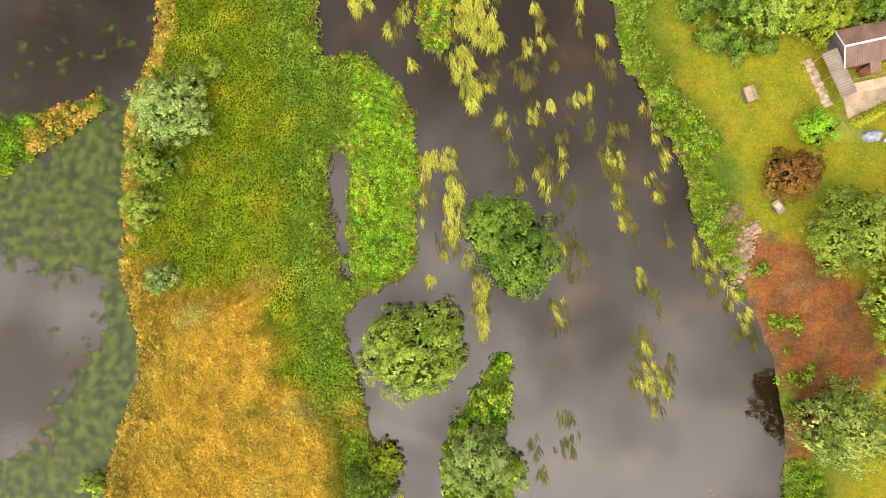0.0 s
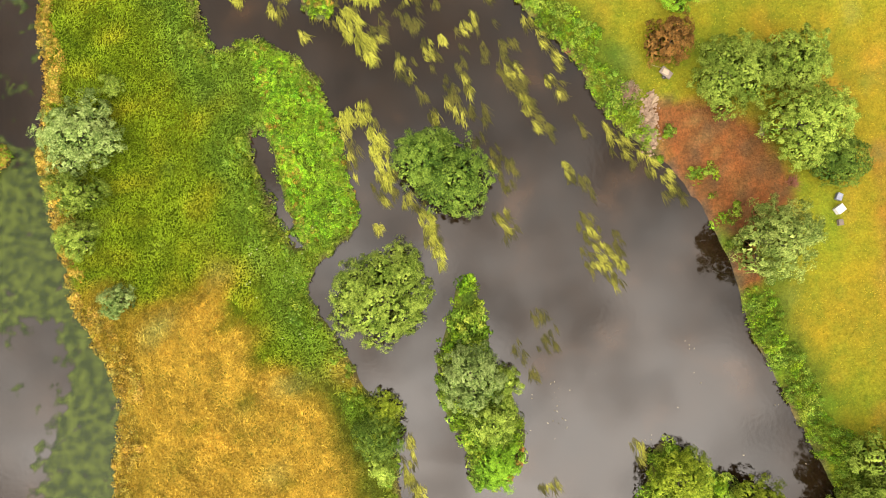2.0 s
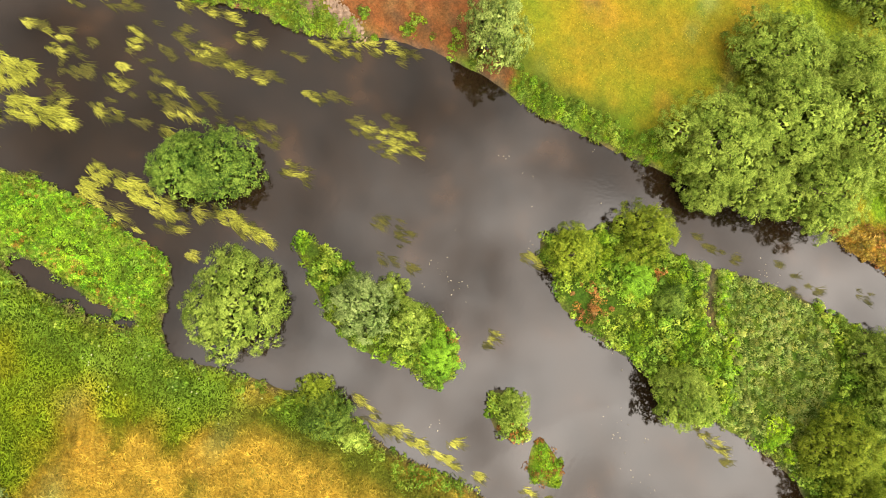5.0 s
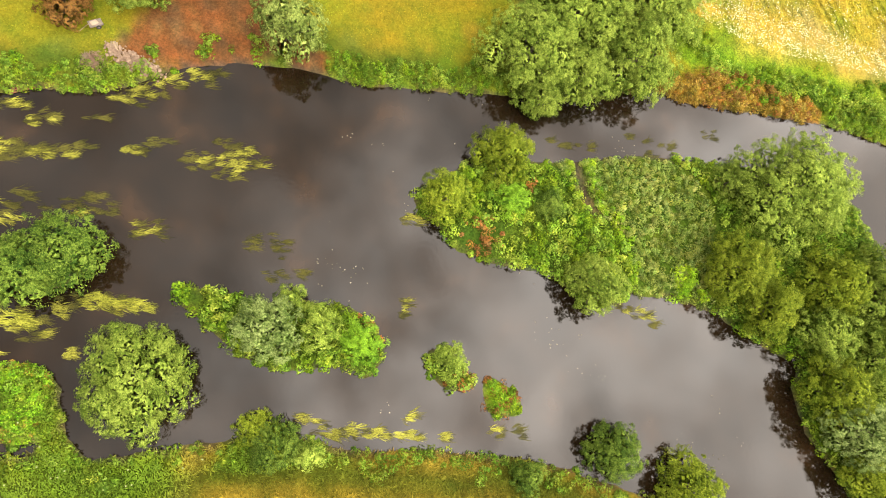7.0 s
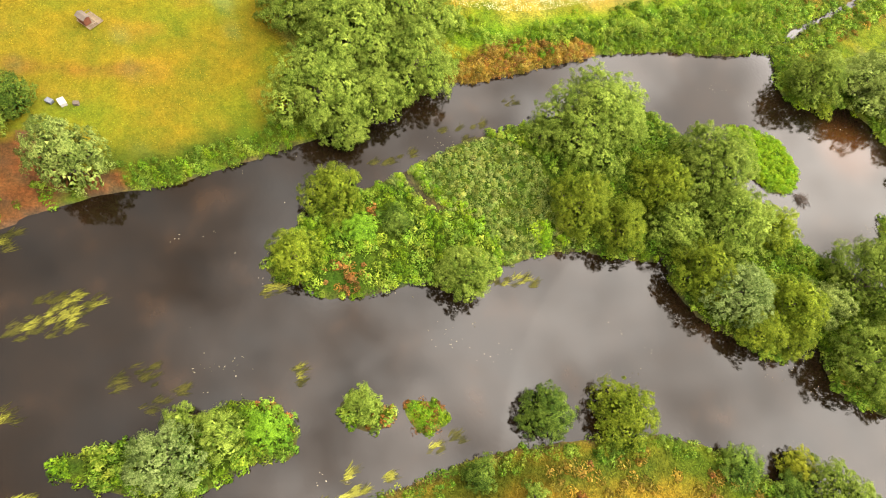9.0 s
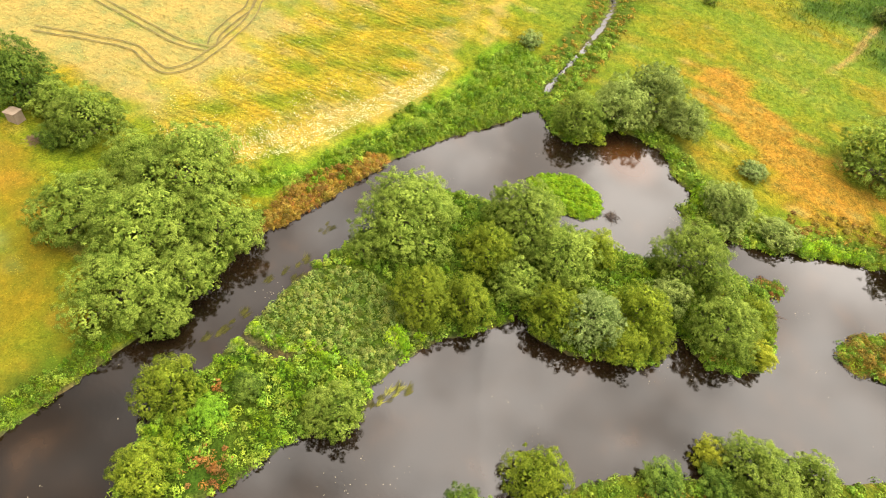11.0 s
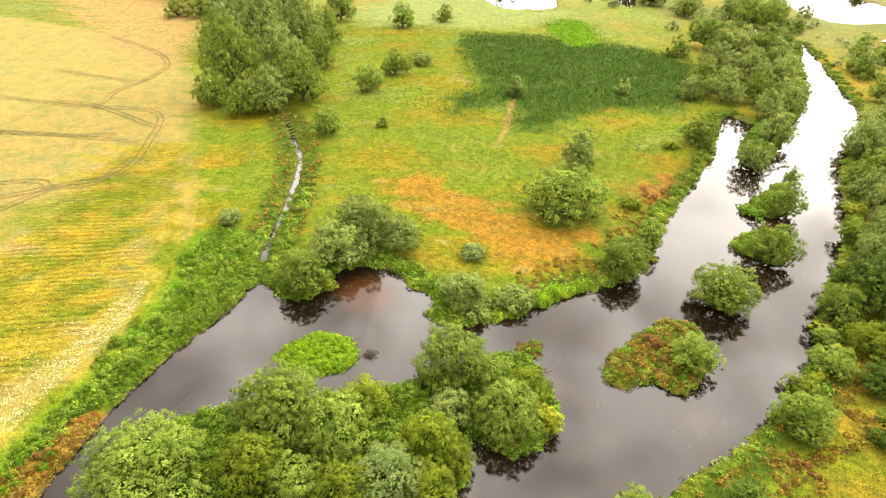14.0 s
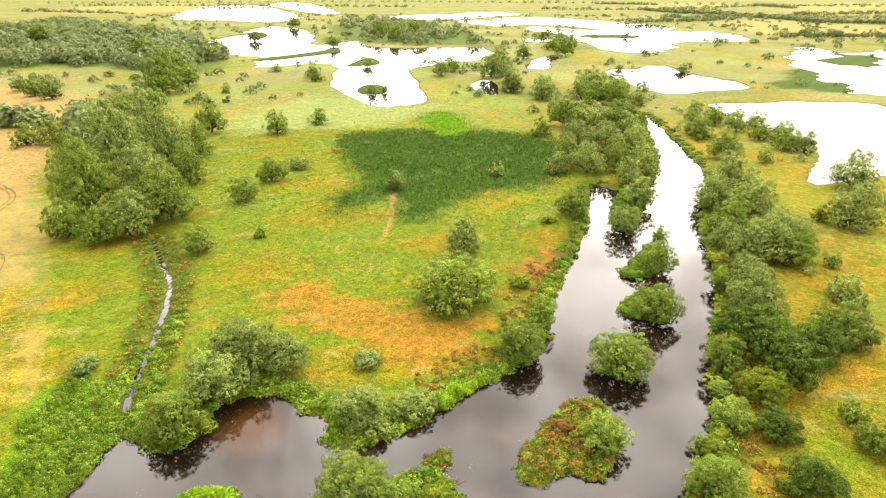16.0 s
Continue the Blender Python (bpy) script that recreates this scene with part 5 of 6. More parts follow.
# white field daisies and pond-side flower heads
WHITE = material("daisy_petal", [(0.42, 0.39, 0.2), (0.68, 0.64, 0.42)], 0.8, 1, 8, 0.44, 0.2, 0, 0.05)
fx, fy = sown(plants, box_of(WHITE_BAND, WEEDY), 22)
edge = inside_by(fx, fy, WHITE_BAND, 15.0)
drift = np.clip(0.35 + 0.8 * waves(fx, fy, 2.0, 15), 0, 1) * np.clip(0.5 + 0.8 * waves(fx, fy, 9, 14), 0.08, 1)
chance = np.where(edge > 0, 0.3 + 0.6 * drift, 0.6 * drift * np.exp(np.minimum(edge, 0) / 6.5))
ok = (plants.rand(len(fx)) < chance) & (np.maximum(edge, inside_by(fx, fy, WEEDY, 3.0)) > -0.5)
fx, fy = fx[ok], fy[ok]
v, f = leaf_quads(np.stack([fx, fy, at_place(Z, fx, fy) + 0.55], 1), np.stack([plants.normal(0, 0.4, len(fx)), plants.normal(0, 0.4, len(fx)), np.ones(len(fx))], 1), 0.22, 0.15, plants)
tagged(new("field_daisies", array_mesh("field_daisies", v, f, [WHITE])), "drifts of white daisies along the field's edge", "flowers", kind="stuff")
fx, fy = sown(plants, (-24, -40, -12, 2), 1.6)
ok = (inside_by(fx, fy, REED_STRIP, 3) > 0.3) & (inside_by(fx, fy, HAY, 3) < 0) & (plants.rand(len(fx)) < 0.13)
fx, fy = fx[ok], fy[ok]
v, f = leaf_quads(np.stack([fx, fy, at_place(Z, fx, fy) + 0.95], 1), np.tile((0.1, 0.1, 1.0), (len(fx), 1)), 0.26, 0.22, plants)
tagged(new("strip_umbels", array_mesh("strip_umbels", v, f, [leaf("umbel", (0.16, 0.2, 0.06), (0.26, 0.3, 0.12))], facing=np.tile((0.0, 0.0, 1.0), (len(fx), 1)))), "pale flower heads among the reeds", "flowers", kind="stuff")

# ---- water weed in the current ----
DROWNED = leaf("drowned_weed", (0.02, 0.021, 0.006), (0.075, 0.07, 0.014))
WEED = leaf("water_weed", (0.06, 0.065, 0.008), (0.255, 0.265, 0.036), (0.145, 0.15, 0.017))
DIM_WEED = leaf("sunken_weed", (0.06, 0.06, 0.009), (0.26, 0.26, 0.04), (0.145, 0.145, 0.02))


def weeds(rows):
    """Tufts of trailing water weed: x, y, half width, half length, thickness of growth (0: drowned)."""
    rng = plants
    for x, y, wide, long, thick in rows:
        a, b = max(wide, 0.5), max(long, 0.5)
        tufts, per = int(a * b * (4.0, 6.5, 11)[thick]) + 4, 14
        r, w = np.sqrt(rng.rand(tufts)) * np.where(rng.rand(tufts) < 0.22, 1.45, 1.0), rng.uniform(0, 6.28, tufts)
        tx, ty = x + a * r * np.cos(w), y + b * r * np.sin(w) + 0.6
        way = -1.45 + 0.2 * waves(tx, ty, 6, 33) + rng.normal(0, 0.12, tufts) + (0.15 if x > 15 else 0)
        deep = np.repeat((r > 0.95) | (rng.rand(tufts) < (1.0, 0.45, 0.2)[thick]), per)
        k = tufts * per
        px, py = np.repeat(tx, per) + rng.normal(0, 0.13, k), np.repeat(ty, per) + rng.normal(0, 0.16, k)
        length = np.repeat(rng.uniform(0.8, 1.9, tufts), per) * rng.uniform(0.6, 1.2, k)
        flow = np.repeat(way, per) + rng.normal(0, 0.2, k)
        z = np.where(deep, 0.01, 0.03) + rng.uniform(0, 0.012, k)
        d = np.stack([np.cos(flow), np.sin(flow), 0 * flow], 1) * length[:, None]
        s = np.stack([-np.sin(flow), np.cos(flow), 0 * flow], 1) * (rng.uniform(0.03, 0.075, k) / 2 * (1 + 0.25 * thick))[:, None]
        foot = np.stack([px, py, z], 1)
        sway = s * rng.normal(0, 2.2, k)[:, None]
        v = np.stack([foot - s * 0.4, foot + s * 0.4, foot + d * 0.5 + s + sway, foot + d * 0.5 - s + sway, foot + d - sway], 1)
        base = np.arange(k)[:, None] * 5
        f = np.concatenate([base + np.array([0, 1, 2, 3]), base + np.array([3, 2, 4, 4])], 0)
        me = bpy.data.meshes.new("water_weed")
        me.from_pydata(v.reshape(-1, 3).tolist(), [], [list(q[:3]) if q[2] == q[3] else list(q) for q in f.tolist()])
        for m in ((DIM_WEED, DIM_WEED, WEED)[thick], DROWNED):
            me.materials.append(m)
        me.polygons.foreach_set("material_index", np.tile(deep, 2).astype(np.int32))
        up = me.attributes.new("facing", "FLOAT_VECTOR", "POINT")
        up.data.foreach_set("vector", np.tile(np.array([0, 0, 1], np.float32), k * 5))
        tagged(new("water_weed", me), ("drowned olive water weed trailing under the surface" if thick == 0 else "yellow-green water weed trailing at the surface"), "water weed", "water weed in the river", "stuff")


weeds([(0.5, 33.3, 2.8, 3.4, 2), (-4.7, 32.7, 1.8, 3.4, 2), (-1.3, 27.3, 1.6, 2.2, 2), (-0.2, 24, 1.3, 1.6, 2), (-0.1, 21.7, 1, 0.7, 2), (2.1, 24.8, 0.7, 0.9, 1), (4.1, 19.8, 1.4, 1.3, 1), (8.1, 20.5, 1.1, 1.8, 1), (6, 26.8, 0.9, 0.9, 0), (7, 24.6, 1, 1.5, 0), (-14.4, 35.5, 1.7, 1.1, 2), (-10.6, 31.6, 1, 1.2, 1), (-8.8, 33.9, 0.9, 1.9, 1), (-7.9, 27.1, 0.4, 1, 1), (-7.7, 20.3, 0.4, 2.2, 0), (9.5, 11, 0.6, 1.6, 1), (10.9, 7, 1, 0.7, 0), (18, 14.2, 1, 2, 1), (18.3, 9.9, 0.6, 1.7, 1)])
weeds([(16.3, 14.2, 0.6, 1.4, 0), (23.4, 17.8, 0.7, 2.2, 1), (24.2, 14.5, 0.6, 1.6, 1), (22, 21.1, 0.7, 0.7, 1), (14, 33.4, 0.6, 1.9, 1), (16.6, 29.2, 0.7, 1.6, 1), (17.8, 26.6, 0.6, 1.3, 0), (13.6, 22.3, 0.9, 1, 1), (11.3, 15.7, 0.6, 1.9, 0), (9.1, 15, 0.6, 1.9, 0), (12.6, 0.6, 0.7, 1.6, 0), (21.2, -0.1, 0.6, 1.8, 1), (12.6, 4.2, 0.7, 1.4, 0), (21.2, -7.9, 1.1, 2.1, 0), (21.5, -11.3, 1.4, 3.5, 1), (23.2, -14.8, 1.6, 2.8, 1), (24.6, -12, 0.6, 2.1, 0), (11.1, -4.8, 1, 1.8, 1), (12.1, -21.5, 1.3, 1.5, 0)])
weeds([(8.9, -25.1, 0.6, 1, 0), (28.3, 2.7, 0.8, 1.8, 1), (30, -0.1, 1.2, 2.1, 1), (32, -2.2, 1, 1.7, 1), (33.5, -5.7, 1, 1.8, 1), (35, -8.1, 0.5, 1.1, 0), (18.7, 11.3, 0.6, 1.4, 0), (-5.3, 14.8, 1.6, 1.2, 2), (-2.8, 14.8, 1, 1.3, 2), (-6.1, 10.7, 0.9, 4.4, 1), (-2.4, 8.5, 1.2, 4.4, 2), (-3.1, 4.2, 1.4, 2.2, 1), (-0.2, 1.3, 0.9, 1.4, 1), (1.2, -1.6, 1, 1.9, 2), (1.5, -5.9, 0.7, 2.1, 2), (0.8, -4.1, 0.6, 1.4, 1), (-5.3, -0.9, 0.6, 1, 1), (12.7, 9.9, 0.6, 1.4, 0), (15.2, 18.6, 0.6, 1.5, 0)])
weeds([(20.4, 4.9, 0.4, 1.4, 0), (2.7, 30.6, 1.5, 1.5, 2), (-8.8, -28.9, 0.8, 1.2, 1), (-10.1, -32.4, 0.9, 2.1, 1), (-9.5, -35.9, 0.8, 2.1, 1), (-9.4, -39.3, 0.7, 2.1, 1), (-9.1, -42.2, 0.7, 1.4, 1), (-7, -41.4, 0.5, 1, 1), (-8.7, -46.3, 0.5, 1, 1), (-7.4, -53.2, 0.7, 0.7, 1), (-7.3, -56.6, 0.8, 1.1, 0), (6.6, -38.8, 1.3, 0.6, 1), (11.4, -73.1, 0.8, 1, 1), (11.6, -70.2, 0.6, 0.9, 1), (9.8, -75, 0.5, 0.7, 1), (19, -38, 0.8, 1.3, 1), (11.8, -18, 1.1, 1.3, 0), (22.9, -3, 0.7, 1.5, 0), (17.7, 16.4, 0.6, 4.1, 0)])
weeds([(39.1, -71.1, 0.6, 2, 0), (36.9, -73.7, 0.5, 1, 0), (8, -21.5, 0.6, 1.4, 0), (35.5, -58.3, 0.6, 1.3, 0), (42.6, -84.2, 0.8, 1.2, 0), (38.9, -76.3, 0.7, 1.3, 0), (36, -62.5, 0.6, 1.5, 0), (35.2, -59.2, 0.4, 1, 0)])

drift_rng = np.random.RandomState(77)
strays = []
while len(strays) < 34:
    x, y = drift_rng.uniform(3, 25), drift_rng.uniform(2, 38)
    if x < 27 - 0.42 * (y - 8) - 1.5 and math.hypot(x - 4.5, y - 4) > 7:
        strays.append((round(x, 1), round(y, 1), 0.5, round(drift_rng.uniform(0.7, 1.7), 1), (0, 0, 1)[drift_rng.randint(3)]))
weeds(strays)

# floating leaves and flecks of foam carried down the river
fx, fy = sown(plants, (-100, -230, 40, -20), 0.55)
ok = (at_place(WET, fx, fy) > 0.6) & (waves(fx, fy, 9, 34) + 0.5 * waves(fx, fy, 2.5, 35) > 0.75)
fx, fy = fx[ok], fy[ok]
v, f = leaf_quads(np.stack([fx, fy, np.full(len(fx), 0.02)], 1), np.tile((0.0, 0.0, 1.0), (len(fx), 1)), plants.uniform(0.1, 0.34, len(fx)), plants.uniform(0.07, 0.2, len(fx)), plants)
v[:, 2] = 0.02
flecks = array_mesh("floating_flecks", v, f, [leaf("fleck", (0.06, 0.055, 0.035), (0.22, 0.2, 0.15))], facing=np.tile((0.0, 0.0, 1.0), (len(fx), 1)))
tagged(new("floating_flecks", flecks), "pale leaves and foam flecks drifting on the river", "debris", kind="stuff")

# ---- green film on the pond ----
film_mat = bpy.data.materials.new("pond_film")
film_mat.use_nodes = True
n, l = film_mat.node_tree.nodes, film_mat.node_tree.links
n.clear()
o_f, m_f, t_f, d_f = n.new("ShaderNodeOutputMaterial"), n.new("ShaderNodeMixShader"), n.new("ShaderNodeBsdfTransparent"), n.new("ShaderNodeBsdfPrincipled")
d_f.inputs["Roughness"].default_value = 0.6
d_f.inputs["Specular IOR Level"].default_value = 0.15
g_f, a_f, n_f, n_g = n.new("ShaderNodeNewGeometry"), n.new("ShaderNodeAttribute"), n.new("ShaderNodeTexNoise"), n.new("ShaderNodeTexNoise")
a_f.attribute_name = "film"
n_f.inputs["Scale"].default_value, n_f.inputs["Detail"].default_value = 0.5, 8
n_g.inputs["Scale"].default_value, n_g.inputs["Detail"].default_value = 0.8, 8
sum_f, r_f, c_f = n.new("ShaderNodeMath"), n.new("ShaderNodeMapRange"), n.new("ShaderNodeValToRGB")
l.new(g_f.outputs["Position"], n_f.inputs["Vector"])
l.new(g_f.outputs["Position"], n_g.inputs["Vector"])
l.new(a_f.outputs["Fac"], sum_f.inputs[0])
l.new(n_f.outputs[0], sum_f.inputs[1])
r_f.inputs[1].default_value, r_f.inputs[2].default_value, r_f.inputs[3].default_value, r_f.inputs[4].default_value = 0.74, 0.86, 0.0, 0.8
l.new(sum_f.outputs[0], r_f.inputs[0])
c_f.color_ramp.elements[0].position, c_f.color_ramp.elements[0].color = 0.4, (0.013, 0.022, 0.004, 1)
c_f.color_ramp.elements[1].position, c_f.color_ramp.elements[1].color = 0.62, (0.042, 0.058, 0.008, 1)
l.new(n_g.outputs[0], c_f.inputs[0])
l.new(c_f.outputs[0], d_f.inputs["Base Color"])
l.new(r_f.outputs[0], m_f.inputs[0])
l.new(t_f.outputs[0], m_f.inputs[1])
l.new(d_f.outputs[0], m_f.inputs[2])
l.new(m_f.outputs[0], o_f.inputs[0])
ax, ay = np.meshgrid(np.arange(-80, -38, 0.8), np.arange(-46, 45, 0.8))
shore = np.clip(-ax.ravel() - 42, 0, 60)
OPEN_POOL = [(-62.7, 1.6), (-55.5, -0.3), (-49.2, -0.4), (-48.7, -5.5), (-50.5, -11.4), (-54.5, -17.3), (-57.0, -22.4), (-61.6, -23.2), (-90, -35), (-90, 0)]
px_, py_ = ax.ravel(), ay.ravel()
film = 0.5 - 0.004 * shore + 0.07 * waves(px_, py_, 7, 55)
film -= 0.36 * np.clip(inside_by(px_, py_, OPEN_POOL, 6) / 2.5 + 0.5, 0, 1)
film -= 0.3 * np.clip((py_ - 20.5) / 3, 0, 1)
rim_i = np.arange(ax.size).reshape(ax.shape)
film_me = array_mesh("pond_film", np.stack([ax.ravel(), ay.ravel(), np.full(ax.size, 0.012)], 1),
                     np.stack([rim_i[:-1, :-1], rim_i[:-1, 1:], rim_i[1:, 1:], rim_i[1:, :-1]], -1).reshape(-1, 4), [film_mat])
fa = film_me.attributes.new("film", "FLOAT", "POINT")
fa.data.foreach_set("value", film.astype(np.float32))
tagged(new("pond_film", film_me), "murky green algae film floating on the still pond", "algae", kind="stuff")

# ---- wheel tracks in the wheat ----
RUT = material("rut_soil", [(0.05, 0.045, 0.013), (0.13, 0.1, 0.03)], 0.95, 0.6, 4, bump=0.4)
for line in TRACKS:
    p = rounded(line, False, 8)
    t = np.gradient(p, axis=0)
    t /= np.linalg.norm(t, axis=1, keepdims=True)
    side = np.stack([-t[:, 1], t[:, 0]], 1)
    for off in (-0.95, 0.95):
        wob = 0.14 * waves(p[:, 0], p[:, 1], 4, 9)[:, None]
        a, b = p + side * (off - 0.17 + wob), p + side * (off + 0.17 + wob)
        v = np.concatenate([np.c_[a, at_place(Z, a[:, 0], a[:, 1]) + 0.3], np.c_[b, at_place(Z, b[:, 0], b[:, 1]) + 0.3]])
        k = len(p)
        f = np.array([(i, i + 1, k + i + 1, k + i) for i in range(k - 1)])
        tagged(new("wheel_track", array_mesh("wheel_track", v, f, [RUT])), "tractor wheel track through ripe wheat", "track", kind="structure")

# ---- far woods, scrub and hedges ----
# leaf colour lightened and greyed to stand in for aerial haze
HAZY_FAR_LEAF = leaf("hazy_far_leaf", (0.1, 0.135, 0.045), (0.25, 0.3, 0.11))


def crowns(name, label, x, y, radius, per=110, size=0.34):
    rng = plants
    way = rng.normal(size=(len(x), per, 3))
    way /= np.linalg.norm(way, axis=2, keepdims=True)
    way[:, :, 2] = np.abs(way[:, :, 2]) * 1.15 - 0.12
    r = radius[:, None, None]
    p = np.stack([x, y, at_place(Z, x, y) + radius * 0.35], 1)[:, None, :] + way * r * rng.uniform(0.75, 1.1, (len(x), per, 1))
    p[:, :, 2] = np.maximum(p[:, :, 2], 0.3)
    nrm = way + rng.normal(0, 0.4, way.shape)
    v, f = leaf_tris(p.reshape(-1, 3), nrm.reshape(-1, 3), np.repeat(radius, per) * size * rng.uniform(0.7, 1.3, len(x) * per), np.repeat(radius, per) * size * 0.8, rng)
    face = way.reshape(-1, 3) + rng.normal(0, 0.15, (len(x) * per, 3))
    face /= np.linalg.norm(face, axis=1, keepdims=True)
    tagged(new(name, array_mesh(name, v, f, [HAZY_FAR_LEAF], facing=face)), label, "wood", kind="stuff")


wx, wy = [], []
for poly, dens in ((NORTH_WOOD, 0.003), (LAKE_WOOD, 0.0005)):
    x, y = sown(plants, box_of(poly), dens)
    ok = (inside_by(x, y, poly, 15) > 0) & (at_place(WET, x, y) < -1)
    wx.append(x[ok])
    wy.append(y[ok])
wx, wy = np.concatenate(wx), np.concatenate(wy)
crowns("far_wood", "broad belt of distant green woodland", wx, wy, plants.uniform(6, 13, len(wx)))
sx, sy = sown(plants, (-900, -1900, 900, -400), 0.0013)
ok = (at_place(WET, sx, sy) < -2) & (waves(sx, sy, 70, 43) > 0.15) & (inside_by(sx, sy, DRY_SOUTH, 3) < 3) & (inside_by(sx, sy, MARSH_PALE, 3) < 0) & (np.hypot(sx, sy + 60) > 400)
crowns("far_scrub", "scattered scrub bushes on the far meadows", sx[ok], sy[ok], plants.uniform(2, 6, ok.sum()), 60, 0.46)
HEDGES = [[(-560, -1700), (-1000, -1750), (-1500, -1500)], [(-400, -1480), (-700, -1620)], [(-560, -1090), (-740, -1090), (-1000, -1000)], [(-700, -2250), (-1300, -2700), (-2100, -2900)],
          [(240, -395), (330, -420), (460, -470)], [(-1000, -1900), (-1350, -2000), (-1700, -1900)], [(1000, -1850), (1450, -1990)], [(-300, -2300), (-900, -2200)], [(200, -2500), (900, -2600), (1600, -2500)],
          [(160, -330), (230, -420)], [(-654, -2247), (-704, -2005), (-802, -1908), (-843, -1657), (-864, -1525), (-984, -1473)], [(-1310, -2804), (-1282, -2436)], [(-640, -2984), (-885, -2861)],
          [(-2000, -2500), (-600, -3100), (600, -3200), (2000, -2900)]]
hx, hy = [], []
for line in HEDGES:
    p = rounded(line, False, 30)
    hx.append(p[:, 0] + plants.normal(0, 3, len(p)))
    hy.append(p[:, 1] + plants.normal(0, 3, len(p)))
hx, hy = np.concatenate(hx), np.concatenate(hy)
crowns("far_hedges", "dark hedgerows and tree lines between distant fields", hx, hy, plants.uniform(5, 11, len(hx)), 70, 0.42)
ux, uy = sown(plants, (-240, -480, -110, -190), 0.004)
ok = (at_place(WET, ux, uy) < -4) & (waves(ux, uy, 30, 47) > 0.15)
crowns("bank_scrub", "low scrub on the dry bank", ux[ok], uy[ok], plants.uniform(1.2, 3.2, ok.sum()), 90, 0.34)


# ---- things of the garden, the bank and the water's edge ----
def mesh_part(name, bm, mat, parent=None, label=""):
    me = bpy.data.meshes.new(name)
    bm.to_mesh(me)
    bm.free()
    me.materials.append(mat)
    ob = new(name, me)
    if parent:
        ob.parent = parent
    return tagged(ob, label)


def block(size, at, turn=(0, 0, 0), bevel=0.02, bm=None):
    """A box with softened edges."""
    bm = bm or bmesh.new()
    made = bmesh.ops.create_cube(bm, size=1.0, matrix=Matrix.LocRotScale(at, Euler([radians(a) for a in turn]), size))
    edges = list({e for v in made["verts"] for e in v.link_edges})
    if bevel:
        bmesh.ops.bevel(bm, geom=edges, offset=bevel, segments=1, affect="EDGES")
    return bm


def ribbed(length, width, at, turn, rib=0.25, deep=0.04):
    """A ribbed roof sheet with thickness: its ribs run across the width."""
    bm = bmesh.new()
    k = int(length / rib * 2)
    rings = []
    for i in range(k + 1):
        x = -length / 2 + length * i / k
        z = deep if i % 2 else 0.0
        rings.append([bm.verts.new((x, -width / 2, z)), bm.verts.new((x, width / 2, z)), bm.verts.new((x, width / 2, z - 0.03)), bm.verts.new((x, -width / 2, z - 0.03))])
    for a, b in zip(rings, rings[1:]):
        for j in range(4):
            bm.faces.new((a[j], b[j], b[(j + 1) % 4], a[(j + 1) % 4]))
    bm.faces.new(rings[0])
    bm.faces.new(rings[-1][::-1])
    bm.transform(Matrix.LocRotScale(at, Euler([radians(a) for a in turn]), (1, 1, 1)))
    bmesh.ops.recalc_face_normals(bm, faces=bm.faces)
    return bm


def thing(name, x, y, turn, label, category, group="", lift=0.0):
    ob = new(name)
    z = float(at_place(Z, np.array([x]), np.array([y]))[0])
    ob.matrix_world = pose(x, y, z + lift, 0, 0, turn)
    return tagged(ob, label, category, group)


WOOD = material("weathered_wood", [(0.096, 0.072, 0.048), (0.204, 0.162, 0.114)], 0.85, 1.2, 14, bump=0.4)
PALE_WOOD = material("pale_timber", [(0.11, 0.08, 0.05), (0.19, 0.145, 0.095)], 0.8, 1.2, 14, bump=0.3)
RED_WOOD = material("red_brown_wood", [(0.0975, 0.0338, 0.0188), (0.18, 0.0675, 0.0375)], 0.7, 1.2, 14, bump=0.3)
ROOF = material("roof_sheet", [(0.055, 0.03, 0.024), (0.1, 0.06, 0.048)], 0.6, 0.9, 9, bump=0.2)
GREY_ROOF = material("grey_sheet", [(0.07, 0.056, 0.045), (0.13, 0.105, 0.085)], 0.65, 0.8, 9, bump=0.2)
WHITE_PAINT = material("white_paint", [(0.28, 0.27, 0.27), (0.38, 0.37, 0.36)], 0.5, 1.5, 12)
DARK_WALL = material("dark_wall", [(0.04, 0.03, 0.045), (0.09, 0.07, 0.09)], 0.7, 1.5, 12)
CONCRETE = material("pale_concrete", [(0.17, 0.13, 0.09), (0.27, 0.21, 0.15)], 0.9, 0.8, 9, bump=0.3)
STONE = material("broken_stone", [(0.12, 0.078, 0.05), (0.25, 0.18, 0.125)], 0.9, 2, 14, bump=0.4)
TARP = material("blue_grey_tarp", [(0.06, 0.066, 0.09), (0.18, 0.192, 0.228)], 0.45, 2, 9, bump=0.4)
RUBBER = material("black_rubber", [(0.015, 0.015, 0.015), (0.035, 0.035, 0.035)], 0.8, 3, 20)
TWIG = material("dead_twig", [(0.08, 0.044, 0.028), (0.208, 0.136, 0.096)], 0.9, 2, 10, bump=0.3)
GLASS = material("dark_pane", [(0.02, 0.025, 0.03), (0.04, 0.045, 0.05)], 0.08, 1, 5, spec=0.5)

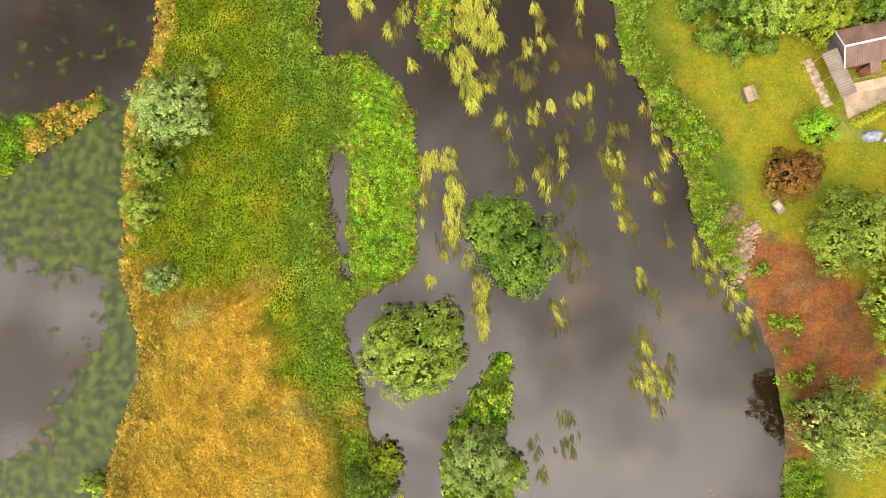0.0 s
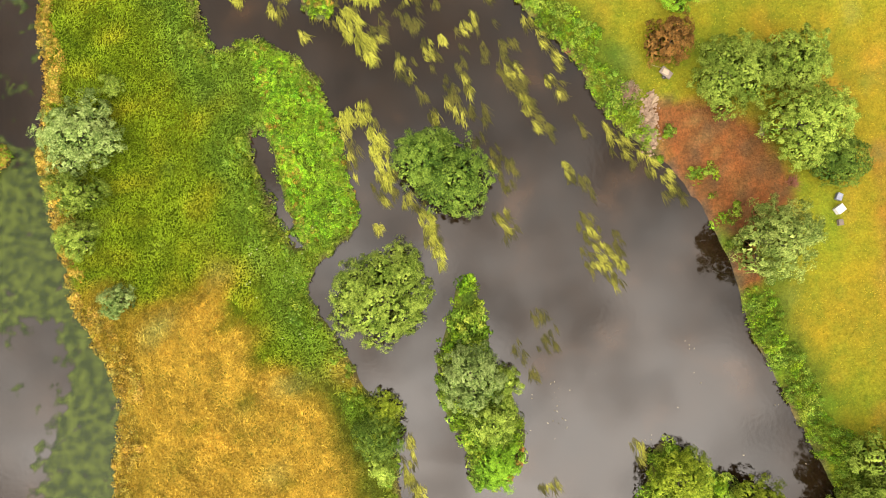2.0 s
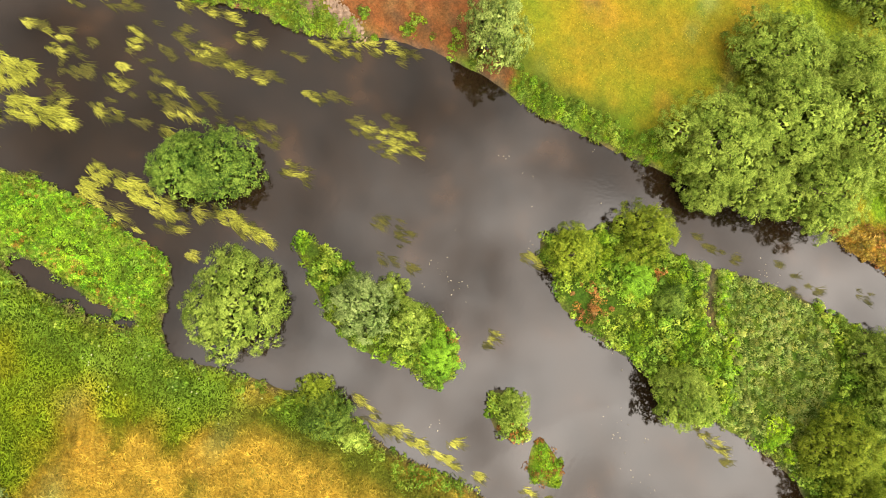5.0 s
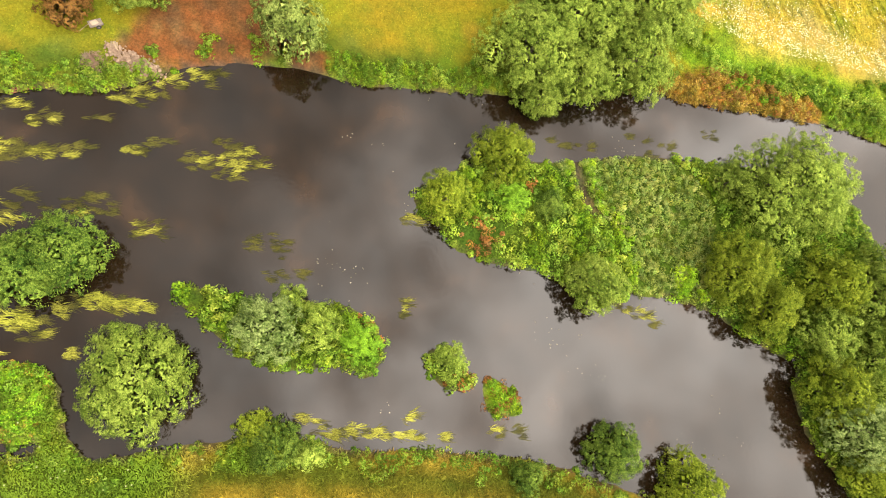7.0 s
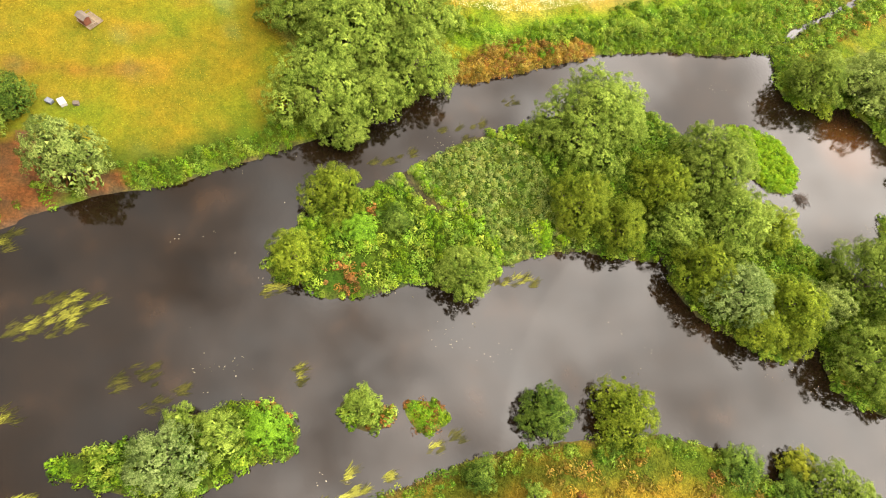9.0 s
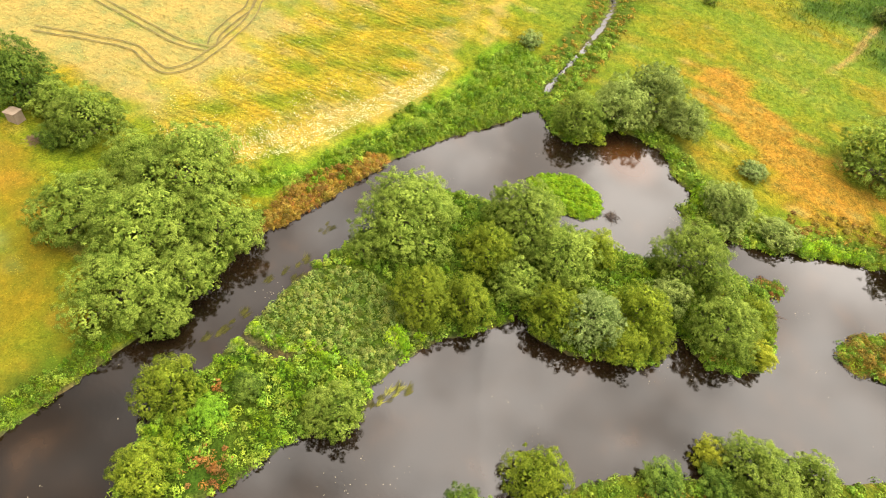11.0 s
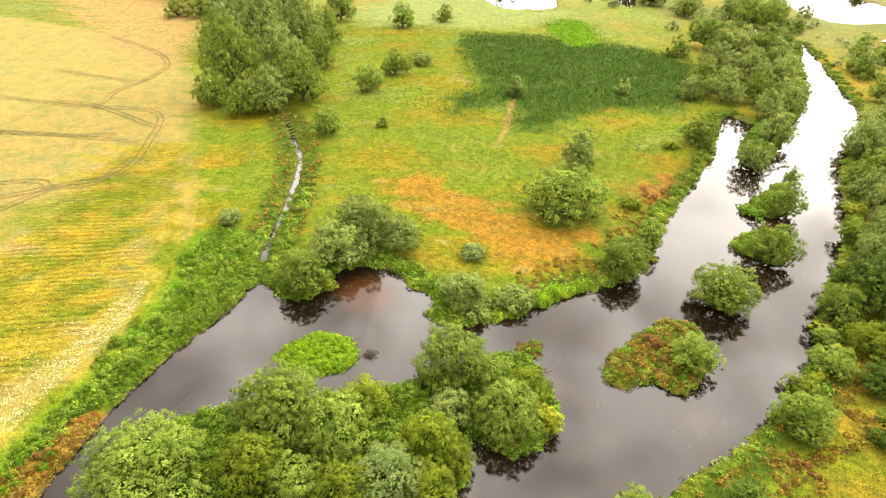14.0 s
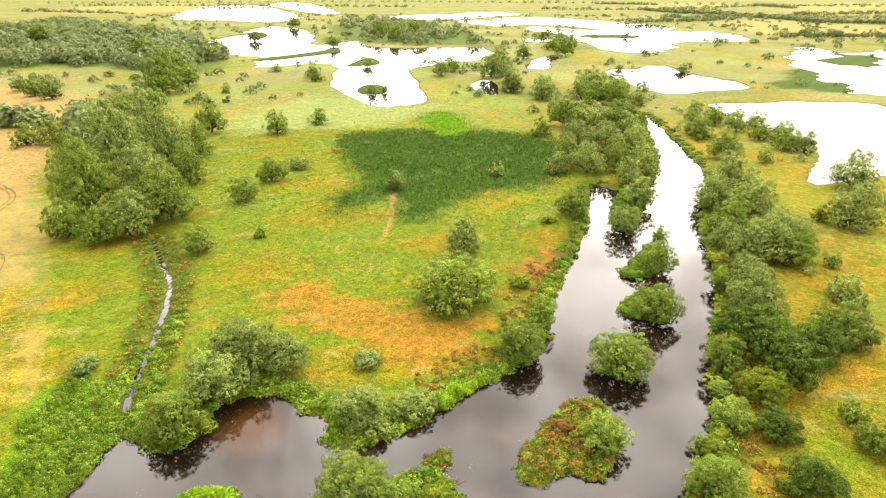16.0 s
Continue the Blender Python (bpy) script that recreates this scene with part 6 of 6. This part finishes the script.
# cabin: ridge along its length, gable towards the lawn
cabin = thing("cabin", 48.0, 28.0, 12, "low garden cabin with a brown ribbed roof", "cabin")
for y_, s_ in ((2.05, 1), (-2.05, -1)):
    mesh_part("wall", block((7.2, 0.14, 2.3), (0, y_, 1.15), bevel=0.01), RED_WOOD, cabin)
    mesh_part("roof", ribbed(7.6, 2.5, (0, 1.18 * s_, 2.75), (-21 * s_, 0, 0), 0.3), ROOF, cabin)
for x_ in (-3.55, 3.55):
    bm = bmesh.new()
    ring = [(-2.0, 0), (2.0, 0), (2.0, 2.3), (0, 3.1), (-2.0, 2.3)]
    lo = [bm.verts.new((x_ - 0.07, a, b)) for a, b in ring]
    hi = [bm.verts.new((x_ + 0.07, a, b)) for a, b in ring]
    bm.faces.new(lo), bm.faces.new(hi[::-1])
    for i in range(5):
        bm.faces.new((lo[i], hi[i], hi[(i + 1) % 5], lo[(i + 1) % 5]))
    bmesh.ops.recalc_face_normals(bm, faces=bm.faces)
    mesh_part("wall", bm, DARK_WALL, cabin, "dark boarded gable wall")
    for s_ in (1, -1):
        mesh_part("bargeboard", block((0.06, 2.55, 0.18), (x_ + math.copysign(0.28, x_), 1.18 * s_, 2.74), (-21 * s_, 0, 0), 0.01), WHITE_PAINT, cabin, "white bargeboard")
mesh_part("ridge_cap", block((7.7, 0.24, 0.07), (0, 0, 3.26), bevel=0.02), WHITE_PAINT, cabin, "pale ridge capping")
mesh_part("porch_roof", ribbed(1.3, 1.4, (-0.2, -2.9, 2.25), (12, 0, 0), 0.26), ROOF, cabin)
for x_ in (-0.8, 0.4):
    mesh_part("porch_post", block((0.09, 0.09, 2.1), (x_, -3.5, 1.05)), RED_WOOD, cabin)
door = mesh_part("door", block((0.9, 0.06, 1.98), (-0.2, -2.15, 1.0)), RED_WOOD, cabin, "red-brown boarded door")
mesh_part("door_handle", block((0.04, 0.08, 0.14), (0.15, -2.22, 1.05), bevel=0.01), GREY_ROOF, door)
for x_ in (-2.3, 1.9):
    win = mesh_part("window", block((1.1, 0.05, 0.9), (x_, -2.14, 1.4), bevel=0.01), WHITE_PAINT, cabin, "white framed window")
    mesh_part("pane", block((0.9, 0.03, 0.7), (x_, -2.175, 1.4), bevel=0), GLASS, win)
mesh_part("vent_pipe", block((0.22, 0.22, 0.5), (1.3, -0.9, 3.1)), WHITE_PAINT, cabin, "white roof vent")

canopy = thing("lean_to_canopy", 44.2, 24.4, -68, "grey ribbed canopy on wooden posts beside the cabin", "canopy")
mesh_part("sheet", ribbed(5.9, 1.9, (0, 0, 2.2), (4, 0, 0), 0.32, 0.05), GREY_ROOF, canopy)
for x_ in (-2.7, 0, 2.7):
    for y_ in (-0.8, 0.8):
        mesh_part("post", block((0.1, 0.1, 2.1), (x_, y_, 1.05)), WOOD, canopy)
for y_ in (-0.8, 0.8):
    mesh_part("beam", block((5.8, 0.08, 0.14), (0, y_, 2.06)), WOOD, canopy)
patio = tagged(thing("patio", 50.2, 22.4, 12, "pale concrete patio below the cabin", "patio", lift=-0.06), kind="structure")
for i in range(6):
    for j in range(3):
        mesh_part("slab", block((1.38, 1.38, 0.16), (-3.6 + 1.395 * i, -1.45 + 1.395 * j, 0.06 + 0.003 * ((i * 7 + j * 3) % 4)), bevel=0.008), CONCRETE, patio)
path_ = tagged(thing("paved_edge", 43.2, 23.9, -68, "worn stone edging beside the canopy", "path", lift=-0.05), kind="structure")
for i in range(12):
    for j in range(2):
        w_ = 0.5 + 0.05 * ((i * 5 + j * 3) % 4)
        mesh_part("flagstone", block((0.5, w_, 0.12), (-3.1 + 0.54 * i, -0.55 + 0.56 * j + 0.04 * ((i * 3) % 5), 0.07), (0, 0, (i * 7 + j * 11) % 9 - 4)), CONCRETE if (i + j) % 3 else STONE, path_)
fence = thing("low_timber_rail", 50.4, 24.8, 12, "low timber rail along the patio", "rail")
for k in range(5):
    mesh_part("post", block((0.1, 0.1, 0.7), (-3.6 + 1.8 * k, 0, 0.35)), WOOD, fence)
mesh_part("rail", block((7.4, 0.07, 0.14), (0, 0.08, 0.62)), WOOD, fence)
store = thing("garden_cupboard", 48.4, 25.3, 32, "red-brown wooden cupboard standing by the porch", "cupboard")
mesh_part("body", block((1.2, 0.8, 1.3), (0, 0, 0.65)), RED_WOOD, store)
mesh_part("lid", block((1.3, 0.9, 0.06), (0, 0, 1.34), (6, 0, 0)), RED_WOOD, store)
for x_ in (-0.3, 0.3):
    leafd = mesh_part("door", block((0.56, 0.04, 1.1), (x_, -0.43, 0.65)), RED_WOOD, store)
    mesh_part("handle", block((0.03, 0.04, 0.12), (x_ * 0.3, -0.47, 0.7), bevel=0.005), GREY_ROOF, leafd)

# hen coop on the lawn
coop = thing("hen_coop", 34.5, 22.5, -72, "small wooden hen coop with a pale pitched lid", "coop")
mesh_part("body", block((1.7, 1.1, 0.75), (0, 0, 0.5)), DARK_WALL, coop, "dark stained body")
for s_ in (1, -1):
    mesh_part("roof", block((1.9, 0.78, 0.05), (0, 0.34 * s_, 1.02), (-24 * s_, 0, 0)), PALE_WOOD, coop, "pale bleached roof board")
mesh_part("run_door", block((0.5, 0.04, 0.5), (0.3, -0.57, 0.5)), DARK_WALL, coop, "dark doorway")
for x_ in (-0.75, 0.75):
    for y_ in (-0.45, 0.45):
        mesh_part("leg", block((0.08, 0.08, 0.2), (x_, y_, 0.06)), WOOD, coop)

# playhouse on its deck in the field
play = thing("playhouse", 68.9, -20.5, 38, "wooden playhouse with a grey roof on a small deck", "playhouse")
for k in range(8):
    mesh_part("deck_board", block((2.7, 0.3, 0.05), (0, -1.15 + 0.33 * k, 0.2), bevel=0.01), PALE_WOOD, play)
for x_ in (-1.2, 1.2):
    mesh_part("joist", block((0.1, 2.6, 0.18), (x_, 0, 0.08)), WOOD, play)
mesh_part("body", block((1.5, 1.1, 1.2), (0.2, 0.7, 0.83)), RED_WOOD, play, "brown boarded body")
for s_ in (1, -1):
    mesh_part("roof", block((1.8, 0.8, 0.06), (0.2, 0.7 + 0.35 * s_, 1.62), (-28 * s_, 0, 0)), GREY_ROOF, play, "grey felt roof")
mesh_part("doorway", block((0.5, 0.04, 0.8), (0.2, 0.13, 0.65)), DARK_WALL, play, "dark doorway")
for x_ in (-1.25, 1.25):
    mesh_part("rail", block((0.06, 2.4, 0.08), (x_, 0, 0.75)), WOOD, play)
    for y_ in (-1.1, 0, 1.1):
        mesh_part("post", block((0.07, 0.07, 0.6), (x_, y_, 0.48)), WOOD, play)

# slatted bench by the bare soil
bench = thing("bench", 47.6, -2.4, 62, "weathered slatted wooden bench at the edge of bare soil", "bench")
for k in range(4):
    mesh_part("seat_slat", block((1.8, 0.12, 0.04), (0, -0.25 + 0.15 * k, 0.45), bevel=0.008), WOOD, bench)
for k in range(3):
    mesh_part("back_slat", block((1.8, 0.04, 0.12), (0, 0.36, 0.6 + 0.16 * k), (12, 0, 0), 0.008), WOOD, bench)
for x_ in (-0.75, 0.75):
    mesh_part("leg", block((0.08, 0.08, 0.45), (x_, -0.25, 0.2)), WOOD, bench)
    mesh_part("leg", block((0.08, 0.08, 1.0), (x_, 0.33, 0.45), (8, 0, 0)), WOOD, bench)

# handcart under the russet shrub
cart = thing("handcart", 37.5, 8.5, -52, "pale weathered handcart with its handle on the grass", "cart")
mesh_part("tray", block((1.7, 0.95, 0.3), (0, 0, 0.6), (0, 7, 0)), GREY_ROOF, cart, "grey-white worn tray")
mesh_part("load", block((0.9, 0.7, 0.14), (-0.1, 0, 0.8), (0, 7, 14), 0.05), CONCRETE, cart, "pale rubbish lying in the tray")
for y_ in (-0.55, 0.55):
    bm = bmesh.new()
    bmesh.ops.create_cone(bm, cap_ends=True, segments=18, radius1=0.3, radius2=0.3, depth=0.1, matrix=pose(0.15, y_, 0.32, 90, 0, 0))
    wheel = mesh_part("wheel", bm, RUBBER, cart, "black rubber wheel")
    bm = bmesh.new()
    bmesh.ops.create_cone(bm, cap_ends=True, segments=12, radius1=0.12, radius2=0.12, depth=0.13, matrix=pose(0.15, y_, 0.32, 90, 0, 0))
    mesh_part("hub", bm, GREY_ROOF, wheel)
mesh_part("handle", block((1.5, 0.06, 0.06), (-1.5, 0.1, 0.38), (0, -14, 12)), PALE_WOOD, cart)

# covered heap and bucket by the patio
rng = np.random.RandomState(8)
bm = bmesh.new()
bmesh.ops.create_icosphere(bm, subdivisions=3, radius=1.0)
for vert in bm.verts:
    q = vert.co.copy()
    vert.co = Vector((q.x * 1.25, q.y * 0.75, max(q.z, -0.05) * 0.75)) * (1 + 0.18 * noise.noise(q * 2.3) + 0.07 * noise.noise(q * 6))
heap = mesh_part("covered_heap", bm, TARP)
heap.matrix_world = pose(49.2, 17.2, float(at_place(Z, np.array([49.2]), np.array([17.2]))[0]) + 0.05, 0, 0, 8)
tagged(heap, "lumpy blue-grey tarpaulin over a heap on the grass", "tarpaulin")
bm = bmesh.new()
bmesh.ops.create_cone(bm, cap_ends=True, segments=16, radius1=0.16, radius2=0.2, depth=0.36, matrix=pose(0, 0, 0.18))
bucket = mesh_part("bucket", bm, material("lilac_plastic", [(0.2, 0.16, 0.5), (0.28, 0.22, 0.62)], 0.4, 1, 6))
bucket.matrix_world = pose(50.6, 16.6, float(at_place(Z, np.array([50.6]), np.array([16.6]))[0]))
tagged(bucket, "small lilac plastic bucket on the grass", "bucket")


def conifer(x, y, high, wide, seed):
    """Narrow golden conifer: leaves in upright sprays about a cone."""
    g = np.random.RandomState(seed)
    k = 900
    h_ = np.sqrt(g.rand(k))
    z = high * (1 - h_) + 0.1
    a = g.uniform(0, 6.28, k)
    r = wide * h_ * g.uniform(0.75, 1.1, k)
    p = np.stack([r * np.cos(a), r * np.sin(a), z], 1)
    face = np.stack([np.cos(a), np.sin(a), np.full(k, 0.6)], 1) + g.normal(0, 0.35, (k, 3))
    face /= np.linalg.norm(face, axis=1, keepdims=True)
    v, f = leaf_quads(p, face, 0.3, 0.16, g)
    root = thing("golden_conifer", x, y, 0, "narrow golden-green conifer in a garden row", "conifer", "conifers by the patio")
    part("crown", array_mesh("crown", v, f, [LEAF["y"]], facing=face), root)
    tv, tf = tube([(0, 0, -0.2), (0, 0, high * 0.8)], [0.12, 0.03])
    part("trunk", array_mesh("trunk", tv, tf, [BARK]), root)


for k in range(5):
    conifer(47.4 + 0.95 * k, 19.0 + 0.45 * k, 3.4 - 0.15 * (k % 3), 0.8, 40 + k)


def sticks(name, label, category, x, y, count, long, spread, tall, mat, seed, kind=""):
    """A heap of thin crooked branches."""
    g = np.random.RandomState(seed)
    vs, fs, base = [], [], 0
    for _ in range(count):
        c = np.array([g.normal(0, spread * 0.4), g.normal(0, spread * 0.4), 0.0])
        c[2] = tall * max(0.05, 1 - np.hypot(c[0], c[1]) / spread) * g.uniform(0.3, 1)
        d = np.array([g.normal(), g.normal(), g.normal(0, 0.25)])
        d = d / np.linalg.norm(d) * long * g.uniform(0.4, 1) / 2
        v, f = tube([c - d, c + np.array([0, 0, g.normal(0, 0.06)]), c + d], [0.035, 0.03, 0.012], 4)
        v[:, 2] = np.maximum(v[:, 2], 0.0)
        vs.append(v)
        fs.append(f + base)
        base += len(v)
    ob = new(name, array_mesh(name, np.concatenate(vs), np.concatenate(fs), [mat]))
    ob.matrix_world = pose(x, y, max(float(at_place(Z, np.array([x]), np.array([y]))[0]), 0.0), 0, 0, seed * 31)
    return tagged(ob, label, category, kind=kind)


sticks("brush_heap", "heap of dry brown cut branches on the bank", "brush heap", 32.0, 7.4, 150, 1.9, 1.6, 0.9, TWIG, 1, "stuff")
sticks("ash_heap", "pale heap of bleached twigs on the brush", "brush heap", 32.3, 8.3, 70, 1.0, 0.9, 1.0, PALE_WOOD, 2, "stuff")
sticks("rusty_heap", "rust-red heap of sticks under the trees", "brush heap", 49.3, -10.3, 60, 1.4, 0.9, 0.6, RED_WOOD, 3, "stuff")
DARK_TWIG = material("wet_twig", [(0.025, 0.016, 0.01), (0.07, 0.045, 0.03)], 0.6, 2, 10, bump=0.3)
sticks("dead_branches", "dark dead branches beside the cress islet", "driftwood", 12.4, -131.2, 70, 2.4, 1.5, 0.8, DARK_TWIG, 4)
sticks("dead_branches", "dark drowned branches off the island's tip", "driftwood", -12.4, -138.4, 18, 3.0, 1.5, 0.5, TWIG, 5)
sticks("dead_branches", "dark drowned branches off the island's tip", "driftwood", -21.2, -137.2, 18, 2.6, 1.4, 0.4, TWIG, 6)
sticks("hedge_brush", "reddish brush heap below the hedge trees", "brush heap", 90.5, -53.5, 90, 2.2, 1.8, 0.8, TWIG, 7, "stuff")

# rubble and boards at the top of the bare soil
g = np.random.RandomState(21)
vs, fs, base = [], [], 0
for k in range(420):
    t_ = g.rand()
    x, y = 33.9 - 0.9 * t_ + g.normal(0, 0.55), 5.2 - 5.4 * t_ + g.normal(0, 0.7)
    s_ = g.uniform(0.06, 0.22) * (1.5 if g.rand() < 0.1 else 1)
    corner = np.array([(a, b, c) for a in (-1, 1) for b in (-1, 1) for c in (-1, 1)], float) * s_ * g.uniform(0.5, 1.1, 3) * g.uniform(0.75, 1.2, (8, 3))
    rot = np.array(Euler(g.uniform(0, 3, 3)).to_matrix())
    z = float(at_place(Z, np.array([x]), np.array([y]))[0])
    vs.append(corner @ rot.T + (x, y, max(z, 0) + s_ * 0.4))
    fs.append(np.array([(0, 1, 3, 2), (4, 6, 7, 5), (0, 4, 5, 1), (2, 3, 7, 6), (0, 2, 6, 4), (1, 5, 7, 3)]) + base)
    base += 8
tagged(new("rubble", array_mesh("rubble", np.concatenate(vs), np.concatenate(fs), [STONE])), "pale broken stone and brick rubble on the bank", "rubble", kind="stuff")


def boards(name, label, x, y, turn, count, long, mat, seed):
    root = thing(name, x, y, turn, label, "timber")
    q = np.random.RandomState(seed)
    for k in range(count):
        mesh_part("board", block((long * q.uniform(0.7, 1.1), 0.2, 0.04), (q.normal(0, 0.2), -0.4 + 0.23 * (k % 5), 0.05 + 0.055 * (k // 5)), (0, q.normal(0, 1.5), q.normal(0, 9)), 0.008), mat, root)


boards("board_stack", "bleached boards lying beside the rubble", 34.7, 5.6, 24, 11, 2.3, PALE_WOOD, 1)
boards("board_stack", "pale sawn boards stacked by the garden hedge", 60.8, 17.6, 30, 14, 3.2, PALE_WOOD, 2)
boards("bank_boards", "rust-brown boards shoring up the river bank", 26.7, 14.8, -66, 5, 3.0, RED_WOOD, 3)
table = thing("garden_table", 55.7, 17.4, 25, "old wooden garden table beside dark shrubs", "table")
for k in range(5):
    mesh_part("top_board", block((1.6, 0.17, 0.04), (0, -0.36 + 0.18 * k, 0.74), bevel=0.008), WOOD, table)
for x_ in (-0.65, 0.65):
    for y_ in (-0.3, 0.3):
        mesh_part("leg", block((0.08, 0.08, 0.72), (x_, y_, 0.36)), WOOD, table)
for k, (x, y, s_, w_, l_) in enumerate(((54.0, -15.5, 0.9, WHITE_PAINT, "white metal cabinet lying at the lawn's edge"), (54.5, -13.9, 0.7, TARP, "blue-grey crate at the lawn's edge"), (53.6, -17.2, 0.6, GREY_ROOF, "grey metal crate at the lawn's edge"))):
    crate = thing("crate", x, y, 20 + 30 * k, l_, "crate", "cast-off crates")
    mesh_part("body", block((s_ * 1.3, s_, s_ * 0.7), (0, 0, s_ * 0.35), bevel=0.03), w_, crate)
    mesh_part("lid", block((s_ * 1.36, s_ * 1.06, 0.05), (0, 0, s_ * 0.72), bevel=0.01), w_, crate)
hut = thing("field_hut", 97.6, -52.9, 28, "small pale rendered hut under the hedge trees", "hut")
mesh_part("wall", block((2.2, 1.9, 2.2), (0, 0, 1.05), bevel=0.03), CONCRETE, hut, "pale rendered walls")
mesh_part("roof", block((2.5, 2.2, 0.1), (0, 0, 2.22), (0, 4, 0)), CONCRETE, hut)
mesh_part("door", block((0.8, 0.05, 1.8), (0, -0.97, 0.95)), WOOD, hut, "weathered wooden door")
